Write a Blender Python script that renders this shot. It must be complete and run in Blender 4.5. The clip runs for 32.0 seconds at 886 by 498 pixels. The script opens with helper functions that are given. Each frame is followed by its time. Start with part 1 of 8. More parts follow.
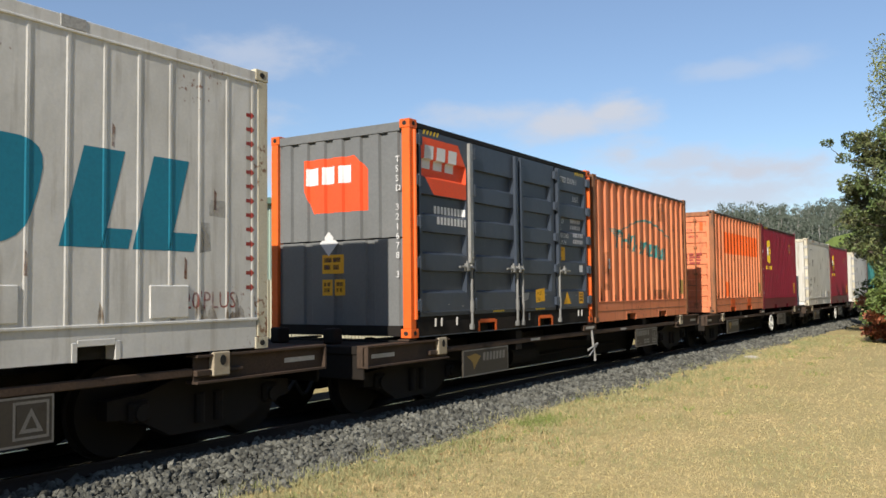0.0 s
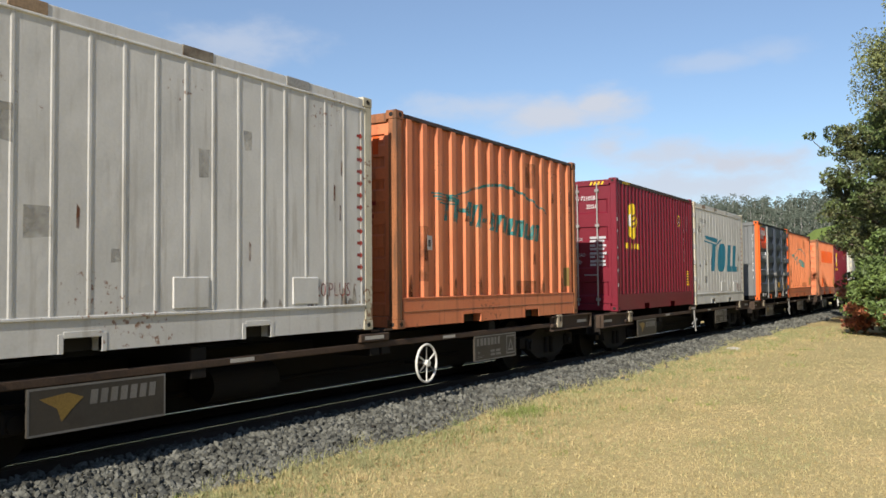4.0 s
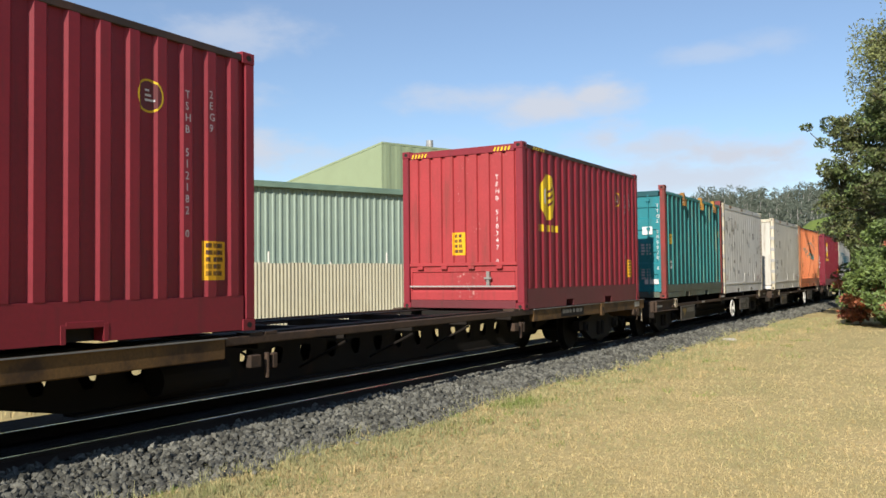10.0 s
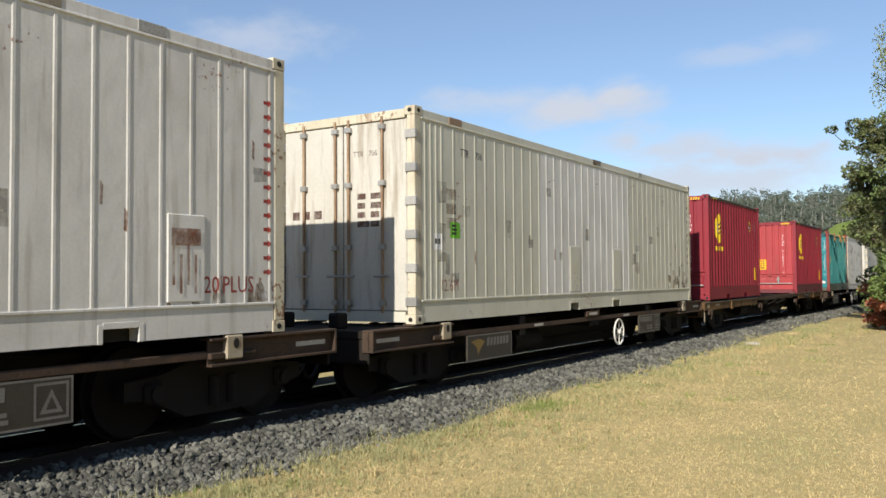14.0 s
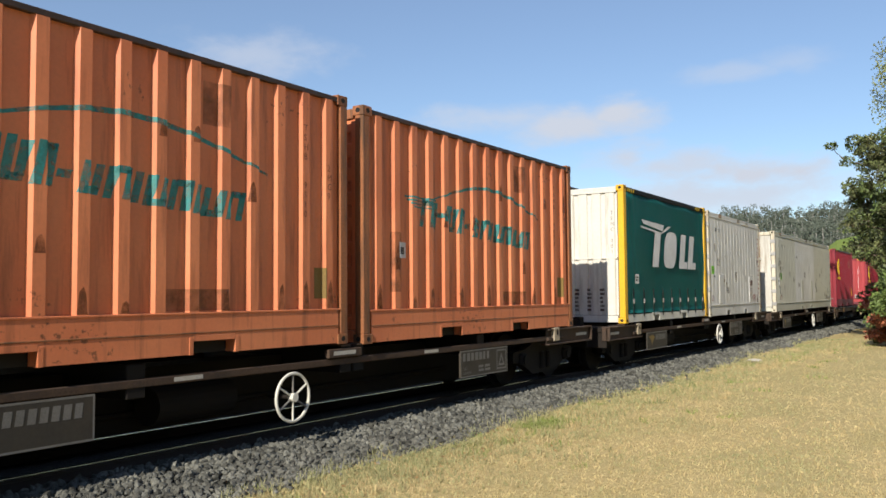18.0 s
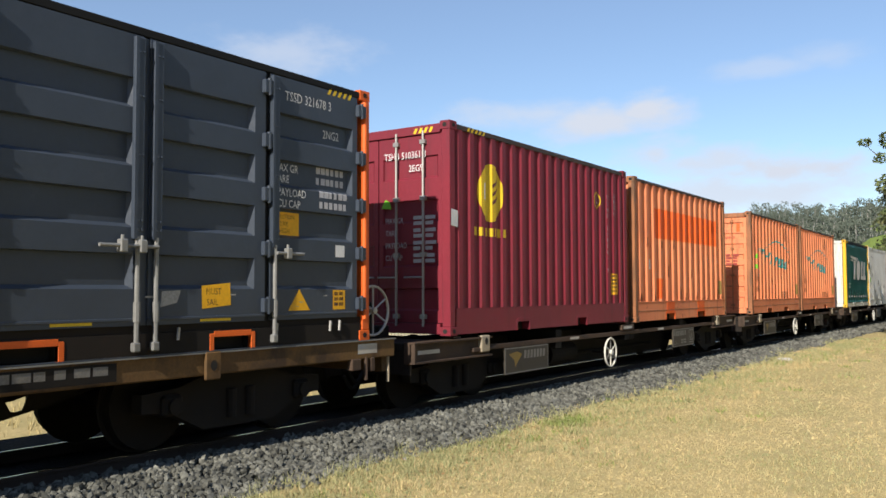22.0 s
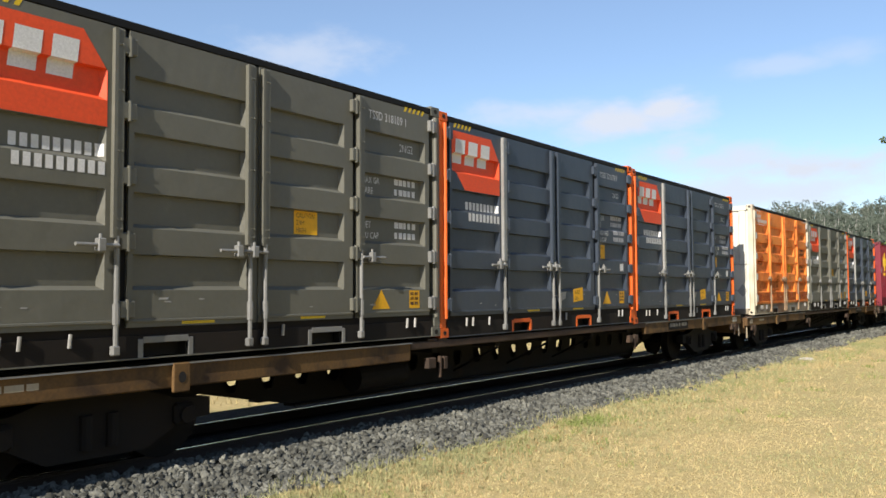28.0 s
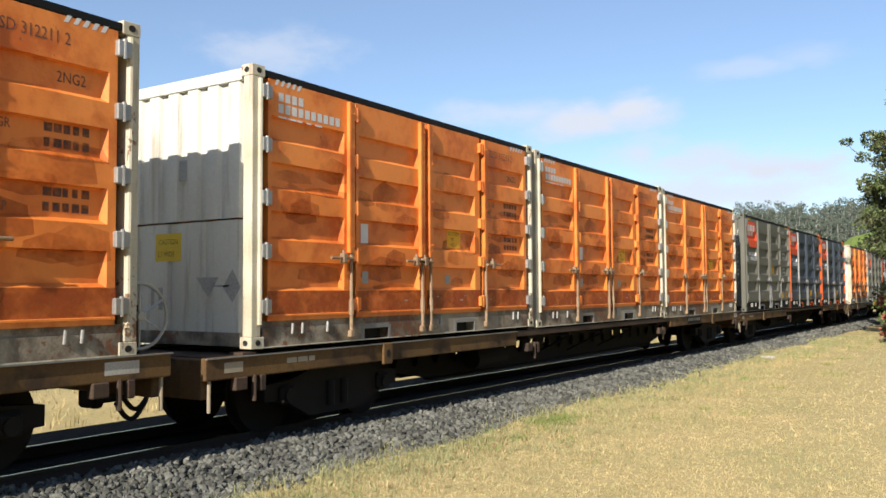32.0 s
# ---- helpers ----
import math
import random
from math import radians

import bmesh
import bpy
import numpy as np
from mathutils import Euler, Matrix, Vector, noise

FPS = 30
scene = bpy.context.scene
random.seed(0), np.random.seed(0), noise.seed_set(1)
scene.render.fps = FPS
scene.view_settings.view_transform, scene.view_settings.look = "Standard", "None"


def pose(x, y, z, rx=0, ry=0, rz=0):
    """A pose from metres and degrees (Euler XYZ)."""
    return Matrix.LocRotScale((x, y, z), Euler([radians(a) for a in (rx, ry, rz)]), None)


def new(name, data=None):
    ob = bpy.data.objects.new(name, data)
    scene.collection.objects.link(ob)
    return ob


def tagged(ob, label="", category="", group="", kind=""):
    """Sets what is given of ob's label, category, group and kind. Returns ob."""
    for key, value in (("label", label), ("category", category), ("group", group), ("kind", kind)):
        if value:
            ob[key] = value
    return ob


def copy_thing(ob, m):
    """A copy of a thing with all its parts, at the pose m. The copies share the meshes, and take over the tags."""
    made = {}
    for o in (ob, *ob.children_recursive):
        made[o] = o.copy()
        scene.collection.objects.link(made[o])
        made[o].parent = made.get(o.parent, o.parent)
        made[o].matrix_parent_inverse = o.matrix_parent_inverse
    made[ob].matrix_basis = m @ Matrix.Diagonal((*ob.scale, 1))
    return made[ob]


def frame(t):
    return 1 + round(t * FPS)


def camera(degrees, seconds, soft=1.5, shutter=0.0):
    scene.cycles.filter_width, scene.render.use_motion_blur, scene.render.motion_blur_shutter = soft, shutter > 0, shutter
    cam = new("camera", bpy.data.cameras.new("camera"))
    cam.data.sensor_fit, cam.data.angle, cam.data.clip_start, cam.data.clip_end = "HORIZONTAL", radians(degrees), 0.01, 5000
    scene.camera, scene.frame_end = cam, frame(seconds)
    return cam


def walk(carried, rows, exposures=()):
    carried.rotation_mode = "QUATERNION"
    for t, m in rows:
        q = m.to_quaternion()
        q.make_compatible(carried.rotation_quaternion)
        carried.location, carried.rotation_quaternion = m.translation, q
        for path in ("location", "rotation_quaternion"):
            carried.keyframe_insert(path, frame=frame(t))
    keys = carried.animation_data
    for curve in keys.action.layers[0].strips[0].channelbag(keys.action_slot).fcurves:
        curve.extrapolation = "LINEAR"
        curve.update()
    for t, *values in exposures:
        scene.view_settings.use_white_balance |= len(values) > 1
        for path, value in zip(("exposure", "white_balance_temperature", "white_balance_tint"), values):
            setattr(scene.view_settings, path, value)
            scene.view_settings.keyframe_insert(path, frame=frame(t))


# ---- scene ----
# ---------------------------------------------------------------- camera
EYE = (0.0, 0.0, 1.468)          # z = 0 is the top of the rail
VIEW = [
    (0, 31.75, 2.95, 0.64), (0.5, 31.50, 2.78, 0.63), (1, 31.25, 2.60, 0.59), (1.5, 31.16, 2.42, 0.57), (2, 31.10, 2.40, 0.49), (2.5, 31.08, 2.37, 0.55),
    (3, 31.02, 2.37, 0.58), (3.5, 30.86, 2.35, 0.54), (5.5, 30.31, 2.41, 0.42), (6, 30.17, 2.42, 0.37), (6.5, 30.15, 2.36, 0.40), (7, 30.04, 2.35, 0.44),
    (7.5, 29.93, 2.40, 0.43), (8, 29.83, 2.41, 0.49), (8.5, 29.93, 2.45, 0.56), (9, 30.15, 2.38, 0.64), (9.5, 30.14, 2.18, 0.56), (10, 30.50, 1.78, 0.58),
    (10.5, 31.37, 1.75, 0.54), (11, 31.96, 1.70, 0.46), (11.5, 32.14, 1.73, 0.49), (12, 32.14, 1.80, 0.50), (12.5, 31.70, 1.88, 0.51), (13, 31.66, 1.90, 0.44),
    (13.5, 31.64, 2.06, 0.40), (14, 31.90, 1.97, 0.40), (14.5, 32.11, 1.90, 0.42), (16.5, 33.16, 2.32, 0.47), (17, 32.77, 2.47, 0.45), (17.5, 31.93, 2.63, 0.47),
    (18, 31.95, 3.09, 0.46), (18.5, 32.00, 3.17, 0.41), (19, 31.98, 3.16, 0.35), (19.5, 32.08, 3.11, 0.33), (20, 32.11, 3.05, 0.33), (20.5, 32.41, 2.98, 0.34),
    (21, 32.91, 2.93, 0.32), (21.5, 33.46, 2.96, 0.24), (22, 33.76, 2.88, 0.19), (22.5, 33.99, 2.85, 0.18), (23, 34.16, 2.80, 0.18), (23.5, 34.35, 2.91, 0.14),
    (24, 34.57, 2.93, 0.13), (24.5, 34.69, 2.87, 0.21), (25, 34.74, 2.82, 0.24), (25.5, 34.82, 2.89, 0.29), (27.5, 34.94, 2.90, 0.34), (28, 34.99, 2.88, 0.31),
    (28.5, 35.02, 2.91, 0.29), (29, 35.06, 2.97, 0.27), (29.5, 35.08, 2.97, 0.27), (30, 34.98, 2.95, 0.31), (30.5, 34.91, 2.90, 0.36), (31, 34.36, 2.86, 0.36),
    (31.5, 33.39, 2.85, 0.35), (32, 32.77, 2.82, 0.32),
]
RUN = [0.00, 11.82, 23.24, 34.48, 45.68, 56.79, 68.04, 79.40, 90.49, 101.80, 113.13, 124.42, 135.41, 146.48, 157.55, 168.88, 180.37]

cam = camera(55.1, 32.0, soft=1.6, shutter=0.0)
walk(cam, [(t, pose(*EYE, 90 + pitch, roll, yaw)) for t, yaw, pitch, roll in VIEW],
     exposures=[(0.0, 0.40), (9.0, 0.47), (20.0, 0.44), (23.5, 0.69), (32.0, 0.71)])

# ---------------------------------------------------------------- light
SUN_AZ, SUN_EL = radians(7.6), radians(31.0)
SUN_TO = Vector((math.sin(SUN_AZ) * math.cos(SUN_EL), -math.cos(SUN_AZ) * math.cos(SUN_EL), math.sin(SUN_EL)))
sun = new("sun", bpy.data.lights.new("sun", "SUN"))
sun.data.energy, sun.data.angle, sun.data.color = 4.8, radians(0.53), (1.0, 0.925, 0.81)
sun.matrix_world = SUN_TO.to_track_quat("Z", "Y").to_matrix().to_4x4()
world = bpy.data.worlds.new("sky")
scene.world = world
world.use_nodes = True
wn, wl = world.node_tree.nodes, world.node_tree.links
sky = wn.new("ShaderNodeTexSky")
sky.sky_type, sky.sun_disc = "NISHITA", False
sky.sun_elevation, sky.sun_rotation = SUN_EL, math.pi - SUN_AZ
sky.air_density, sky.dust_density, sky.ozone_density, sky.altitude = 1.0, 0.1, 4.0, 100
# a thin veil everywhere and flat wisps of low cloud
def sky_math(op, a, v):
    q = wn.new("ShaderNodeMath")
    q.operation = op
    wl.new(a, q.inputs[0])
    if isinstance(v, (int, float)):
        q.inputs[1].default_value = v
    else:
        wl.new(v, q.inputs[1])
    return q.outputs[0]


wc = wn.new("ShaderNodeTexCoord")
wsep = wn.new("ShaderNodeSeparateXYZ")
wl.new(wc.outputs["Generated"], wsep.inputs[0])
wnoise = wn.new("ShaderNodeTexNoise")
wnoise.inputs["Scale"].default_value, wnoise.inputs["Detail"].default_value, wnoise.inputs["Roughness"].default_value = 9.0, 6, 0.6
wmap = wn.new("ShaderNodeMapping")
wmap.inputs["Scale"].default_value = (1.0, 1.0, 2.2)
wl.new(wc.outputs["Generated"], wmap.inputs[0])
wl.new(wmap.outputs[0], wnoise.inputs["Vector"])
wfray = sky_math("MULTIPLY", sky_math("SUBTRACT", wnoise.outputs["Fac"], 0.5), 3.6)
waz = wn.new("ShaderNodeMath"); waz.operation = "ARCTAN2"
wl.new(wsep.outputs[0], waz.inputs[0])
wl.new(wsep.outputs[1], waz.inputs[1])
wel = wn.new("ShaderNodeMath"); wel.operation = "ARCSINE"
wl.new(wsep.outputs[2], wel.inputs[0])
# each cloud: bearing, height, half width, half height (degrees), density
CLOUDS = [(-22.6, 11.3, 4.2, 1.2, 0.85), (-20.6, 11.7, 2.2, 0.8, 0.95), (-27.5, 11.8, 5.0, 0.9, 0.6), (-19.8, 9.1, 2.4, 1.1, 0.85), (-17.0, 8.2, 3.2, 0.9, 0.75),
          (-11.6, 7.5, 3.6, 1.0, 0.95), (-14.0, 6.2, 9.0, 1.2, 0.75), (-12.3, 13.9, 3.0, 0.6, 0.35), (-9.3, 14.3, 2.2, 0.8, 0.3),
          (-45.6, 15.6, 4.2, 1.2, 0.5), (-49.5, 11.4, 7.0, 1.3, 0.7), (-47.4, 11.8, 3.0, 0.9, 0.8), (-53.5, 8.9, 5.0, 1.0, 0.75), (-43.0, 8.7, 3.8, 1.2, 0.85), (-36.0, 8.0, 6.0, 1.0, 0.5),
          (60.0, 14.0, 12.0, 3.0, 0.6), (150.0, 12.0, 14.0, 3.0, 0.6), (-120.0, 11.0, 12.0, 2.5, 0.6)]
wsum = None
for caz, cel, cw, ch, cd in CLOUDS:
    du = sky_math("MULTIPLY", sky_math("SUBTRACT", waz.outputs[0], radians(caz)), 1 / radians(cw))
    dv = sky_math("MULTIPLY", sky_math("SUBTRACT", wel.outputs[0], radians(cel)), 1 / radians(ch))
    dist = sky_math("ADD", sky_math("SQRT", sky_math("ADD", sky_math("POWER", sky_math("ABSOLUTE", du, 0), 2.0), sky_math("POWER", sky_math("ABSOLUTE", dv, 0), 2.0)), 0.0), wfray)
    puff = wn.new("ShaderNodeMapRange")
    puff.interpolation_type = "SMOOTHSTEP"
    puff.inputs["From Min"].default_value, puff.inputs["From Max"].default_value = 0.0, 1.55
    puff.inputs["To Min"].default_value, puff.inputs["To Max"].default_value = cd, 0.0
    wl.new(dist, puff.inputs["Value"])
    wsum = puff.outputs[0] if wsum is None else sky_math("MAXIMUM", wsum, puff.outputs[0])
wfac = sky_math("MINIMUM", sky_math("ADD", wsum, 0.13), 1.0)
wmix = wn.new("ShaderNodeMix"); wmix.data_type = "RGBA"
wl.new(wfac, wmix.inputs["Factor"])
wl.new(sky.outputs[0], wmix.inputs["A"])
wmix.inputs["B"].default_value = (4.75, 5.1, 5.85, 1)
wl.new(wmix.outputs["Result"], wn["Background"].inputs[0])
wn["Background"].inputs[1].default_value = 0.098


# ---------------------------------------------------------------- materials
def surface(name, base, second=None, rough=0.55, metal=0.0, grain=(9.0, 0.10), stain=None, streak=0.0, bump=0.06, bump_scale=30.0, spec=0.4, island=0.0, patch=0.45, chips=None):
    """A painted or natural surface: base and second colour mixed by coarse noise, fine grain, stains in vertical streaks, relief."""
    m = bpy.data.materials.new(name)
    m.use_nodes = True
    n, l = m.node_tree.nodes, m.node_tree.links
    b = n["Principled BSDF"]
    co = n.new("ShaderNodeTexCoord")
    second = second or tuple(c * 0.72 for c in base)
    big = n.new("ShaderNodeTexNoise")
    big.inputs["Scale"].default_value, big.inputs["Detail"].default_value = grain[0] * 0.12, 5
    l.new(co.outputs["Object"], big.inputs["Vector"])
    rb = n.new("ShaderNodeValToRGB")
    rb.color_ramp.elements[0].position, rb.color_ramp.elements[1].position = patch - 0.15, patch + 0.25
    l.new(big.outputs["Fac"], rb.inputs[0])
    mix = n.new("ShaderNodeMix"); mix.data_type = "RGBA"
    l.new(rb.outputs[0], mix.inputs["Factor"])
    mix.inputs["A"].default_value, mix.inputs["B"].default_value = (*base, 1), (*second, 1)
    fine = n.new("ShaderNodeTexNoise")
    fine.inputs["Scale"].default_value, fine.inputs["Detail"].default_value, fine.inputs["Roughness"].default_value = grain[0] * 3, 6, 0.65
    l.new(co.outputs["Object"], fine.inputs["Vector"])
    fm = n.new("ShaderNodeMapRange")
    fm.inputs["From Min"].default_value, fm.inputs["From Max"].default_value = 0.3, 0.7
    fm.inputs["To Min"].default_value, fm.inputs["To Max"].default_value = 1 - grain[1], 1 + grain[1]
    l.new(fine.outputs["Fac"], fm.inputs["Value"])
    mul = n.new("ShaderNodeMix"); mul.data_type, mul.blend_type = "RGBA", "MULTIPLY"
    mul.inputs["Factor"].default_value = 1.0
    l.new(mix.outputs["Result"], mul.inputs["A"])
    l.new(fm.outputs[0], mul.inputs["B"])
    out = mul.outputs["Result"]
    if stain:
        mp = n.new("ShaderNodeMapping")
        mp.inputs["Scale"].default_value = (6.0, 6.0, 0.55) if streak else (1.6, 1.6, 1.6)
        l.new(co.outputs["Object"], mp.inputs[0])
        sn = n.new("ShaderNodeTexNoise")
        sn.inputs["Scale"].default_value, sn.inputs["Detail"].default_value, sn.inputs["Roughness"].default_value = 1.4, 6, 0.62
        l.new(mp.outputs[0], sn.inputs["Vector"])
        sr = n.new("ShaderNodeValToRGB")
        sr.color_ramp.elements[0].position, sr.color_ramp.elements[1].position = stain[1], stain[1] + 0.16
        l.new(sn.outputs["Fac"], sr.inputs[0])
        sf = n.new("ShaderNodeMath"); sf.operation = "MULTIPLY"; sf.inputs[1].default_value = stain[2]
        l.new(sr.outputs[0], sf.inputs[0])
        sm = n.new("ShaderNodeMix"); sm.data_type = "RGBA"
        l.new(sf.outputs[0], sm.inputs["Factor"])
        l.new(out, sm.inputs["A"])
        sm.inputs["B"].default_value = (*stain[0], 1)
        out = sm.outputs["Result"]
    if chips:
        # small flakes, gathered where a coarser noise is high
        cf = n.new("ShaderNodeTexNoise")
        cf.inputs["Scale"].default_value, cf.inputs["Detail"].default_value, cf.inputs["Roughness"].default_value = 16.0, 5, 0.6
        l.new(co.outputs["Object"], cf.inputs["Vector"])
        cb = n.new("ShaderNodeTexNoise")
        cb.inputs["Scale"].default_value, cb.inputs["Detail"].default_value = 1.1, 3
        l.new(co.outputs["Object"], cb.inputs["Vector"])
        cs = n.new("ShaderNodeMath"); cs.operation = "ADD"
        l.new(cf.outputs["Fac"], cs.inputs[0])
        l.new(cb.outputs["Fac"], cs.inputs[1])
        cr = n.new("ShaderNodeMapRange")
        cr.inputs["From Min"].default_value, cr.inputs["From Max"].default_value = chips[1], chips[1] + 0.07
        cr.inputs["To Max"].default_value = 0.85
        l.new(cs.outputs[0], cr.inputs["Value"])
        cm = n.new("ShaderNodeMix"); cm.data_type = "RGBA"
        l.new(cr.outputs[0], cm.inputs["Factor"])
        l.new(out, cm.inputs["A"])
        cm.inputs["B"].default_value = (*chips[0], 1)
        out = cm.outputs["Result"]
    if island:
        geo = n.new("ShaderNodeNewGeometry")
        im = n.new("ShaderNodeMapRange")
        im.inputs["To Min"].default_value, im.inputs["To Max"].default_value = 1 - island, 1 + island
        l.new(geo.outputs["Random Per Island"], im.inputs["Value"])
        mm = n.new("ShaderNodeMix"); mm.data_type, mm.blend_type = "RGBA", "MULTIPLY"
        mm.inputs["Factor"].default_value = 1.0
        l.new(out, mm.inputs["A"])
        l.new(im.outputs[0], mm.inputs["B"])
        out = mm.outputs["Result"]
    l.new(out, b.inputs["Base Color"])
    rm = n.new("ShaderNodeMapRange")
    rm.inputs["To Min"].default_value, rm.inputs["To Max"].default_value = max(rough - 0.15, 0.05), min(rough + 0.15, 1)
    l.new(fine.outputs["Fac"], rm.inputs["Value"])
    l.new(rm.outputs[0], b.inputs["Roughness"])
    b.inputs["Metallic"].default_value = metal
    b.inputs["Specular IOR Level"].default_value = spec
    if bump:
        bn = n.new("ShaderNodeTexNoise")
        bn.inputs["Scale"].default_value, bn.inputs["Detail"].default_value = bump_scale * 0.1, 4
        l.new(co.outputs["Object"], bn.inputs["Vector"])
        bu = n.new("ShaderNodeBump")
        bu.inputs["Strength"].default_value, bu.inputs["Distance"].default_value = bump, 0.05
        l.new(bn.outputs["Fac"], bu.inputs["Height"])
        l.new(bu.outputs[0], b.inputs["Normal"])
    return m


RUST, GRIME = (0.16, 0.055, 0.02), (0.16, 0.145, 0.12)
M = {}
# lighter than the wine sides: sunlight on the end wall is put into this red
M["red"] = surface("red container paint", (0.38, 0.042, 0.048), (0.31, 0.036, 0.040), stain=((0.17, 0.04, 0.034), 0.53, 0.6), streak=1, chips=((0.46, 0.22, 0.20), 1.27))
M["crimson"] = surface("crimson container paint", (0.175, 0.010, 0.024), (0.14, 0.009, 0.020), stain=((0.08, 0.018, 0.022), 0.6, 0.4), streak=1, rough=0.45)
M["plum"] = surface("plum red container paint", (0.20, 0.016, 0.030), (0.155, 0.014, 0.026), stain=((0.075, 0.02, 0.025), 0.55, 0.5), streak=1, bump=0.14)
M["deep_red"] = surface("deep red container paint", (0.235, 0.017, 0.030), (0.19, 0.015, 0.026), stain=((0.11, 0.022, 0.026), 0.55, 0.5), streak=1)
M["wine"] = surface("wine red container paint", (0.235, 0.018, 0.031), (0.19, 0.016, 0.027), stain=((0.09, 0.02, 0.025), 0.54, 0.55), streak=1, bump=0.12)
M["teal_sill"] = surface("weathered pale teal sill", (0.105, 0.135, 0.105), (0.075, 0.085, 0.065), stain=((0.12, 0.07, 0.04), 0.53, 0.7), grain=(14, 0.25))
M["rod_grey"] = surface("dull grey lock rod", (0.25, 0.25, 0.24), (0.17, 0.17, 0.165), rough=0.45, metal=0.2)
M["mark_dull"] = surface("faded yellow marking", (0.22, 0.145, 0.03), (0.16, 0.10, 0.03), grain=(20, 0.25), bump=0)
M["mark_grey"] = surface("faded grey marking", (0.18, 0.17, 0.155), (0.12, 0.115, 0.105), grain=(20, 0.25), bump=0)
M["maroon"] = surface("maroon container paint", (0.15, 0.026, 0.034), (0.115, 0.028, 0.032), stain=((0.08, 0.03, 0.025), 0.55, 0.5), streak=1)
M["salmon"] = surface("faded orange container paint", (0.69, 0.238, 0.104), (0.59, 0.175, 0.074), stain=((0.26, 0.085, 0.04), 0.52, 0.6), streak=1, grain=(8, 0.06), bump=0.12, chips=((0.15, 0.06, 0.03), 1.26))
M["fresh_orange"] = surface("repainted orange patch", (0.70, 0.105, 0.012), (0.62, 0.09, 0.01))
M["door_orange"] = surface("orange door paint", (0.80, 0.275, 0.060), (0.74, 0.20, 0.030), stain=((0.50, 0.10, 0.014), 0.47, 0.8), grain=(6, 0.05), bump=0.2, chips=((0.26, 0.09, 0.03), 1.29))
M["bright_orange"] = surface("bright orange post paint", (0.72, 0.13, 0.015), (0.6, 0.1, 0.012), stain=((0.3, 0.06, 0.02), 0.62, 0.5), streak=1)
M["slate"] = surface("blue-grey container paint", (0.047, 0.060, 0.083), (0.038, 0.049, 0.068), stain=((0.11, 0.115, 0.12), 0.60, 0.35), rough=0.40, grain=(6, 0.05), bump=0.18)
M["olive_grey"] = surface("olive-grey container paint", (0.135, 0.133, 0.108), (0.112, 0.11, 0.09), stain=((0.17, 0.165, 0.14), 0.58, 0.45), rough=0.45, grain=(6, 0.05), bump=0.2)
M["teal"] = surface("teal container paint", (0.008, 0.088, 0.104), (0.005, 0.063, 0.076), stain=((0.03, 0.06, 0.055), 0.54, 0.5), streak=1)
# door end made lighter than the sides, with the sun on it in the colour
M["teal_door"] = surface("sunlit teal door paint", (0.014, 0.20, 0.235), (0.012, 0.17, 0.20), stain=((0.03, 0.08, 0.075), 0.56, 0.4), streak=1, chips=((0.20, 0.10, 0.05), 1.27))
M["teal_light"] = surface("worn teal rib paint", (0.05, 0.24, 0.23), (0.025, 0.16, 0.165), stain=((0.36, 0.30, 0.12), 0.56, 0.5), streak=1)
M["white"] = surface("weathered white panel", (0.66, 0.65, 0.62), (0.56, 0.55, 0.52), stain=((0.33, 0.30, 0.25), 0.53, 0.5), streak=1, rough=0.42, grain=(11, 0.05), bump=0.2, chips=((0.22, 0.10, 0.05), 1.26))
M["cream_white"] = surface("yellowed white panel", (0.56, 0.55, 0.465), (0.49, 0.48, 0.40), stain=((0.32, 0.28, 0.2), 0.57, 0.5), streak=1, rough=0.42, grain=(11, 0.05), bump=0.2, chips=((0.22, 0.10, 0.05), 1.26))
M["clean_white"] = surface("white end wall paint", (0.63, 0.62, 0.565), (0.55, 0.54, 0.485), stain=((0.3, 0.25, 0.18), 0.54, 0.65), streak=1, grain=(9, 0.07))
M["door_white"] = surface("stained white door panel", (0.53, 0.515, 0.465), (0.46, 0.445, 0.395), stain=((0.24, 0.19, 0.13), 0.52, 0.65), streak=1, grain=(9, 0.06), bump=0.15)
M["frame_white"] = surface("rust-streaked white frame", (0.60, 0.56, 0.45), (0.44, 0.40, 0.29), stain=((0.24, 0.13, 0.07), 0.55, 0.65), streak=1, grain=(14, 0.10), chips=(RUST, 1.20))
M["patch_grey"] = surface("grey patch paint", (0.36, 0.355, 0.34), (0.30, 0.295, 0.28), grain=(14, 0.3))
M["yellow"] = surface("yellow post paint", (0.72, 0.42, 0.02), (0.62, 0.35, 0.02), stain=(RUST, 0.62, 0.5), streak=1)
M["decal_yellow"] = surface("yellow marking", (0.72, 0.50, 0.02), (0.62, 0.43, 0.02), grain=(18, 0.15), bump=0)
M["decal_amber"] = surface("amber sticker", (0.80, 0.42, 0.01), (0.7, 0.36, 0.01), bump=0)
M["decal_white"] = surface("white marking", (0.72, 0.72, 0.72), (0.55, 0.55, 0.55), grain=(20, 0.15), bump=0)
M["decal_black"] = surface("black marking", (0.02, 0.02, 0.022), bump=0)
M["decal_red"] = surface("dark red marking", (0.30, 0.03, 0.025), (0.25, 0.05, 0.04), bump=0)
M["decal_blue"] = surface("teal blue logo paint", (0.012, 0.20, 0.30), (0.015, 0.17, 0.26), stain=((0.35, 0.36, 0.36), 0.62, 0.6), bump=0)
M["decal_orange"] = surface("orange logo paint", (0.78, 0.085, 0.02), (0.7, 0.075, 0.02), bump=0)
M["decal_green"] = surface("bright green sticker", (0.18, 0.55, 0.03), bump=0)
M["decal_sky"] = surface("pale blue sticker", (0.25, 0.5, 0.75), bump=0)
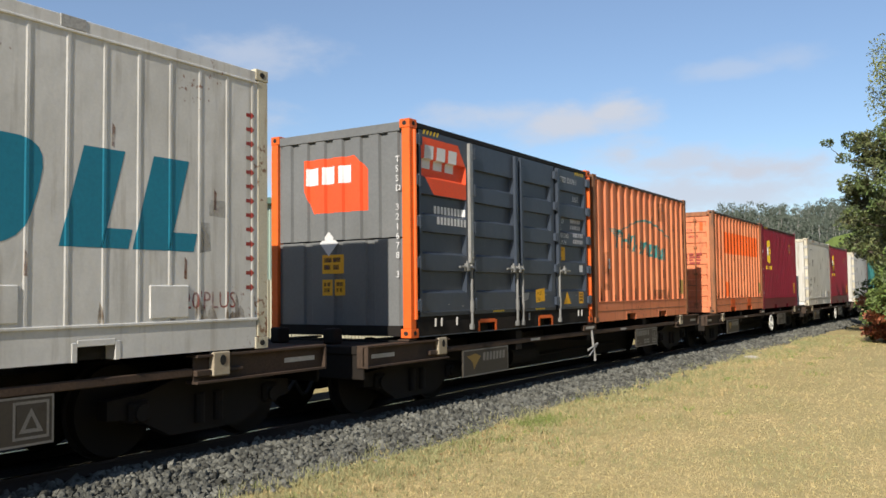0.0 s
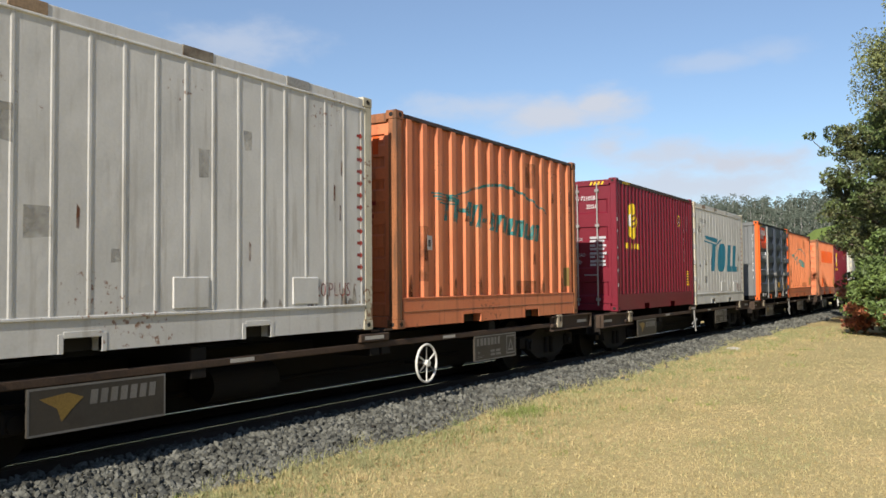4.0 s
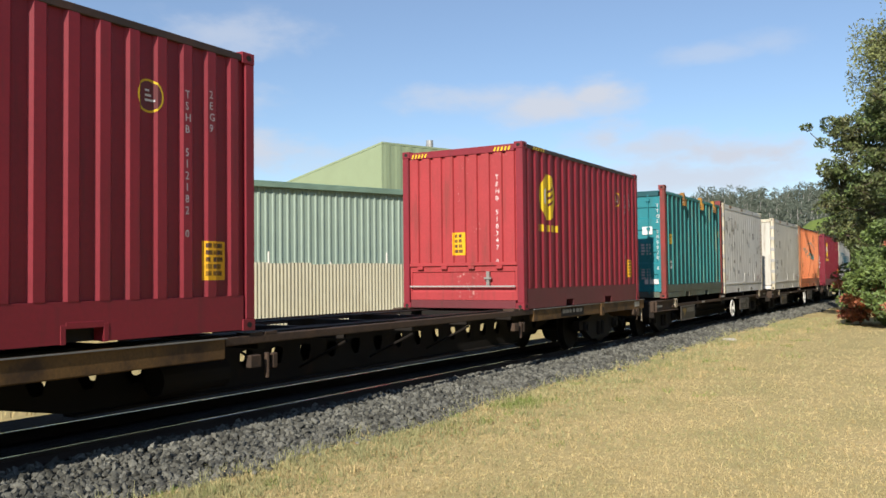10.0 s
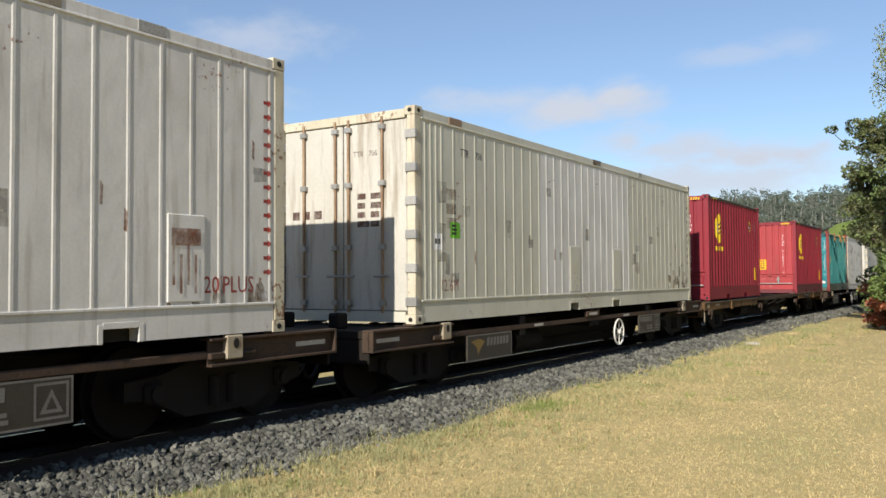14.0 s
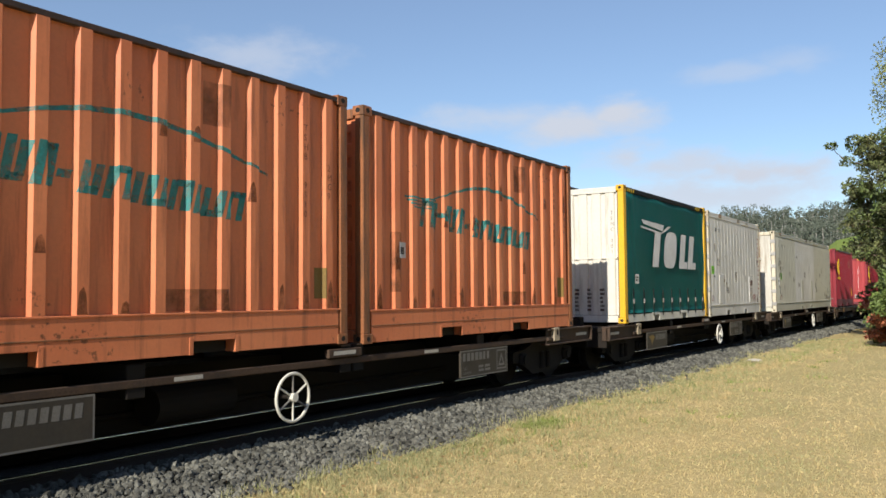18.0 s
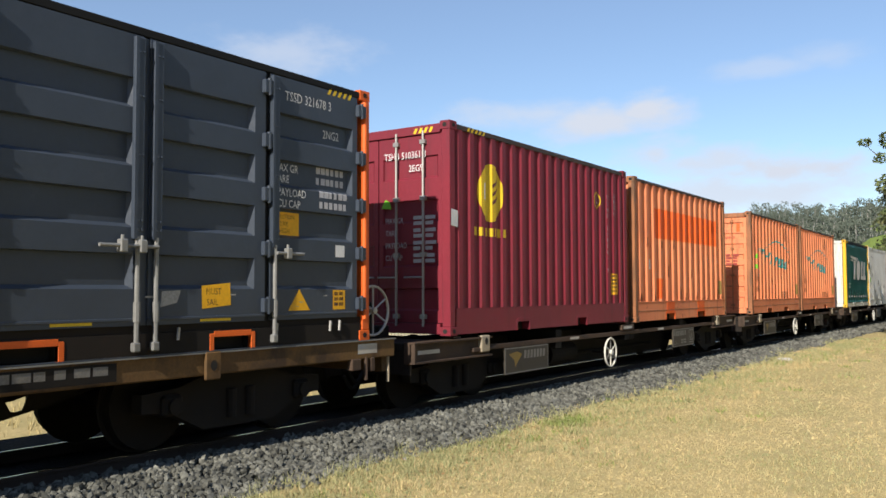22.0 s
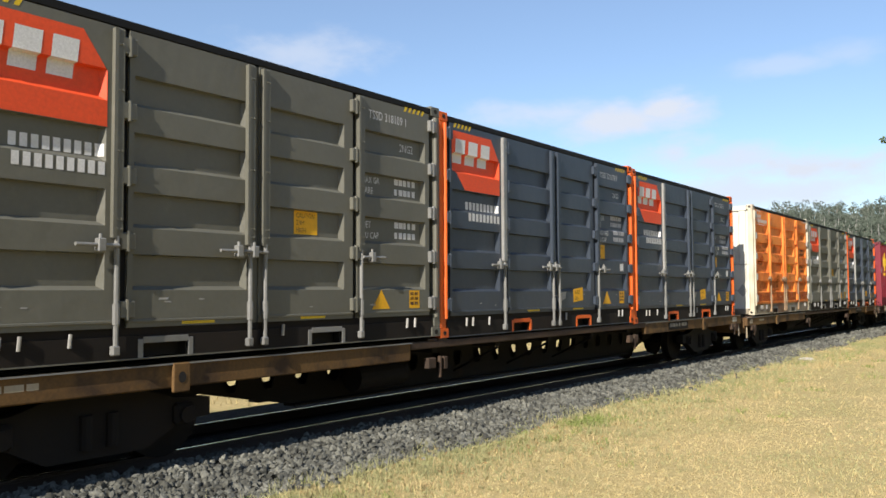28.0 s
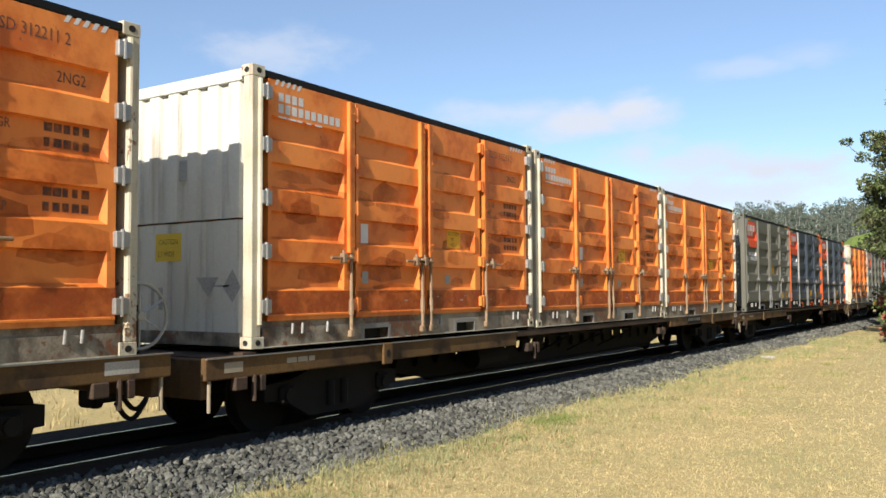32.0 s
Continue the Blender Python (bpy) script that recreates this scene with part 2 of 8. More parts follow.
M["decal_lilac"] = surface("pale grey lettering", (0.50, 0.50, 0.53), bump=0)
M["grey_end"] = surface("grey end wall paint", (0.155, 0.16, 0.16), (0.125, 0.13, 0.13), stain=((0.12, 0.12, 0.11), 0.56, 0.4))
M["curtain"] = surface("teal vinyl curtain", (0.010, 0.185, 0.17), (0.008, 0.155, 0.145), rough=0.5, bump=0.22, bump_scale=14, grain=(6, 0.12))
M["galv"] = surface("dull galvanised steel", (0.42, 0.42, 0.41), (0.3, 0.29, 0.27), rough=0.45, metal=0.5)
# underframe shade is put into this near-black; the rust stain is its own
M["dark_steel"] = surface("shade-darkened steel", (0.012, 0.011, 0.010), (0.018, 0.014, 0.011), rough=0.8, stain=((0.05, 0.025, 0.012), 0.62, 0.4), spec=0.2)
M["rust_steel"] = surface("rusty wagon steel", (0.060, 0.042, 0.031), (0.080, 0.050, 0.033), rough=0.75, grain=(14, 0.3), stain=((0.04, 0.03, 0.024), 0.48, 0.8), spec=0.2)
M["ochre"] = surface("yellow-brown wagon sill paint", (0.16, 0.092, 0.034), (0.105, 0.060, 0.027), rough=0.7, stain=((0.045, 0.030, 0.021), 0.47, 0.85), grain=(12, 0.2), spec=0.2)
M["clamp"] = surface("worn yellow clamp paint", (0.42, 0.22, 0.03), (0.22, 0.11, 0.03), rough=0.6, stain=((0.07, 0.04, 0.02), 0.50, 0.8), grain=(14, 0.2))
M["bracket"] = surface("worn cream lock bracket", (0.42, 0.37, 0.28), (0.3, 0.24, 0.16), stain=(RUST, 0.58, 0.6))
M["board"] = surface("grey wagon sign board", (0.045, 0.041, 0.035), (0.062, 0.052, 0.040), stain=((0.03, 0.025, 0.02), 0.5, 0.6), rough=0.6, spec=0.2)
M["reflector"] = surface("dirty reflective strip", (0.50, 0.48, 0.44), (0.36, 0.33, 0.28), grain=(20, 0.25), bump=0)
M["wheel_white"] = surface("white painted brake wheel", (0.72, 0.71, 0.66), (0.6, 0.58, 0.5))
M["rubber"] = surface("black rubber", (0.012, 0.012, 0.012), rough=0.65, spec=0.2)
M["hole"] = surface("dark socket", (0.02, 0.018, 0.016), rough=0.9)
M["rail"] = surface("rail side steel", (0.05, 0.034, 0.025), (0.035, 0.025, 0.02), rough=0.8, metal=0.1)
M["rod_rust"] = surface("rusty lock rod", (0.22, 0.14, 0.085), (0.34, 0.24, 0.15), rough=0.6, metal=0.2, grain=(14, 0.3))
M["rail_top"] = surface("polished rail head", (0.80, 0.80, 0.82), rough=0.2, metal=1.0, grain=(6, 0.08), bump=0.0)
M["sleeper"] = surface("weathered sleeper", (0.11, 0.095, 0.08), (0.08, 0.065, 0.055), rough=0.9)
M["stone"] = surface("grey ballast stone", (0.140, 0.139, 0.120), (0.080, 0.080, 0.070), rough=0.9, grain=(16, 0.3), island=0.55, bump=0.2, bump_scale=200, spec=0.15)
# shade beneath the train and between stones is put into this near-black
M["bed"] = surface("shade-dark ballast bed", (0.012, 0.011, 0.010), (0.008, 0.0075, 0.007), rough=0.95, grain=(12, 0.5), bump=0.9, bump_scale=160, spec=0.1)
M["soil"] = surface("dry mown lawn soil", (0.46, 0.360, 0.180), (0.365, 0.305, 0.145), rough=1.0, grain=(5.0, 0.24), stain=((0.36, 0.30, 0.145), 0.47, 0.7), bump=0.25, bump_scale=300, spec=0.03)
M["gold"] = surface("golden straw stems", (0.48, 0.375, 0.20), (0.42, 0.33, 0.165), rough=0.9, island=0.25, bump=0, spec=0.05)
M["straw"] = surface("dry grass blades", (0.48, 0.38, 0.20), (0.39, 0.33, 0.165), rough=0.9, grain=(5.0, 0.10), stain=((0.37, 0.315, 0.155), 0.47, 0.7), island=0.46, bump=0, spec=0.05)
M["green_grass"] = surface("green grass blades", (0.14, 0.20, 0.045), (0.20, 0.24, 0.07), rough=0.85, island=0.45, bump=0, spec=0.2)
M["weed"] = surface("grey-green weed blades", (0.26, 0.265, 0.13), (0.34, 0.315, 0.16), rough=0.9, island=0.25, bump=0, spec=0.05)
M["leaf_dark"] = surface("dark green leaves", (0.095, 0.145, 0.045), (0.085, 0.075, 0.035), rough=0.5, island=0.75, bump=0, spec=0.3)
M["leaf_birch"] = surface("light birch leaves", (0.20, 0.225, 0.085), (0.15, 0.165, 0.06), rough=0.6, island=0.5, bump=0)
M["leaf_sumac"] = surface("green shrub leaves", (0.125, 0.175, 0.045), (0.085, 0.125, 0.035), rough=0.55, island=0.5, bump=0)
M["leaf_red"] = surface("russet shrub leaves", (0.36, 0.13, 0.06), (0.24, 0.075, 0.045), rough=0.6, island=0.6, bump=0)
M["dead_leaf"] = surface("rusty dead leaf", (0.36, 0.17, 0.075), (0.28, 0.12, 0.06), rough=0.9, island=0.5, bump=0, spec=0.1)
M["bark"] = surface("grey-brown bark", (0.13, 0.10, 0.075), (0.09, 0.07, 0.05), rough=0.95, grain=(18, 0.4), bump=0.5, bump_scale=120)
M["gum_bark"] = surface("pale gum bark", (0.42, 0.40, 0.36), rough=0.9, bump=0)
# paled and low in contrast: distance haze is mixed into the leaf colour
M["gum_leaf"] = surface("haze-paled grey-green gum foliage", (0.115, 0.135, 0.105), (0.10, 0.118, 0.092), rough=0.95, grain=(1.0, 0.2), island=0.18, bump=0.6, bump_scale=20, spec=0.05)
M["bush_leaf"] = surface("hillside bush foliage", (0.11, 0.135, 0.05), (0.07, 0.095, 0.035), rough=0.95, grain=(1.4, 0.3), island=0.5, bump=0.6, bump_scale=30, spec=0.05)
M["pasture"] = surface("green hill pasture", (0.17, 0.22, 0.05), (0.13, 0.18, 0.045), rough=1, grain=(0.6, 0.2), bump=0, spec=0.1)
M["hill_soil"] = surface("wooded hill ground", (0.095, 0.108, 0.07), rough=1, bump=0, spec=0.05)
M["shed_green"] = surface("pale green shed cladding", (0.29, 0.37, 0.305), (0.26, 0.335, 0.275), rough=0.55, stain=((0.33, 0.38, 0.33), 0.6, 0.3), streak=1, bump=0.03)
M["shed_trim"] = surface("green shed gutter", (0.20, 0.30, 0.23), rough=0.5)
M["fence_cream"] = surface("cream corrugated fence sheet", (0.42, 0.40, 0.30), (0.37, 0.35, 0.26), rough=0.6, stain=((0.30, 0.25, 0.16), 0.57, 0.55), streak=1)
M["dark_clad"] = surface("dark brown cladding", (0.06, 0.05, 0.045), rough=0.7, bump=0)
M["lime_clad"] = surface("lime green cladding", (0.29, 0.355, 0.215), (0.27, 0.33, 0.20), rough=0.6, bump=0.02)


def thin_paint(name, colour, cover, scale):
    """Worn paint that lets the surface under it show through in patches."""
    m = surface(name, colour, bump=0, grain=(14, 0.2))
    n, l = m.node_tree.nodes, m.node_tree.links
    co, ns, rp = n.new("ShaderNodeTexCoord"), n.new("ShaderNodeTexNoise"), n.new("ShaderNodeMapRange")
    ns.inputs["Scale"].default_value, ns.inputs["Detail"].default_value, ns.inputs["Roughness"].default_value = scale, 7, 0.7
    l.new(co.outputs["Object"], ns.inputs["Vector"])
    l.new(ns.outputs["Fac"], rp.inputs["Value"])
    rp.inputs["From Min"].default_value, rp.inputs["From Max"].default_value = 0.35, 0.65
    rp.inputs["To Min"].default_value, rp.inputs["To Max"].default_value = max(cover - 0.35, 0), min(cover + 0.35, 1)
    l.new(rp.outputs[0], n["Principled BSDF"].inputs["Alpha"])
    return m


M["overpaint"] = thin_paint("thin grey overpaint", (0.36, 0.34, 0.30), 0.40, 2.4)
M["thin_rust"] = thin_paint("thin rust stain", (0.20, 0.065, 0.022), 0.55, 6.0)
M["thin_grime"] = thin_paint("thin brown grime", (0.26, 0.19, 0.13), 0.42, 5.0)
M["thin_moss"] = thin_paint("thin yellow-green stain", (0.26, 0.25, 0.06), 0.5, 5.0)
M["thin_red"] = thin_paint("half-worn red lettering", (0.34, 0.06, 0.05), 0.55, 5.0)
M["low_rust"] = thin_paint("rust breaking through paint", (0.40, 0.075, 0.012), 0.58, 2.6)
M["decal_teal"] = thin_paint("faded teal logo paint", (0.03, 0.30, 0.29), 0.72, 7.0)
M["decal_dark"] = thin_paint("faded dark lettering", (0.10, 0.05, 0.04), 0.72, 9.0)
M["worn_brown"] = thin_paint("worn brown patch", (0.26, 0.105, 0.045), 0.38, 3.0)
M["smear"] = thin_paint("thin rusty smear", (0.58, 0.135, 0.018), 0.26, 1.6)
M["ink_brown"] = surface("dark brown lettering", (0.10, 0.05, 0.035), (0.16, 0.07, 0.04), bump=0)
M["red_frame"] = surface("grimy red frame", (0.24, 0.032, 0.03), (0.17, 0.032, 0.028), stain=((0.075, 0.035, 0.025), 0.5, 0.75), streak=1, grain=(14, 0.25))
M["salmon_frame"] = surface("rust-stained orange frame", (0.33, 0.125, 0.05), (0.24, 0.095, 0.04), stain=((0.10, 0.055, 0.03), 0.47, 0.85), streak=1, grain=(14, 0.3))
M["rail_dark"] = surface("rust-blackened top rail", (0.07, 0.036, 0.024), (0.035, 0.024, 0.018), stain=((0.03, 0.022, 0.018), 0.48, 0.8), grain=(14, 0.25))
M["grimy_sill"] = surface("grimy white sill", (0.36, 0.32, 0.25), (0.20, 0.165, 0.12), stain=((0.06, 0.04, 0.028), 0.44, 0.9), grain=(14, 0.2), chips=(RUST, 1.15))


# ---------------------------------------------------------------- mesh tools
def bx(bm, x0, x1, y0, y1, z0, z1, bev=0.0):
    vs = [bm.verts.new((x, y, z)) for x in (x0, x1) for y in (y0, y1) for z in (z0, z1)]
    fs = [bm.faces.new([vs[i] for i in q]) for q in ((0, 1, 3, 2), (4, 6, 7, 5), (0, 4, 5, 1), (2, 3, 7, 6), (0, 2, 6, 4), (1, 5, 7, 3))]
    if bev:
        es = list({e for f in fs for e in f.edges})
        bmesh.ops.bevel(bm, geom=es, offset=bev, segments=1, affect="EDGES")
    return bm


def box(*a, bev=0.0):
    return bx(bmesh.new(), *a, bev=bev)


def tube(bm, p, q, r, n=8, r2=None):
    """A closed round bar from p to q."""
    p, q = Vector(p), Vector(q)
    w = (q - p).normalized()
    a = w.orthogonal().normalized()
    b = w.cross(a)
    r2 = r if r2 is None else r2
    ring = [[bm.verts.new(c + (a * math.cos(k * math.tau / n) + b * math.sin(k * math.tau / n)) * rr) for k in range(n)] for c, rr in ((p, r), (q, r2))]
    for k in range(n):
        bm.faces.new((ring[0][k], ring[0][(k + 1) % n], ring[1][(k + 1) % n], ring[1][k]))
    bm.faces.new(ring[0][::-1])
    bm.faces.new(ring[1])
    return bm


def pipe(bm, pts, r, n=6):
    """A closed round bar through several points."""
    pts = [Vector(p) for p in pts]
    rows = []
    for i, p in enumerate(pts):
        w = (pts[min(i + 1, len(pts) - 1)] - pts[max(i - 1, 0)]).normalized()
        a = Vector((1, 0, 0)) if abs(w.x) < 0.9 else Vector((0, 1, 0))
        a = (a - w * a.dot(w)).normalized()
        b = w.cross(a)
        rows.append([bm.verts.new(p + (a * math.cos(k * math.tau / n) + b * math.sin(k * math.tau / n)) * r) for k in range(n)])
    for u, v in zip(rows, rows[1:]):
        for k in range(n):
            bm.faces.new((u[k], u[(k + 1) % n], v[(k + 1) % n], v[k]))
    bm.faces.new(rows[0][::-1])
    bm.faces.new(rows[-1])
    return bm


def ring_bar(bm, c, axis, r, t, n=28, m=6):
    """A torus of radius r and bar radius t about an axis."""
    axis = Vector(axis).normalized()
    a = axis.orthogonal().normalized()
    b = axis.cross(a)
    rows = []
    for i in range(n):
        u = i * math.tau / n
        d = a * math.cos(u) + b * math.sin(u)
        rows.append([bm.verts.new(Vector(c) + d * (r + t * math.cos(k * math.tau / m)) + axis * t * math.sin(k * math.tau / m)) for k in range(m)])
    for i in range(n):
        for k in range(m):
            bm.faces.new((rows[i][k], rows[(i + 1) % n][k], rows[(i + 1) % n][(k + 1) % m], rows[i][(k + 1) % m]))
    return bm


def part(name, bm, material, parent=None, label="", smooth=False):
    """One mesh object from a bmesh, under a thing or a part."""
    bmesh.ops.recalc_face_normals(bm, faces=bm.faces)
    me = bpy.data.meshes.new(name)
    bm.to_mesh(me)
    bm.free()
    me.materials.append(M[material] if isinstance(material, str) else material)
    if smooth:
        me.polygons.foreach_set("use_smooth", [True] * len(me.polygons))
    ob = new(name, me)
    if parent:
        ob.parent = parent
    if label:
        tagged(ob, label)
    if name == "marking":
        tagged(ob, kind="stuff")
    return ob


def raw(name, verts, faces, material, parent=None):
    me = bpy.data.meshes.new(name)
    me.from_pydata(verts, [], faces)
    me.materials.append(M[material])
    me.update()
    ob = new(name, me)
    if parent:
        ob.parent = parent
    return ob


# faces of a container: the wall is drawn with its outside along +x, then turned
NEAR, FAR, REAR, FRONT = Matrix(), Matrix.Rotation(math.pi, 4, "Z"), Matrix.Rotation(-math.pi / 2, 4, "Z"), Matrix.Rotation(math.pi / 2, 4, "Z")


def ribs(half, pitch, depth, flat=0.35, slope=0.12):
    """Breakpoints (along, depth) of trapezoid ribs between -half and half."""
    n = max(1, round(2 * half / pitch))
    p = 2 * half / n
    out = [(-half, -depth)]
    for i in range(n):
        a = -half + i * p
        lo = (1 - flat - 2 * slope) / 2
        out += [(a + lo * p, -depth), (a + (lo + slope) * p, 0.0), (a + (lo + slope + flat) * p, 0.0), (a + (1 - lo) * p, -depth)]
    return out + [(half, -depth)]


def wall(prof, X, z0, z1, turn, back=0.07):
    """A closed sheet with a ribbed outside at X and a plain inside."""
    bm = bmesh.new()
    lo = [bm.verts.new((X + d, a, z0)) for a, d in prof]
    hi = [bm.verts.new((X + d, a, z1)) for a, d in prof]
    for i in range(len(prof) - 1):
        bm.faces.new((lo[i], lo[i + 1], hi[i + 1], hi[i]))
    b = [bm.verts.new((X - back, a, z)) for a, z in ((prof[0][0], z0), (prof[-1][0], z0), (prof[-1][0], z1), (prof[0][0], z1))]
    bm.faces.new(b[::-1])
    bm.faces.new(lo[::-1] + [b[0], b[1]])
    bm.faces.new(hi + [b[2], b[3]])
    bm.faces.new((lo[0], hi[0], b[3], b[0]))
    bm.faces.new((lo[-1], b[1], b[2], hi[-1]))
    bm.transform(turn)
    return bm


def flat_shape(bm, pts):
    """A flat figure in the plane of along (y) and height (z)."""
    bm.faces.new([bm.verts.new((0, a, z)) for a, z in pts])
    return bm


def drape(bm, X, turn=NEAR, prof=None, lift=0.005, thick=0.0):
    """Lays flat figures on a wall, following its ribs."""
    lift *= 0.35
    if prof:
        bmesh.ops.triangulate(bm, faces=bm.faces[:])
        lo, hi = min(v.co.y for v in bm.verts), max(v.co.y for v in bm.verts)
        for a, d in prof:
            if lo < a < hi:
                bmesh.ops.bisect_plane(bm, geom=bm.verts[:] + bm.edges[:] + bm.faces[:], plane_co=(0, a, 0), plane_no=(0, 1, 0))
        xs, ds = [p[0] for p in prof], [p[1] for p in prof]
        for v in bm.verts:
            v.co.x = X + lift + float(np.interp(v.co.y, xs, ds))
    else:
        for v in bm.verts:
            v.co.x = X + lift
    bm.transform(turn)
    return bm


LETTERS = {}


def letters(text, size):
    """Flat letters of the built-in font: vertices and faces."""
    if text not in LETTERS:
        cu = bpy.data.curves.new("text", "FONT")
        cu.body, cu.size, cu.resolution_u = text, 1.0, 2
        ob = bpy.data.objects.new("text", cu)
        scene.collection.objects.link(ob)
        dg = bpy.context.evaluated_depsgraph_get()
        me = bpy.data.meshes.new_from_object(ob.evaluated_get(dg))
        LETTERS[text] = ([tuple(v.co[:2]) for v in me.vertices], [tuple(f.vertices) for f in me.polygons])
        bpy.data.objects.remove(ob)
        bpy.data.curves.remove(cu)
        bpy.data.meshes.remove(me)
    vs, fs = LETTERS[text]
    return [(x * size, y * size) for x, y in vs], fs


def write(bm, text, a, z, size, wide=1.0, slant=0.0):
    vs, fs = letters(text, size)
    made = [bm.verts.new((0, a + x * wide + y * slant, z + y)) for x, y in vs]
    for f in fs:
        try:
            bm.faces.new([made[i] for i in f])
        except ValueError:
            pass
    return bm


def write_down(bm, text, a, z, size, step=1.05, wide=1.0):
    for i, ch in enumerate(text):
        if ch != " ":
            write(bm, ch, a, z - i * size * step, size, wide)
    return bm


def bars(bm, a, z, w, h, rows, cols=3, seed=1):
    """Plain bars in place of writing that cannot be read."""
    rnd = random.Random(seed)
    for r in range(rows):
        y = z - r * h / rows
        x = a
        for c in range(cols):
            ww = w / cols * rnd.uniform(0.55, 0.9)
            flat_shape(bm, [(x, y - h / rows * 0.65), (x + ww, y - h / rows * 0.65), (x + ww, y), (x, y)])
            x += w / cols
    return bm


def rect(bm, a, z, w, h, slant=0.0):
    return flat_shape(bm, [(a, z), (a + w, z), (a + w + slant, z + h), (a + slant, z + h)])


def oval(bm, a, z, ra, rz, n=28):
    return flat_shape(bm, [(a + ra * math.cos(i * math.tau / n), z + rz * math.sin(i * math.tau / n)) for i in range(n)])


def stripes(bm, a, z, w, h, n=4):
    """Slanted hazard stripes."""
    p = w / n
    for i in range(n):
        rect(bm, a + i * p, z, p * 0.5, h, p * 0.4)
    return bm


# ---------------------------------------------------------------- containers
HW, HL, HT = 1.219, 3.029, 2.86


def thing(name, label, category, group):
    return tagged(new(name), label, category, group)


def casting(c, x, y, z, mat):
    """A corner casting with its oval sockets."""
    sx, sy = (1 if x > 0 else -1), (1 if y > 0 else -1)
    ob = part("corner_casting", box(min(x, x - sx * 0.162), max(x, x - sx * 0.162), min(y, y - sy * 0.178), max(y, y - sy * 0.178), z, z + 0.118, bev=0.006), mat, c)
    bm = bmesh.new()
    oval(bm, y - sy * 0.09, z + 0.06, 0.036, 0.030, 12)
    for v in bm.verts:
        v.co.x = x + sx * 0.004
    part("socket", bm, "hole", ob)
    bm = bmesh.new()
    oval(bm, 0, 0, 0.034, 0.030, 12)
    for v in bm.verts:
        v.co = Vector((x - sx * 0.08 + v.co.y, y + sy * 0.004, z + 0.06 + v.co.z))
    part("socket", bm, "hole", ob)


def sill_side(c, hl, height, mat, sx, pockets=(-1.03, 1.03), pw=0.36, inset=0.012, lip=None):
    """The bottom side rail with its two fork pockets."""
    x0, x1 = sorted((sx * (HW - inset), sx * (HW - 0.14)))
    outline = [(-hl + 0.16, height), (-hl + 0.16, 0.015)]
    for p in pockets:
        outline += [(p - pw / 2, 0.015), (p - pw / 2, 0.1354), (p + pw / 2, 0.1354), (p + pw / 2, 0.015)]
    outline += [(hl - 0.16, 0.015), (hl - 0.16, height)]
    bm = bmesh.new()
    f, g = [[bm.verts.new((x, a, z)) for a, z in outline] for x in (x0, x1)]
    bm.faces.new(f)
    bm.faces.new(g[::-1])
    for k in range(len(outline)):
        m = (k + 1) % len(outline)
        bm.faces.new((f[k], g[k], g[m], f[m]))
    ob = part("bottom_rail", bm, mat, c)
    for p in pockets:
        bm = bmesh.new()
        xo = sx * (HW - inset + 0.004)
        for e in (-1, 1):
            a = p + e * (pw / 2 + 0.025)
            bx(bm, min(xo, xo - sx * 0.05), max(xo, xo - sx * 0.05), a - 0.025, a + 0.025, 0.01, 0.17, bev=0.003)
        bx(bm, min(xo, xo - sx * 0.05), max(xo, xo - sx * 0.05), p - pw / 2, p + pw / 2, 0.1356, 0.19, bev=0.003)
        part("fork_pocket", bm, lip or mat, c)
        # added dark plate stands in for the shade inside the fork pocket
        xi = sorted((sx * (HW - 0.15), sx * (HW - 0.19)))
        part("pocket_shade_plate", box(*xi, p - pw / 2 - 0.03, p + pw / 2 + 0.03, 0.016, 0.1352), "hole", c)


def base_frame(c, hl, post, rail, sill, sill_h=0.34, cast=None, top_h=0.07, post_w=0.13, lip=None, roof="dark_steel", head=None, drop=0.0, pw=0.36, pockets=(-1.03, 1.03)):
    cast = cast or post
    for sx in (-1, 1):
        for sy in (-1, 1):
            xa, xb = sorted((sx * (HW - 0.003), sx * (HW - 0.13)))
            ya, yb = sorted((sy * (hl - 0.003), sy * (hl - post_w)))
            part("corner_post", box(xa, xb, ya, yb, 0.118, HT - 0.118, bev=0.008), post, c)
            for z in (0.0, HT - 0.118):
                casting(c, sx * HW, sy * hl, z, cast)
        xa, xb = sorted((sx * (HW - 0.006), sx * (HW - 0.10)))
        part("top_rail", box(xa, xb, -hl + 0.18, hl - 0.18, HT - 0.03 - top_h - drop, HT - 0.03 - drop, bev=0.005), rail, c)
        sill_side(c, hl, sill_h, sill, sx, lip=lip, pw=pw, pockets=pockets)
    for sy in (-1, 1):
        ya, yb = sorted((sy * (hl - 0.006), sy * (hl - 0.12)))
        part("end_header", box(-HW + 0.165, HW - 0.165, ya, yb, HT - 0.15 - drop, HT - 0.03 - drop, bev=0.005), head or post, c)
        part("end_sill", box(-HW + 0.165, HW - 0.165, ya, yb, 0.02, 0.16, bev=0.005), sill, c)
    part("roof", box(-HW + 0.10, HW - 0.10, -hl + 0.12, hl - 0.12, HT - 0.075 - drop, HT - 0.035 - drop), roof, c)
    part("floor", box(-HW + 0.14, HW - 0.14, -hl + 0.12, hl - 0.12, 0.136, 0.165), "dark_steel", c)


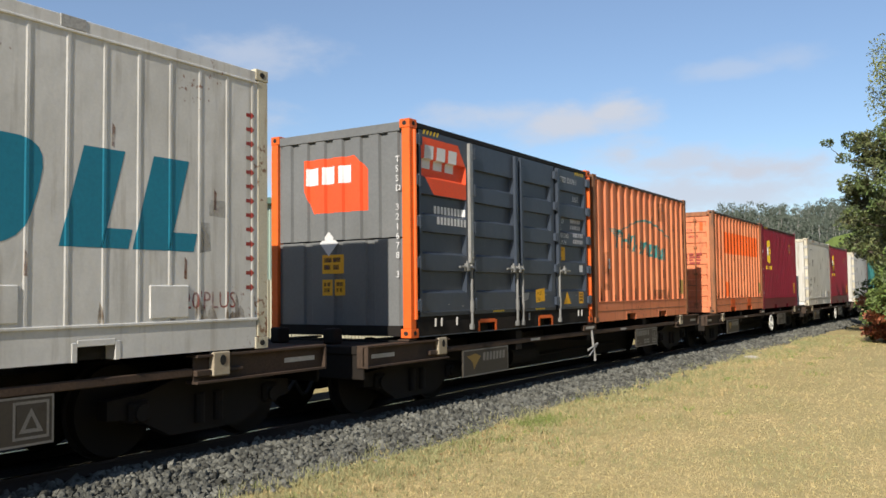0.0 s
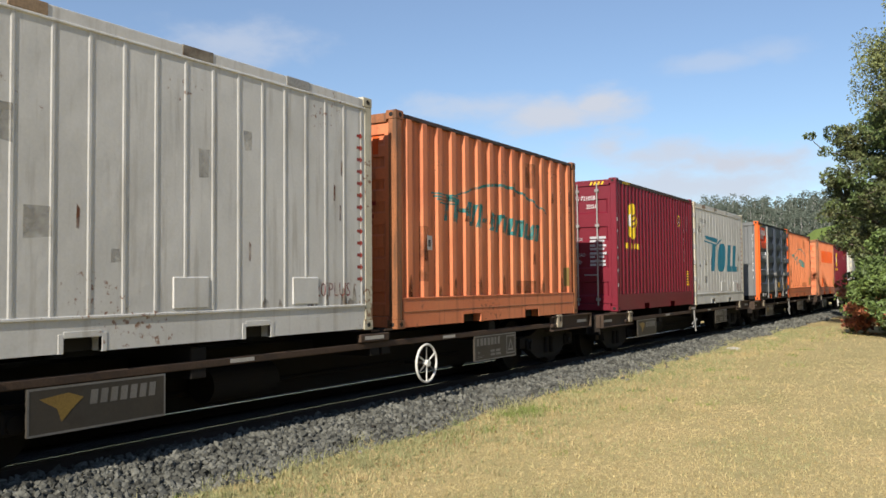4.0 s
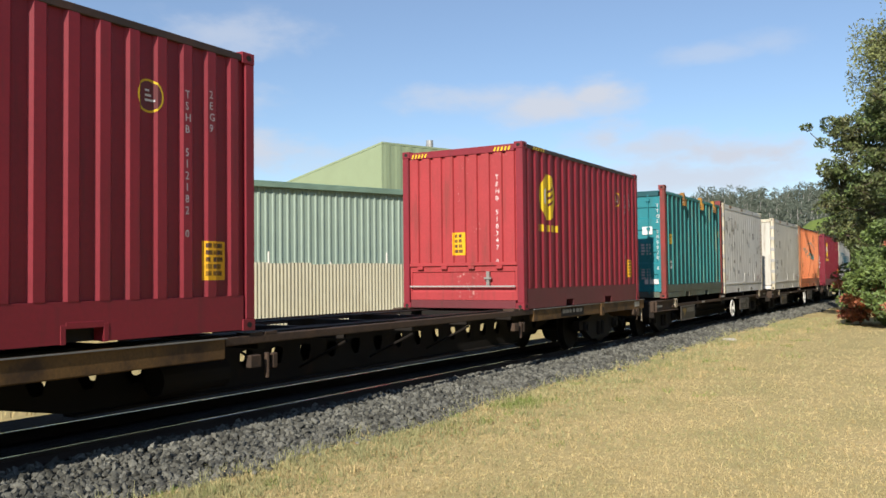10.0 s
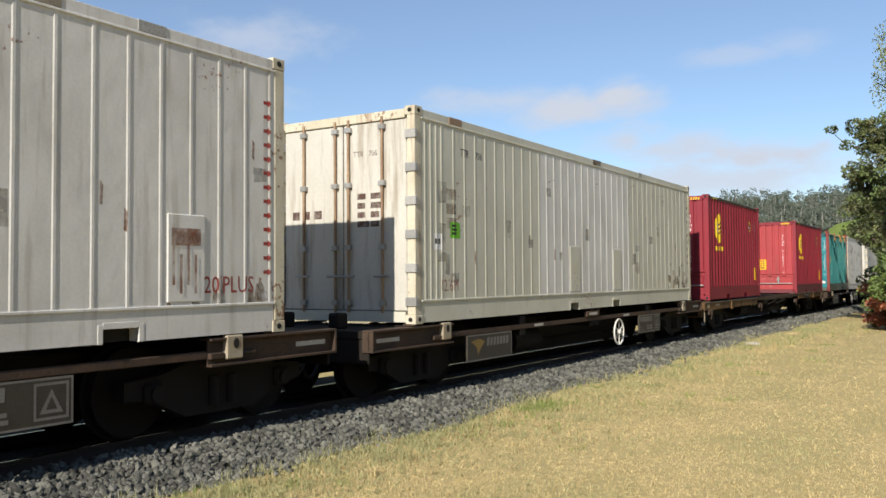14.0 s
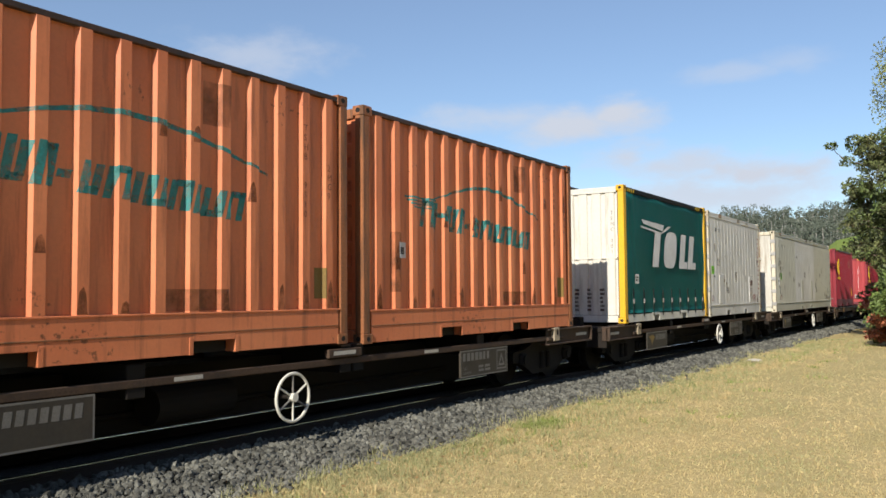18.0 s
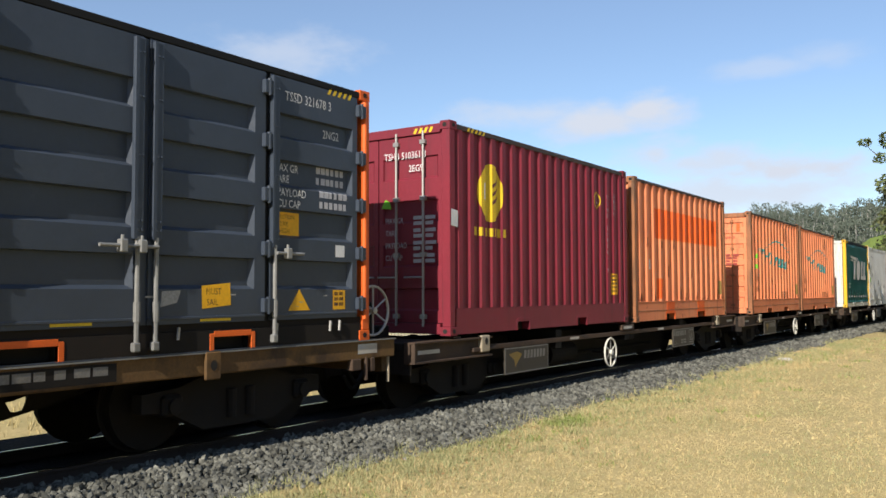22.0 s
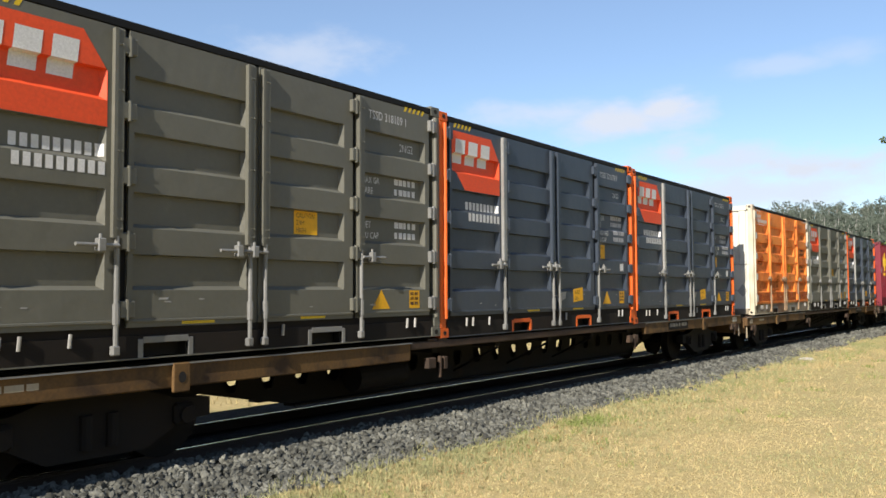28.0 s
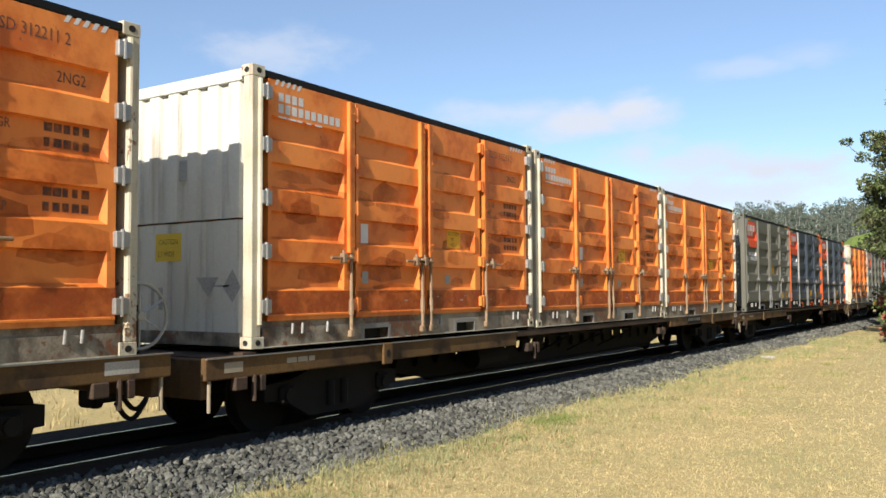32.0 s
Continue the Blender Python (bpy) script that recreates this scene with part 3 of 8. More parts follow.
def recessed(a0, a1, z0, z1, X, rows, ml, mr, depth=0.032, slope=0.03, turn=NEAR, back=0.05):
    """A pressed steel door leaf: bands stand proud, the rows between them lie back."""
    bm = bmesh.new()
    zs = [z0]
    for r in rows:
        zs += list(r)
    zs.append(z1)
    V = {}

    def v(a, z, d=0.0):
        k = (round(a, 4), round(z, 4), round(d, 4))
        if k not in V:
            V[k] = bm.verts.new((X - d, a, z))
        return V[k]
    cols = [a0, a0 + ml, a1 - mr, a1]
    for i in range(len(zs) - 1):
        za, zb = zs[i], zs[i + 1]
        for j in range(3):
            ca, cb = cols[j], cols[j + 1]
            if i % 2 == 1 and j == 1:
                s = slope
                o = [(ca, za), (cb, za), (cb, zb), (ca, zb)]
                n = [(ca + s * 0.4, za + s), (cb - s * 1.3, za + s), (cb - s * 1.3, zb - s * 0.3), (ca + s * 0.4, zb - s * 0.3)]
                for k in range(4):
                    bm.faces.new((v(*o[k]), v(*o[(k + 1) % 4]), v(*n[(k + 1) % 4], depth), v(*n[k], depth)))
                bm.faces.new([v(*p, depth) for p in n])
            else:
                bm.faces.new((v(ca, za), v(cb, za), v(cb, zb), v(ca, zb)))
    edge = [v(a, z0) for a in cols] + [v(a1, z) for z in zs[1:]] + [v(a, z1) for a in cols[-2::-1]] + [v(a0, z) for z in zs[-2:0:-1]]
    bk = [bm.verts.new((X - back, p.co.y, p.co.z)) for p in edge]
    for i in range(len(edge)):
        k = (i + 1) % len(edge)
        bm.faces.new((edge[i], bk[i], bk[k], edge[k]))
    bm.faces.new(bk)
    bm.transform(turn)
    return bm


def press(bm, X, rows, ca, cb, depth=0.052, s=0.034, lift=0.0025):
    """Lays flat figures on a pressed door leaf, down into its rows."""
    bmesh.ops.triangulate(bm, faces=bm.faces[:])
    cuts = [((0, a, 0), (0, 1, 0)) for a in (ca, ca + s * 0.4, cb - s * 1.3, cb)]
    for za, zb in rows:
        cuts += [((0, 0, z), (0, 0, 1)) for z in (za, za + s, zb - s * 0.3, zb)]
    for co, no in cuts:
        bmesh.ops.bisect_plane(bm, geom=bm.verts[:] + bm.edges[:] + bm.faces[:], plane_co=co, plane_no=no)
    for v in bm.verts:
        d = 0.0
        for za, zb in rows:
            d = max(d, min((v.co.y - ca) / (s * 0.4), (cb - v.co.y) / (s * 1.3), (v.co.z - za) / s, (zb - v.co.z) / (s * 0.3), 1.0))
        v.co.x = X + lift - depth * max(d, 0.0)
    return bm


def moved(bm, turn):
    bm.transform(turn)
    return bm


def door_end(c, hl, paint, bar="galv", rows=5, turn=REAR, seal="rubber", hinge=None, bars_at=(0.30, 0.72), low=0.0):
    """Two cargo doors with locking bars, handles and hinges."""
    X, za, zb = hl - 0.035, 0.17, HT - 0.155 - low
    h = zb - za
    for s in (-1, 1):
        a0, a1 = (-HW + 0.135, -0.008) if s < 0 else (0.008, HW - 0.135)
        rr = [(za + h * (0.06 + i * 0.94 / rows), za + h * (0.06 + (i + 0.52) * 0.94 / rows)) for i in range(rows)]
        d = part("door", recessed(a0, a1, za, zb, X, rr, 0.07, 0.07, depth=0.03, turn=turn), paint, c)
        w = a1 - a0
        for f in bars_at:
            a = a0 + w * f if s > 0 else a1 - w * f
            b = part("locking_bar", moved(tube(bmesh.new(), (X + 0.032, a, za - 0.05), (X + 0.032, a, zb + 0.05), 0.017), turn), bar, d)
            for z in (za + 0.08, za + h * 0.36, za + h * 0.66, zb - 0.10):
                part("bar_guide", moved(box(X + 0.002, X + 0.056, a - 0.045, a + 0.045, z - 0.03, z + 0.03, bev=0.004), turn), bar, b)
            part("handle", moved(tube(bmesh.new(), (X + 0.06, a, za + h * 0.24), (X + 0.06, a - s * 0.30, za + h * 0.24), 0.012), turn), bar, b)
        for i in range(4):
            z = za + h * (0.1 + i * 0.27)
            a = a0 - 0.035 if s < 0 else a1 + 0.035
            part("hinge", moved(box(X - 0.01, X + 0.025, a - 0.045, a + 0.045, z - 0.06, z + 0.06, bev=0.005), turn), hinge or paint, d)
    part("door_seal", moved(box(X - 0.075, X - 0.055, -HW + 0.128, HW - 0.128, za - 0.008, zb + 0.008), turn), seal, c)


def decal(c, bm, X, mat, prof=None, turn=NEAR, lift=0.005, name="marking", label=""):
    ob = part(name, drape(bm, X, turn, prof, lift), mat, c, label)
    return tagged(ob, kind="stuff") if name in ("marking", "overpaint", "rust_run", "scrape", "torn_label") else ob


def round_logo(c, prof, X, a=-1.45, z=1.98, r=0.33):
    """The round lessor's mark, as plain shapes."""
    decal(c, oval(bmesh.new(), a, z, r, r * 1.25), X, "decal_yellow", prof, name="round_mark", label="worn yellow disc painted on the ribs")
    bm = bmesh.new()
    for i in range(3):
        rect(bm, a + 0.02, z - 0.18 + i * 0.12, 0.18, 0.05)
        for v in bm.verts[-4:]:
            v.co.z += (v.co.y - a) * 0.5
    decal(c, bm, X, "maroon", prof, lift=0.009)
    decal(c, flat_shape(bmesh.new(), [(a - 0.2, z - 0.1), (a - 0.13, z - 0.14), (a - 0.13, z + 0.16), (a - 0.2, z + 0.12)]), X, "decal_white", prof, lift=0.009)
    bm = bmesh.new()
    for i in range(7):
        rect(bm, a - 0.42 + i * 0.115 + (0.05 if i > 1 else 0), z - 0.62, 0.075, 0.12)
    decal(c, bm, X, "decal_yellow", prof)


def red_box(label, paint="red", sill="maroon", pitch=0.30, flap=False, serial="510347 0", code="2EG9", logo_z=1.98, end=None, group="containers on the train"):
    """A 20-foot steel container with ribbed walls and a round yellow mark."""
    c = thing("shipping_container", label, "shipping container", group)
    base_frame(c, HL, "red_frame" if paint == "red" else paint, "rail_dark", sill, sill_h=0.36, head=paint)
    prof = ribs(HL - 0.13, pitch, 0.036, 0.34, 0.13)
    part("side_wall", wall(prof, HW - 0.008, 0.36, HT - 0.10, NEAR), paint, c)
    part("side_wall", wall(prof, HW - 0.008, 0.36, HT - 0.10, FAR), paint, c)
    X = HW - 0.008
    round_logo(c, prof, X, -1.95, logo_z)
    decal(c, oval(bmesh.new(), 1.7, 2.2, 0.145, 0.155, 20), X, "decal_yellow", prof)
    decal(c, oval(bmesh.new(), 1.7, 2.2, 0.125, 0.135, 20), X, "maroon", prof, lift=0.007)
    bm = bmesh.new()
    for i, w in enumerate((0.10, 0.07, 0.05)):
        rect(bm, 1.66, 2.15 + i * 0.045, w, 0.02)
    decal(c, bm, X, "decal_white", prof, lift=0.009)
    decal(c, write_down(bmesh.new(), ("TSTG " if paint == "crimson" else "TSHB ") + serial, 2.10, 2.25, 0.105), X, "decal_lilac", None, lift=0.004)
    decal(c, write_down(bmesh.new(), code, 2.405, 2.30, 0.105), X, "decal_lilac", None, lift=0.004)
    decal(c, rect(bmesh.new(), 2.34, 0.52, 0.30, 0.38), X, "decal_amber", prof)
    decal(c, bars(bmesh.new(), 2.37, 0.88, 0.25, 0.34, 5, 3, 5), X, "decal_dark", prof, lift=0.008)
    decal(c, stripes(bmesh.new(), -2.6, HT - 0.095, 0.5, 0.055, 5), HW - 0.006, "decal_yellow")
    part("end_wall", wall(ribs(HW - 0.13, 0.27, 0.04, 0.36, 0.1), HL - 0.02, 0.16, HT - 0.15, FRONT), paint, c)
    if flap:
        pe = ribs(HW - 0.13, 0.24, 0.034, 0.62, 0.06)
        XE = HL - 0.02
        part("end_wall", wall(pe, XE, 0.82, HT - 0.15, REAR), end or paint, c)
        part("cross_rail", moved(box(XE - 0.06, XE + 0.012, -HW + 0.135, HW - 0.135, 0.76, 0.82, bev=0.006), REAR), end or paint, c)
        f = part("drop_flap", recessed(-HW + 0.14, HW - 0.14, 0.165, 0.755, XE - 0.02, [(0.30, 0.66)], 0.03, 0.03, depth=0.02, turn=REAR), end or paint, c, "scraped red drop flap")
        part("lock_rod", moved(tube(bmesh.new(), (XE + 0.03, -HW + 0.16, 0.40), (XE + 0.03, HW - 0.16, 0.40), 0.016), REAR), "patch_grey", f)
        bm = bx(bmesh.new(), XE - 0.02, XE + 0.03, 0.50, 0.56, 0.42, 0.66, bev=0.005)
        bx(bm, XE - 0.0, XE + 0.045, 0.46, 0.60, 0.52, 0.56, bev=0.005)
        part("latch", moved(bm, REAR), "galv", f)
        for a in (-0.85, -0.35, 0.2, 0.75):
            part("hinge", moved(box(XE - 0.02, XE + 0.035, a - 0.06, a + 0.06, 0.70, 0.76, bev=0.008), REAR), end or paint, f)
        decal(c, write_down(bmesh.new(), "TSHB " + serial, 0.685, 2.24, 0.115), XE, "decal_white", None, REAR, lift=0.004)
        decal(c, rect(bmesh.new(), -0.18, 0.95, 0.26, 0.40), XE, "decal_amber", pe, REAR)
        decal(c, bars(bmesh.new(), -0.15, 1.32, 0.20, 0.36, 4, 2, 4), XE, "decal_dark", pe, REAR, lift=0.008)
        decal(c, stripes(bmesh.new(), -1.02, HT - 0.135, 0.34, 0.07, 5), HL - 0.006, "decal_yellow", None, REAR)
        decal(c, stripes(bmesh.new(), 0.66, HT - 0.135, 0.34, 0.07, 5), HL - 0.006, "decal_yellow", None, REAR)
    else:
        door_end(c, HL, paint, rows=4)
        XD = HL - 0.035
        decal(c, write(bmesh.new(), ("TSTG " if paint == "crimson" else "TSHB ") + serial, 0.10, 2.40, 0.14, 0.80), XD, "decal_white", None, REAR)
        decal(c, write(bmesh.new(), code, 0.52, 2.22, 0.13, 0.85), XD, "decal_white", None, REAR)
        for i, w in enumerate(("MAX GR", "TARE", "PAYLOAD", "CU CAP")):
            decal(c, write(bmesh.new(), w, 0.12, 1.52 - i * 0.17, 0.11, 0.75), XD, "decal_lilac", None, REAR)
            decal(c, bars(bmesh.new(), 0.60, 1.61 - i * 0.17, 0.40, 0.15, 2, 2, i), XD, "decal_lilac", None, REAR)
        decal(c, rect(bmesh.new(), -0.66, 1.35, 0.28, 0.32), XD, "decal_amber", None, REAR)
        decal(c, bars(bmesh.new(), -0.63, 1.64, 0.22, 0.27, 3, 2, 3), XD, "decal_dark", None, REAR, lift=0.008)
        decal(c, rect(bmesh.new(), -0.95, 1.72, 0.12, 0.16), XD, "decal_sky", None, REAR)
        decal(c, flat_shape(bmesh.new(), [(0.05, 1.74), (0.22, 1.72), (0.20, 1.82), (0.12, 1.86)]), XD, "decal_green", None, REAR)
        decal(c, stripes(bmesh.new(), -1.02, HT - 0.135, 0.34, 0.07, 4), HL - 0.006, "decal_yellow", None, REAR)
        decal(c, stripes(bmesh.new(), 0.62, HT - 0.135, 0.34, 0.07, 4), HL - 0.006, "decal_yellow", None, REAR)
        rnd = random.Random(7)
        bm = bmesh.new()
        if paint == "plum":
            flat_shape(bm, [(-3.0, 1.46), (-2.84, 1.44), (-2.83, 1.66), (-2.99, 1.68)])
        for i in range(0 if paint == "plum" else 6):
            a, z, s = -2.97 + rnd.uniform(-0.01, 0.02), 0.6 + i * 0.27 + rnd.uniform(-0.06, 0.06), rnd.uniform(0.03, 0.05)
            flat_shape(bm, [(a - s * 0.8, z - s), (a + s, z - s * 0.5), (a + s * 0.6, z + s), (a - s * 0.6, z + s * 0.9)])
        decal(c, bm, HW - 0.003, "decal_white", None, NEAR, name="torn_label", label="torn paper label")
    return c


def swoosh_logo(c, prof, X, mat="decal_teal", a=-1.78, z=1.58, w=3.7):
    """The carrier's mark as plain shapes: an arc over a row of slanted blocks."""
    bm = bmesh.new()
    n = 18
    top = [(a + w * (0.08 + 0.88 * i / n), z + 0.12 + 0.42 * math.sin(math.pi * (0.16 + 0.72 * i / n)) ** 1.5) for i in range(n + 1)]
    for i in range(n):
        t = 0.022 + 0.03 * math.sin(math.pi * i / n)
        flat_shape(bm, [top[i], top[i + 1], (top[i + 1][0], top[i + 1][1] + t), (top[i][0], top[i][1] + t)])
    for i in range(4):
        rect(bm, a - 0.32 + i * 0.05, z + 0.26 - i * 0.042, 0.75 - i * 0.08, 0.024)
    # the band under the arc: slanted strokes with gaps, falling a little towards the front
    x = a + 0.02
    for i, q in enumerate((0.26, 0.34, 0.20, 0.20, 0.13, 0.23, 0.24, 0.09, 0.23, 0.23, 0.09, 0.25, 0.25)):
        hgt = 0.36 if i < 4 else 0.28
        zz = z - 0.10 - i * 0.015
        if i == 4:
            rect(bm, x, zz + 0.10, q, 0.07, 0.02)
        else:
            rect(bm, x, zz, min(0.085, q), hgt, 0.07)
            if q > 0.12:
                rect(bm, x + q - 0.08, zz + (0.0, 0.12, 0.04)[i % 3], 0.085, hgt * (0.95, 0.6, 0.8)[i % 3], 0.06)
                rect(bm, x + 0.05 + (0.06, 0.03, 0.0)[i % 3], zz + hgt * (0.80, 0.45, 0.0)[i % 3], q - 0.06, 0.065, 0.015)
        x += q + 0.035
    decal(c, bm, X, mat, prof, name="swoosh_mark", label="faded teal swoosh and slanted blocks")


def orange_box(label, patch=False, doors=True, logo=True, serial="9538", stickers=False, group="containers on the train"):
    """A 20-foot faded orange container with broad outward ribs and a deep sill."""
    c = thing("shipping_container", label, "shipping container", group)
    base_frame(c, HL, "salmon_frame", "rail_dark", "salmon", sill_h=0.40, top_h=0.055, lip="fresh_orange" if patch else None, cast="salmon_frame", pw=0.52)
    prof = ribs(HL - 0.13, 0.385, 0.048, 0.29, 0.085)
    X = HW - 0.006
    part("side_wall", wall(prof, X, 0.40, HT - 0.085, NEAR), "salmon", c)
    part("side_wall", wall(prof, X, 0.40, HT - 0.085, FAR), "salmon", c)
    part("sill_rib", box(HW - 0.05, HW - 0.005, -HL + 0.17, HL - 0.17, 0.205, 0.222, bev=0.004), "salmon_frame", c)
    part("sill_ledge", box(HW - 0.06, HW - 0.002, -HL + 0.14, HL - 0.14, 0.385, 0.405, bev=0.004), "salmon", c)
    if logo:
        swoosh_logo(c, prof, X)
    if patch:
        for p in (-1.03, 1.03):
            part("pocket_panel", box(HW - 0.03, HW - 0.006, p - 0.24, p + 0.24, 0.1905, 0.383, bev=0.004), "fresh_orange", c, "fresh orange fork pocket panel")
        decal(c, rect(bmesh.new(), -1.95, 1.70, 4.25, 0.62), X, "fresh_orange", prof, lift=0.003, name="repaint_patch", label="fresh orange repainted band")
        decal(c, rect(bmesh.new(), 1.0, 0.45, 0.55, 0.85), X, "salmon", prof, lift=0.004, name="repaint_patch")
        decal(c, rect(bmesh.new(), -1.85, 0.45, 0.40, 0.42), X, "fresh_orange", prof, lift=0.004, name="repaint_patch")
    else:
        decal(c, rect(bmesh.new(), 0.46, 0.42, 0.74, 0.20), X, "worn_brown", prof, lift=0.003, name="repaint_patch", label="brown worn patch by the sill")
        decal(c, rect(bmesh.new(), 0.90, 2.20, 0.34, 0.42), X, "worn_brown", prof, lift=0.003, name="repaint_patch")
        decal(c, rect(bmesh.new(), -2.42, 0.62, 0.24, 0.75), X, "worn_brown", prof, lift=0.003, name="repaint_patch")
    decal(c, write_down(bmesh.new(), "TSHB  " + serial, 2.28, 2.35, 0.10), X, "decal_dark", None, lift=0.004)
    decal(c, write_down(bmesh.new(), "2MG9", 2.67, 1.95, 0.10), X, "decal_dark", None, lift=0.004)
    decal(c, rect(bmesh.new(), 2.50, 0.52, 0.16, 0.34), X, "mark_dull", prof)
    decal(c, rect(bmesh.new(), -2.28, 1.05, 0.20, 0.20), X, "decal_white", prof)
    decal(c, bars(bmesh.new(), -2.26, 1.19, 0.16, 0.14, 1, 3, 2), X, "decal_black", prof, lift=0.008)
    rnd = random.Random(sum(ord(q) for q in serial))
    bm = bmesh.new()
    for i in range(16):
        p = 2 * (HL - 0.13) / round(2 * (HL - 0.13) / 0.385)
        q = -HL + 0.13 + p * (i % 15 + 0.5) + rnd.uniform(-0.03, 0.03)
        zl, hh = rnd.choice((0.41, 0.41, 0.41, 0.9, 1.5, 2.0)), rnd.uniform(0.10, 0.34)
        flat_shape(bm, [(q - 0.05, zl), (q + 0.05, zl), (q + 0.035, zl + hh * 0.7), (q + 0.01, zl + hh), (q - 0.03, zl + hh * 0.8)])
    decal(c, bm, X, "thin_rust", prof, lift=0.003, name="rust_run", label="rust patches on the ribs")
    if stickers:
        decal(c, rect(bmesh.new(), -2.52, 1.28, 0.15, 0.12), X, "decal_green", prof)
        decal(c, flat_shape(bmesh.new(), [(-2.45, 1.58), (-2.32, 1.56), (-2.32, 1.64), (-2.38, 1.71)]), X, "decal_green", prof)
    part("end_wall", wall(ribs(HW - 0.13, 0.27, 0.04, 0.36, 0.1), HL - 0.02, 0.16, HT - 0.15, FRONT), "salmon", c)
    door_end(c, HL, "salmon", bar="salmon_frame", rows=8, hinge="salmon", bars_at=(0.24, 0.64))
    XD = HL - 0.035
    decal(c, write(bmesh.new(), "TSHB " + serial, 0.12, 2.28, 0.12, 0.9), XD, "decal_red", None, REAR)
    decal(c, write(bmesh.new(), "2MG9", 0.50, 2.10, 0.12, 0.9), XD, "decal_red", None, REAR)
    decal(c, rect(bmesh.new(), -0.50, 1.22, 0.34, 0.30), XD, "decal_amber", None, REAR)
    decal(c, bars(bmesh.new(), -0.47, 1.49, 0.28, 0.24, 3, 2, 6), XD, "decal_dark", None, REAR, lift=0.008)
    decal(c, rect(bmesh.new(), -0.40, 2.02, 0.13, 0.12), XD, "decal_sky", None, REAR)
    for a in (-0.92, 0.82):
        decal(c, rect(bmesh.new(), a, 2.30, 0.09, 0.24), XD, "fresh_orange", None, REAR)
    decal(c, bars(bmesh.new(), 0.14, 1.68, 0.75, 0.34, 4, 4, 9), XD, "decal_red", None, REAR)
    return c


def toll_mark(c, prof, X, mat, a, z, s=1.0):
    """The carrier's slanted word mark, drawn as plain shapes."""
    bm = bmesh.new()
    flat_shape(bm, [(a, z + 1.02 * s), (a + 1.55 * s, z + 0.98 * s), (a + 1.42 * s, z + 0.84 * s), (a + 0.12 * s, z + 0.93 * s)])
    flat_shape(bm, [(a - 0.05 * s, z + 0.84 * s), (a + 1.3 * s, z + 0.76 * s), (a + 1.7 * s, z + 0.86 * s), (a + 2.05 * s, z + 0.98 * s), (a + 1.78 * s, z + 0.96 * s), (a + 1.35 * s, z + 0.80 * s), (a - 0.05 * s, z + 0.88 * s)])
    for x, w, h in ((0.66, 0.42, 0.78), (2.62, 0.40, 0.84), (3.32, 0.40, 0.84)):
        rect(bm, a + x * s, z, w * s, h * s, 0.22 * s)
    # a rounded slanted block between the bars
    ring = []
    for i in range(24):
        u = i * math.tau / 24
        cx, cz = (abs(math.cos(u)) ** 0.6 * (1 if math.cos(u) > 0 else -1), abs(math.sin(u)) ** 0.6 * (1 if math.sin(u) > 0 else -1))
        ring.append((a + (1.98 + 0.46 * cx + 0.11 * cz) * s, z + (0.42 + 0.43 * cz) * s))
    flat_shape(bm, ring)
    rect(bm, a + 3.0 * s, z, 0.28 * s, 0.17 * s, 0.04 * s)
    rect(bm, a + 3.7 * s, z, 0.30 * s, 0.17 * s, 0.04 * s)
    decal(c, bm, X, mat, prof, name="carrier_mark", label="slanted block mark under a swoosh")
    return c


def grime_patches(c, prof, X, seed, n=22, lo=0.5, hi=2.1, half=2.8):
    """Squares of dull overpaint where old lettering was covered."""
    rnd = random.Random(seed)
    bm = bmesh.new()
    for i in range(n):
        a, z, w, h = rnd.uniform(-half, half), rnd.uniform(lo, hi), rnd.uniform(0.08, 0.26), rnd.uniform(0.10, 0.30)
        if i % 3 == 0:
            a = rnd.uniform(-half, -half + 1.2)
        j = [rnd.uniform(-0.02, 0.02) for _ in range(4)]
        flat_shape(bm, [(a, z + j[0]), (a + w, z + j[1]), (a + w + j[2], z + h), (a + j[3], z + h)])
        for v in bm.verts[-4:]:
            v.co.y = max(-half, min(half, v.co.y))
    decal(c, bm, X, "overpaint", prof, lift=0.003, name="overpaint", label="grey overpainted squares")


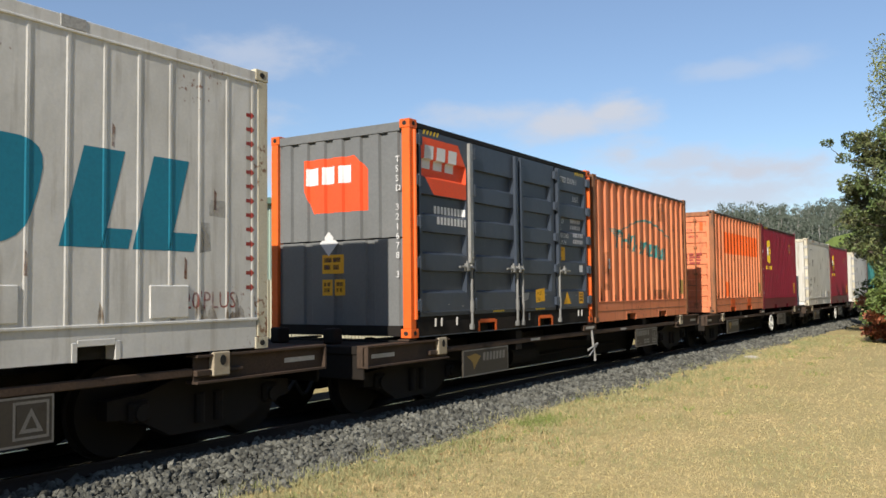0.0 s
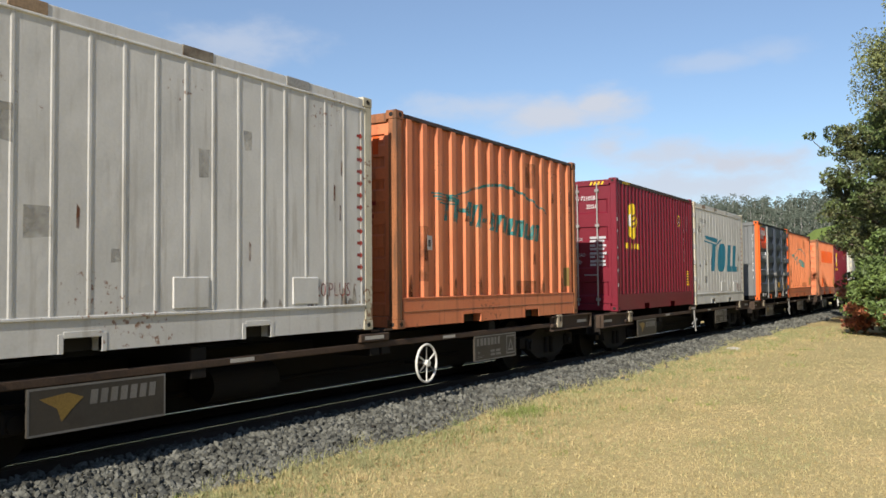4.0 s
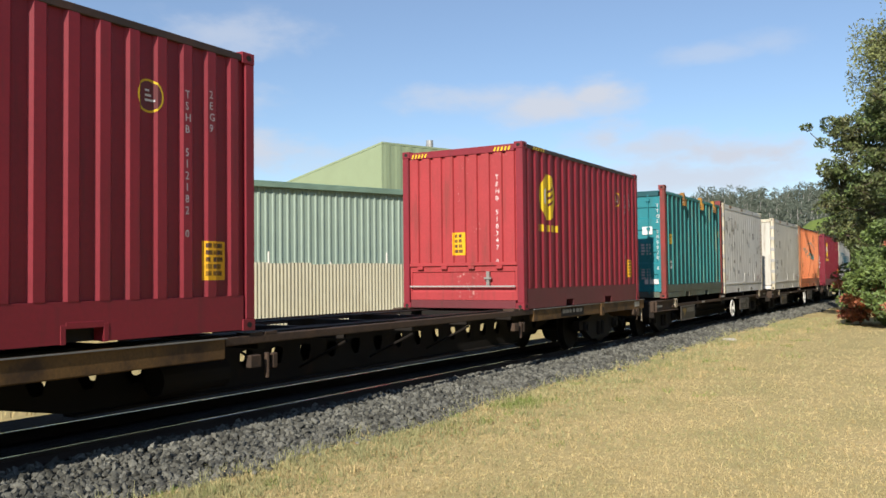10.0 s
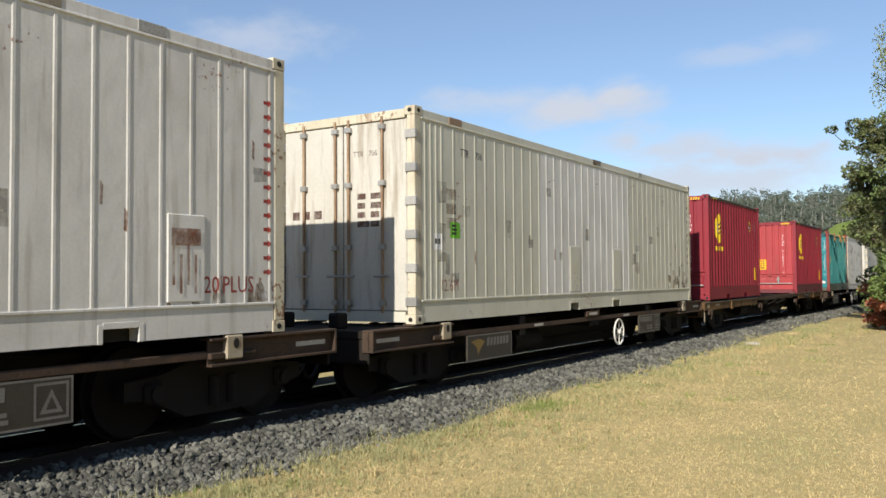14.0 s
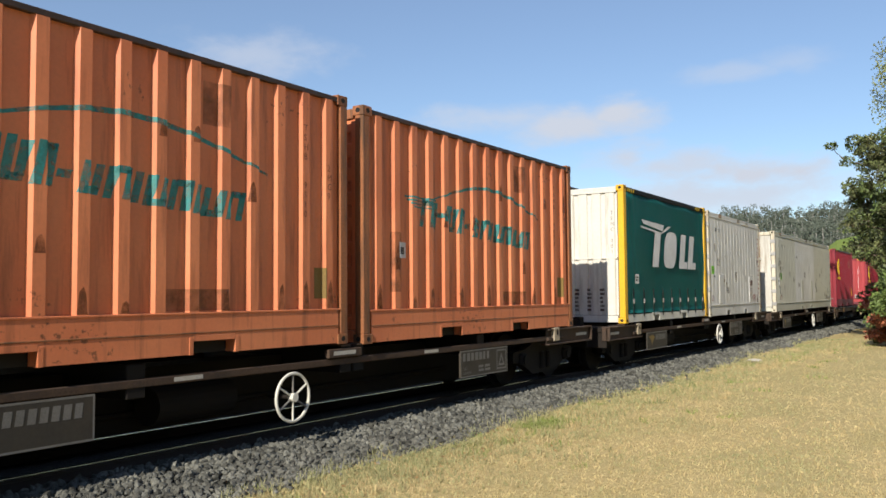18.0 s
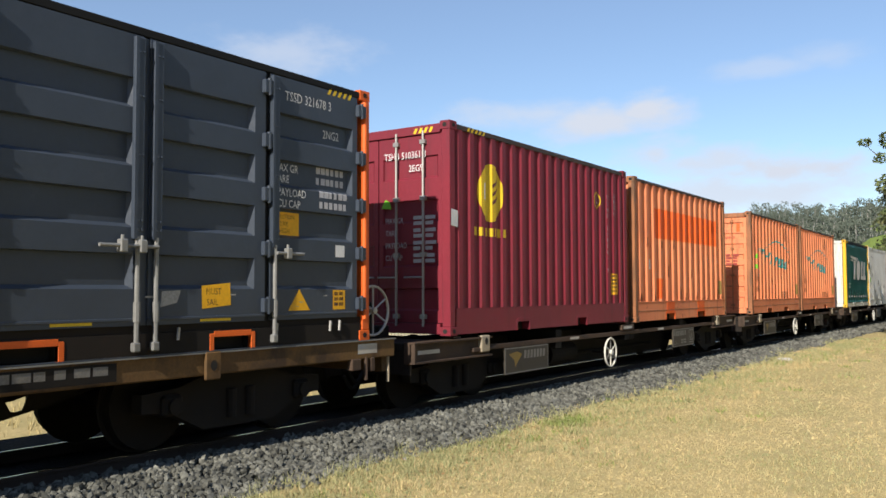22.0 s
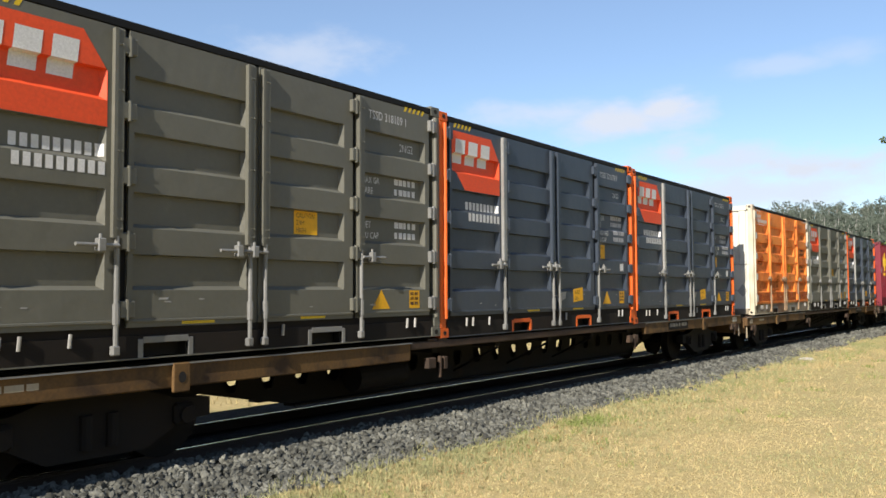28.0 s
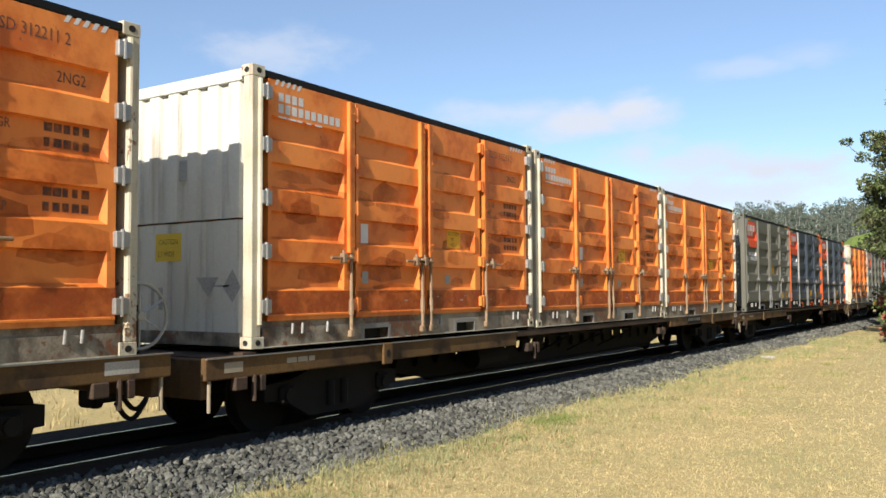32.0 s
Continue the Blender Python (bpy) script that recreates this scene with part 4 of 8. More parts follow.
def reefer(label, hl=HL, paint="white", serial="TSRR    632", plus="20'PLUS", toll=False, seed=1, squares=9, vents=(-0.1, 1.55), green=False, close=0, pitch=0.345, bright=None, group="containers on the train"):
    """A smooth-sided insulated container with thin upright ribs, arrows by the front post and a white door end."""
    c = thing("shipping_container", label, "shipping container", group)
    base_frame(c, hl, "frame_white", paint, paint, sill_h=0.30, top_h=0.12, cast="frame_white", post_w=0.15, roof=paint)
    half = hl - 0.15
    # thin upright ribs: a few close together by the rear post, then evenly on
    at = [-half + 0.10 + 0.135 * i for i in range(close)]
    a = at[-1] + 0.31 if at else -half + pitch / 2
    while a < half - 0.05:
        at.append(a)
        a += pitch
    prof = [(-half, -0.006)]
    for a in at:
        prof += [(a - 0.024, -0.006), (a - 0.012, 0.0), (a + 0.012, 0.0), (a + 0.024, -0.006)]
    prof.append((half, -0.006))
    X = HW - 0.002
    if bright:
        # a stretch of newer, whiter panels
        cut = [min(range(len(prof)), key=lambda i: abs(prof[i][0] - q + 0.03)) // 4 * 4 for q in bright]
        for i, j, m in ((0, cut[0], paint), (cut[0], cut[1], "white"), (cut[1], len(prof) - 1, paint)):
            part("side_wall", wall(prof[i:j + 1], X, 0.30, HT - 0.15, NEAR), m, c)
    else:
        part("side_wall", wall(prof, X, 0.30, HT - 0.15, NEAR), paint, c)
    part("side_wall", wall(prof, X, 0.30, HT - 0.15, FAR), paint, c)
    part("sill_lip", box(HW - 0.05, HW + 0.004, -half, half, 0.285, 0.315, bev=0.006), paint, c)
    part("roof_lip", box(HW - 0.05, HW + 0.006, -half, half, HT - 0.16, HT - 0.135, bev=0.006), paint, c)
    rnd = random.Random(seed)
    for i in range(3):
        a = -half + 0.4 + (2 * half - 1.2) * (i + rnd.random() * 0.8) / 3
        part("roof_strap", box(HW - 0.06, HW + 0.0, a, a + rnd.uniform(0.18, 0.40), HT - 0.128, HT - 0.026, bev=0.004), ("rod_rust", "grimy_sill", "patch_grey")[i], c, "stained roof rail patch")
    for a in vents:
        bm = bmesh.new()
        bx(bm, X - 0.015, X + 0.006, a, a + 0.44, 0.34, 1.15 if green else 0.64, bev=0.01)
        part("service_hatch", bm, paint, c, "dented service hatch")
    grime_patches(c, prof, X, seed, n=int(squares * hl / HL), half=half - 0.1)
    if hl > 4:
        bm = bmesh.new()
        for i in range(22):
            q, z = half - 0.18 - 1.5 * rnd.random(), 0.40 + 0.5 * rnd.random() ** 2
            rect(bm, q, z, rnd.uniform(0.06, 0.16), rnd.uniform(0.06, 0.16))
        for i in range(10):
            rect(bm, half - 0.14, 0.9 + i * 0.17, 0.09, 0.07, 0.02)
        for i in range(3):
            rect(bm, -half + 0.62, 1.28 + i * 0.20, 0.26, 0.15)
        decal(c, bm, X, "thin_grime", prof, lift=0.004, name="overpaint", label="dull overpainted squares")
    bm = bmesh.new()
    for i in range(13):
        z = 0.62 + i * 0.145
        a = half - 0.16
        flat_shape(bm, [(a, z - 0.018), (a + 0.06, z - 0.018), (a + 0.06, z - 0.04), (a + 0.11, z), (a + 0.06, z + 0.04), (a + 0.06, z + 0.018), (a, z + 0.018)])
    if hl < 4:
        decal(c, bm, X, "decal_red", prof, name="arrow_marking", label="column of dark red arrows")
    else:
        bm.free()
    decal(c, write(bmesh.new(), serial, -half + 0.45 if hl < 4 else -half + 1.0, 2.32, 0.155, 0.85), X, "decal_black", prof)
    decal(c, write(bmesh.new(), plus, half - 0.95 if hl < 4 else -half + 0.45, 0.42, 0.23, 0.85), X, "decal_red" if green and hl < 4 else "thin_red", prof)
    if hl < 4:
        decal(c, write(bmesh.new(), "20", -half + 0.10, 0.42, 0.22, 0.8), X, "thin_red", prof)
    decal(c, rect(bmesh.new(), -half + 0.30, 0.98, 0.20, 0.22), X, "decal_white", prof)
    decal(c, bars(bmesh.new(), -half + 0.33, 1.13, 0.15, 0.11, 1, 3, 3), X, "decal_black", prof, lift=0.008)
    if green:
        decal(c, rect(bmesh.new(), -half + (0.72 if hl > 4 else 0.12), 1.15, 0.26, 0.22), X, "decal_green", prof)
        decal(c, bars(bmesh.new(), -half + (0.76 if hl > 4 else 0.16), 1.34, 0.18, 0.16, 3, 1, 3), X, "decal_black", prof, lift=0.008)
    if toll:
        toll_mark(c, prof, X, "decal_blue", -1.95, 0.95, 1.0)
    if hl < 4 and green:
        bm = bmesh.new()
        rect(bm, vents[1] + 0.04, 0.86, 0.34, 0.16)
        for i in range(4):
            rect(bm, vents[1] + 0.05 + i * 0.085, 0.50 - 0.08 * (i % 2), 0.03, 0.36)
        decal(c, bm, X + 0.012, "thin_rust", name="rust_run")
    bm = bmesh.new()
    for i in range(9):
        q, w, h = half - 0.25 - 1.6 * rnd.random() ** 1.5, rnd.uniform(0.04, 0.14), rnd.uniform(0.05, 0.26)
        flat_shape(bm, [(q, 0.318), (q + w, 0.318), (q + w * 0.8, 0.318 + h * 0.6), (q + w * 0.35, 0.318 + h), (q + w * 0.1, 0.318 + h * 0.5)])
    decal(c, bm, X, "thin_grime", prof, lift=0.003, name="rust_run", label="brown grime above the sill")
    # rust runs
    bm = bmesh.new()
    for i in range(7 if hl < 4 else 4):
        a, z = rnd.uniform(-half + 0.2, half - 0.3), rnd.uniform(0.5, 2.0)
        flat_shape(bm, [(a, z), (a + 0.03, z - 0.01), (a + 0.035, z + 0.16), (a + 0.005, z + 0.2)])
    decal(c, bm, X, "thin_rust", prof, lift=0.004, name="rust_run", label="small rust runs")
    part("end_wall", wall([(-HW + 0.15, 0), (HW - 0.15, 0)], HL - 0.03 + (hl - HL), 0.16, HT - 0.15, FRONT), "clean_white", c)
    # grille slots on the machinery end
    for i in range(9):
        part("vent_slat", moved(box(hl - 0.04, hl - 0.012, -0.7, 0.7, 1.9 + i * 0.07, 1.93 + i * 0.07), FRONT), "dark_steel", c)
    X2, za, zb = hl - 0.03, 0.17, HT - 0.155
    for s in (-1, 1):
        a0, a1 = (-HW + 0.15, -0.01) if s < 0 else (0.01, HW - 0.15)
        d = part("door", moved(box(X2 - 0.06, X2, a0, a1, za, zb, bev=0.012), REAR), "door_white", c)
        for f in (0.36, 0.90):
            a = a0 + (a1 - a0) * (1 - f) if s > 0 else a0 + (a1 - a0) * f
            b = part("locking_bar", moved(tube(bmesh.new(), (X2 + 0.03, a, za - 0.03), (X2 + 0.03, a, zb + 0.06), 0.02), REAR), "rod_rust", d)
            for z in (za + 0.1, za + 0.85, za + 1.7, zb - 0.08):
                part("bar_guide", moved(box(X2 + 0.002, X2 + 0.06, a - 0.05, a + 0.05, z - 0.035, z + 0.035, bev=0.005), REAR), "galv", b)
            part("handle", moved(tube(bmesh.new(), (X2 + 0.06, a - 0.12, za + 0.46), (X2 + 0.06, a + 0.12, za + 0.46), 0.016), REAR), "galv", b)
        for i in range(6):
            z = za + 0.12 + i * 0.44
            a = s * (HW - 0.07)
            part("hinge", moved(box(X2 - 0.02, X2 + 0.045, a - 0.085, a + 0.085, z - 0.06, z + 0.06, bev=0.008), REAR), "patch_grey" if i % 2 else "galv", d)
    decal(c, bars(bmesh.new(), -0.92, 1.55, 0.6, 0.18, 1, 3, 4), X2, "decal_dark", None, REAR)
    decal(c, bars(bmesh.new(), 0.25, 1.75, 0.45, 0.5, 4, 2, 8), X2, "decal_dark", None, REAR)
    decal(c, write(bmesh.new(), serial.replace("    ", "  "), 0.18, 2.25, 0.11, 0.9), X2, "decal_dark", None, REAR)
    return c


def side_door_box(label, paint, frame, end, post=None, mark=True, serial="TSSD 321678 3", stripe="decal_yellow", text="decal_white", pocket=None, group="containers on the train", seed=1, weights=False):
    """A 20-foot container whose whole side opens: four pressed doors with lock rods and hinges."""
    c = thing("side_door_container", label, "shipping container", group)
    # marked boxes: near-black sill and threshold carry the shadow under the doors
    base_frame(c, HL, post or frame, "rubber", "grimy_sill" if not mark else "dark_steel", sill_h=0.20, top_h=0.07, cast=post or frame, lip=pocket or "rod_grey", head=end, pw=0.46, pockets=(-1.0, 1.0))
    X = HW - 0.004
    rows = [(0.58, 0.88), (1.10, 1.40), (1.62, 1.90), (2.12, 2.38)]
    rod = "rod_grey" if mark else "rod_rust"
    edge = (-2.84, -1.43, 0.0, 1.43, 2.84)
    part("threshold", box(HW - 0.12, HW - 0.03, -2.9, 2.9, 0.2004, 0.27), "grimy_sill" if not mark else "dark_steel", c)
    part("flange", box(HW - 0.06, HW - 0.002, -2.85, 2.85, 0.004, 0.0145), frame, c)
    for i in range(4):
        a0, a1 = edge[i] + 0.035, edge[i + 1] - 0.035
        d = part("side_door", recessed(a0, a1, 0.27, HT - 0.11, X, rows, 0.05, 0.14 if i % 2 == 0 else 0.08, depth=0.052, slope=0.034, back=0.075), paint, c)
        part("door_lip", box(X - 0.02, X + 0.012, a0, a1, 0.31, 0.335, bev=0.004), paint, d)
        # hinges: on the posts for the outer doors, between the leaves for the inner ones
        ha = (a0 - 0.045, a0 - 0.02, a1 + 0.02, a1 + 0.045)[i]
        for z in (0.42, 0.98, 1.52, 2.06, 2.60):
            hb = bx(bmesh.new(), X - 0.02, X + 0.044, ha - 0.07, ha + 0.07, z - 0.07, z + 0.07, bev=0.008)
            tube(hb, (X + 0.032, ha, z - 0.085), (X + 0.032, ha, z + 0.085), 0.020, 8)
            part("hinge", hb, ("galv" if not mark else "slate" if post else "rod_grey") if i in (0, 3) else paint, d)
    for k, a in enumerate((-1.43 - 0.085, -0.095, 0.095, 1.43 + 0.075)):
        bm = bx(bmesh.new(), X, X + 0.045, a - 0.05, a + 0.05, 1.0, HT - 0.13, bev=0.008)
        bx(bm, X + 0.0452, X + 0.052, a - 0.05, a - 0.018, 1.0, HT - 0.13)
        for z in (1.08, 1.16, 1.72, 2.22, 2.60):
            for e in (-0.005, 0.032):
                bx(bm, X + 0.0452, X + 0.054, a + e - 0.009, a + e + 0.009, z - 0.009, z + 0.009)
        g = part("rod_guard", bm, "galv" if paint == "slate" and k == 0 else paint, c)
        part("lock_rod", tube(bmesh.new(), (X + 0.03, a, 0.08), (X + 0.03, a, 1.02), 0.021), rod, g)
        bm = tube(bmesh.new(), (X + 0.03, a, 0.30), (X + 0.03, a, 0.47), 0.030)
        bx(bm, X, X + 0.056, a - 0.04, a + 0.03, 0.05, 0.13, bev=0.01)
        part("rod_foot", bm, rod, g)
        out = -1 if k % 2 == 0 or k == 1 else 1
        hd = tube(bmesh.new(), (X + 0.06, a, 0.94), (X + 0.06, a + out * 0.38, 0.94), 0.016)
        bx(hd, X + 0.02, X + 0.085, a + out * 0.16 - 0.035, a + out * 0.16 + 0.035, 0.885, 0.995, bev=0.008)
        tube(hd, (X + 0.05, a + out * 0.16, 0.99), (X + 0.05, a + out * 0.16, 1.03), 0.014)
        part("handle", hd, rod, g)
    for a in (-2.925, 2.925):
        part("post_pipe", tube(bmesh.new(), (X + 0.012, a, 0.24), (X + 0.012, a, HT - 0.14), 0.026, 8), post or frame, c)
    for a in (-2.45, -2.3, -1.9, 0.35, 1.55, 2.35, 2.5):
        part("tie_loop", tube(bmesh.new(), (HW + 0.002, a, 0.13), (HW + 0.002, a + 0.01, 0.24), 0.015), "galv", c)
    part("centre_post", box(X - 0.10, X - 0.02, -0.035, 0.035, 0.27, HT - 0.11), paint, c)
    for a in (-1.43, 1.43):
        part("leaf_gap", box(X - 0.10, X - 0.03, a - 0.034, a + 0.034, 0.27, HT - 0.11), "rubber", c)
    part("far_wall", wall(ribs(HL - 0.13, 0.3, 0.036), HW - 0.008, 0.20, HT - 0.10, FAR), paint, c)
    # end walls: ribs above a plain lower panel
    for turn in (REAR, FRONT):
        pe = ribs(HW - 0.13, 0.30, 0.038, 0.5, 0.08)
        part("end_wall", wall(pe, HL - 0.02, 1.32, HT - 0.15, turn), end, c)
        part("end_wall", wall(ribs(HW - 0.13, 0.60, 0.03, 0.7, 0.05), HL - 0.03, 0.16, 1.30, turn), end, c)
    decal(c, stripes(bmesh.new(), -2.72, HT - 0.16, 0.42, 0.06, 5), X, stripe)
    decal(c, stripes(bmesh.new(), 2.3, HT - 0.16, 0.42, 0.06, 5), X, stripe)
    if mark:
        ca, cb = edge[0] + 0.035 + 0.05, edge[1] - 0.035 - 0.14
        bm = flat_shape(bmesh.new(), [(-2.46, 1.905), (-1.60, 1.905), (-1.60, 2.36), (-1.82, 2.66), (-2.76, 2.66), (-2.76, 2.22)])
        part("brand_panel", press(bm, X, rows, ca, cb), "decal_orange", c, "orange panel with cut corners and pale blocks")
        bm = bmesh.new()
        for i in range(3):
            q = -2.70 + i * 0.30
            rect(bm, q, 2.25, 0.22, 0.31, 0.03)
        part("marking", press(bm, X, rows, ca, cb, lift=0.005), "decal_white", c)
        bm = bmesh.new()
        for r in range(2):
            for i in range(9):
                rect(bm, -2.38 + i * 0.088, 1.66 - r * 0.15, 0.06, 0.105)
        part("marking", press(bm, X, rows, ca, cb, lift=0.003), "decal_white", c)
        # the same mark on the end wall
        XE = HL - 0.02
        decal(c, flat_shape(bmesh.new(), [(-0.60, 2.02), (-0.45, 1.70), (0.50, 1.70), (0.50, 2.26), (0.30, 2.46), (-0.60, 2.46)]), XE, "decal_orange", pe, REAR, name="brand_panel")
        bm = bmesh.new()
        for i in range(3):
            rect(bm, -0.56 + i * 0.29, 2.10, 0.22, 0.24)
        decal(c, bm, XE, "decal_white", pe, REAR, lift=0.009)
        for q, (a, z, w, h) in enumerate(((-0.28, 0.86, 0.38, 0.26), (-0.28, 0.56, 0.18, 0.22), (-0.06, 0.56, 0.18, 0.22))):
            decal(c, rect(bmesh.new(), a, z, w, h), HL - 0.03, "decal_amber", None, REAR)
            decal(c, bars(bmesh.new(), a + 0.03, z + h - 0.04, w - 0.06, h - 0.06, 2, 2, q), HL - 0.03, "decal_dark", None, REAR, lift=0.008)
        decal(c, flat_shape(bmesh.new(), [(-0.16, 1.10), (0.0, 1.28), (-0.16, 1.46 - 0.17 + 0.15), (-0.32, 1.28)]), HL - 0.028, "decal_white", None, REAR, lift=0.012)
        decal(c, write_down(bmesh.new(), serial, 0.98, 2.3, 0.12), HL - 0.02, "decal_white", None, REAR, lift=0.02)
    else:
        bm = bmesh.new()
        for i in range(4):
            rect(bm, -2.66 + i * 0.10, 2.54, 0.075, 0.09)
        for i in range(10):
            rect(bm, -2.66 + i * 0.10, 2.42, 0.075, 0.095)
        decal(c, bm, X, "decal_white", None, NEAR, lift=0.006)
        decal(c, bars(bmesh.new(), -2.66, 2.385, 0.7, 0.03, 1, 5, 2), X, "decal_white", None, NEAR, lift=0.006)
        decal(c, write(bmesh.new(), "CAUTION", -0.22, 1.08, 0.085, 0.8), HL - 0.03, "decal_dark", None, REAR, lift=0.01)
        decal(c, rect(bmesh.new(), -0.28, 0.90, 0.42, 0.30), HL - 0.032, "decal_yellow", None, REAR, lift=0.006)
        decal(c, write(bmesh.new(), "2.5 WIDE", -0.24, 0.95, 0.085, 0.8), HL - 0.03, "decal_dark", None, REAR, lift=0.01)
        bm = bmesh.new()
        for a, z, w, h in ((-0.35, 0.40, 0.06, 0.22), (-0.22, 0.38, 0.07, 0.24), (0.62, 0.62, 0.26, 0.02), (0.1, 1.75, 0.14, 0.22)):
            rect(bm, a, z, w, h)
        flat_shape(bm, [(0.38, 0.72), (0.56, 0.52), (0.72, 0.72)])
        flat_shape(bm, [(0.78, 0.62), (0.92, 0.46), (1.04, 0.62), (0.92, 0.80)])
        decal(c, bm, HL - 0.03, "patch_grey", None, REAR, lift=0.006)
    decal(c, write(bmesh.new(), serial, 1.66, 2.52, 0.14, 0.80), X, text)
    decal(c, write(bmesh.new(), "2NG2", 2.28, 2.22, 0.13, 0.80), X - 0.050, text)
    if weights:
        for i, w in enumerate(("MAX GR", "TARE", "PAYLOAD", "CU CAP")):
            z = 1.79 - i * 0.115 - 0.03 * (i > 1)
            part("marking", press(write(bmesh.new(), w, 1.56, z, 0.115, 0.80), X, rows, 1.515, 2.725), text, c)
            part("marking", press(bars(bmesh.new(), 2.18, z + 0.10, 0.46, 0.11, 1, 6, i), X, rows, 1.515, 2.725), "decal_lilac", c)
        decal(c, rect(bmesh.new(), 1.56, 1.13, 0.36, 0.24), X - 0.050, "decal_amber")
        for i, w in enumerate(("CAUTION", "2.9M", "HIGH")):
            decal(c, write(bmesh.new(), w, 1.59 + 0.05 * (i > 0), 1.30 - i * 0.072, 0.068, 0.85), X - 0.050, "decal_dark", lift=0.008)
        decal(c, flat_shape(bmesh.new(), [(0.62, 0.40), (0.96, 0.43), (0.95, 0.64), (0.61, 0.61)]), X, "decal_amber", lift=0.006)
        decal(c, write(bmesh.new(), "MUST", 0.66, 0.53, 0.085, 0.85), X, "decal_dark", lift=0.010)
        decal(c, write(bmesh.new(), "SAIL", 0.67, 0.43, 0.085, 0.85), X, "decal_dark", lift=0.010)
        decal(c, rect(bmesh.new(), 2.44, 0.93, 0.15, 0.13), X, "decal_white", lift=0.006)
        decal(c, flat_shape(bmesh.new(), [(0.16, 0.42), (0.34, 0.46), (0.38, 0.57), (0.18, 0.56)]), X, "patch_grey", lift=0.006)
    else:
        for i, w in enumerate(("MAX GR", "TARE", "NET", "CU CAP")):
            z = 1.79 - (i % 2) * 0.12 - (i // 2) * 0.51
            decal(c, write(bmesh.new(), w, 1.60, z, 0.105, 0.78), X - 0.050, text)
            decal(c, bars(bmesh.new(), 2.18, z + 0.09, 0.42, 0.11, 1, 5, i), X - 0.050, text if mark else "decal_dark")
    rnd = random.Random(seed)
    a = rnd.choice((0.55, -1.0, 0.6))
    if not weights:
        decal(c, rect(bmesh.new(), a, 1.15, 0.34, 0.24), X - 0.050, "decal_amber")
    if mark and not weights:
        for i, w in enumerate(("CAUTION", "2.9M", "HIGH")):
            decal(c, write(bmesh.new(), w, a + 0.03, 1.32 - i * 0.075, 0.07, 0.85), X - 0.050, "decal_dark", lift=0.008)
    elif not mark:
        for i, w in enumerate(("CAUTION", "9'6\"", "HIGH")):
            decal(c, write(bmesh.new(), w, a + 0.03 + 0.06 * (i > 0), 1.32 - i * 0.075, 0.07, 0.85), X - 0.050, "decal_black", lift=0.008)
    if mark:
        decal(c, flat_shape(bmesh.new(), [(1.72, 0.36), (2.04, 0.36), (1.88, 0.58)]), X, "decal_amber", lift=0.006)
        decal(c, rect(bmesh.new(), 2.40, 0.36, 0.20, 0.21), X, "decal_amber", lift=0.006)
        decal(c, bars(bmesh.new(), 2.42, 0.55, 0.16, 0.17, 3, 2, 5), X, "decal_dark", lift=0.010)
        decal(c, rect(bmesh.new(), -0.85, 0.285, 0.36, 0.04), X, "decal_yellow", lift=0.006)
        decal(c, rect(bmesh.new(), 0.60, 0.285, 0.36, 0.04), X, "decal_yellow", lift=0.006)
    else:
        decal(c, rect(bmesh.new(), -1.25, 1.12, 0.14, 0.24), X - 0.050, "decal_white")
        decal(c, rect(bmesh.new(), 0.55, 0.66, 0.13, 0.12), X - 0.050, "patch_grey")
        decal(c, rect(bmesh.new(), -1.22, 0.66, 0.11, 0.14), X - 0.050, "patch_grey")
    bm = bmesh.new()
    for i in range(7):
        a, z, s = rnd.uniform(-2.6, 2.6), rnd.uniform(0.36, 0.52), rnd.uniform(0.02, 0.06)
        rect(bm, a, z, s * 1.6, s * 0.3, rnd.uniform(-0.02, 0.02))
    decal(c, bm, X, "patch_grey", lift=0.006, name="scrape", label="pale scrapes on the doors")
    if not mark:
        for i in range(4):
            bm = bmesh.new()
            a0, a1 = edge[i] + 0.06, edge[i + 1] - 0.06
            for k in range(6):
                q, z = rnd.uniform(a0, a1 - 0.5), rnd.uniform(0.35, 1.9)
                w, h = rnd.uniform(0.3, 0.9), rnd.uniform(0.10, 0.40)
                w = min(w, a1 - q)
                flat_shape(bm, [(q, z + h * 0.2), (q + w * 0.5, z), (q + w, z + h * 0.15), (q + w * 0.95, z + h * 0.8), (q + w * 0.4, z + h), (q + w * 0.05, z + h * 0.7)])
            part("marking", press(bm, X, rows, edge[i] + 0.085, edge[i + 1] - 0.035 - (0.14 if i % 2 == 0 else 0.08), lift=0.0012), "smear", c, "rusty smears on the paint")
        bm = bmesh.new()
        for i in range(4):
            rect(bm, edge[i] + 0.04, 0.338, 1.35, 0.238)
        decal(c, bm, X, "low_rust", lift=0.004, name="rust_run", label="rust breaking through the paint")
    return c


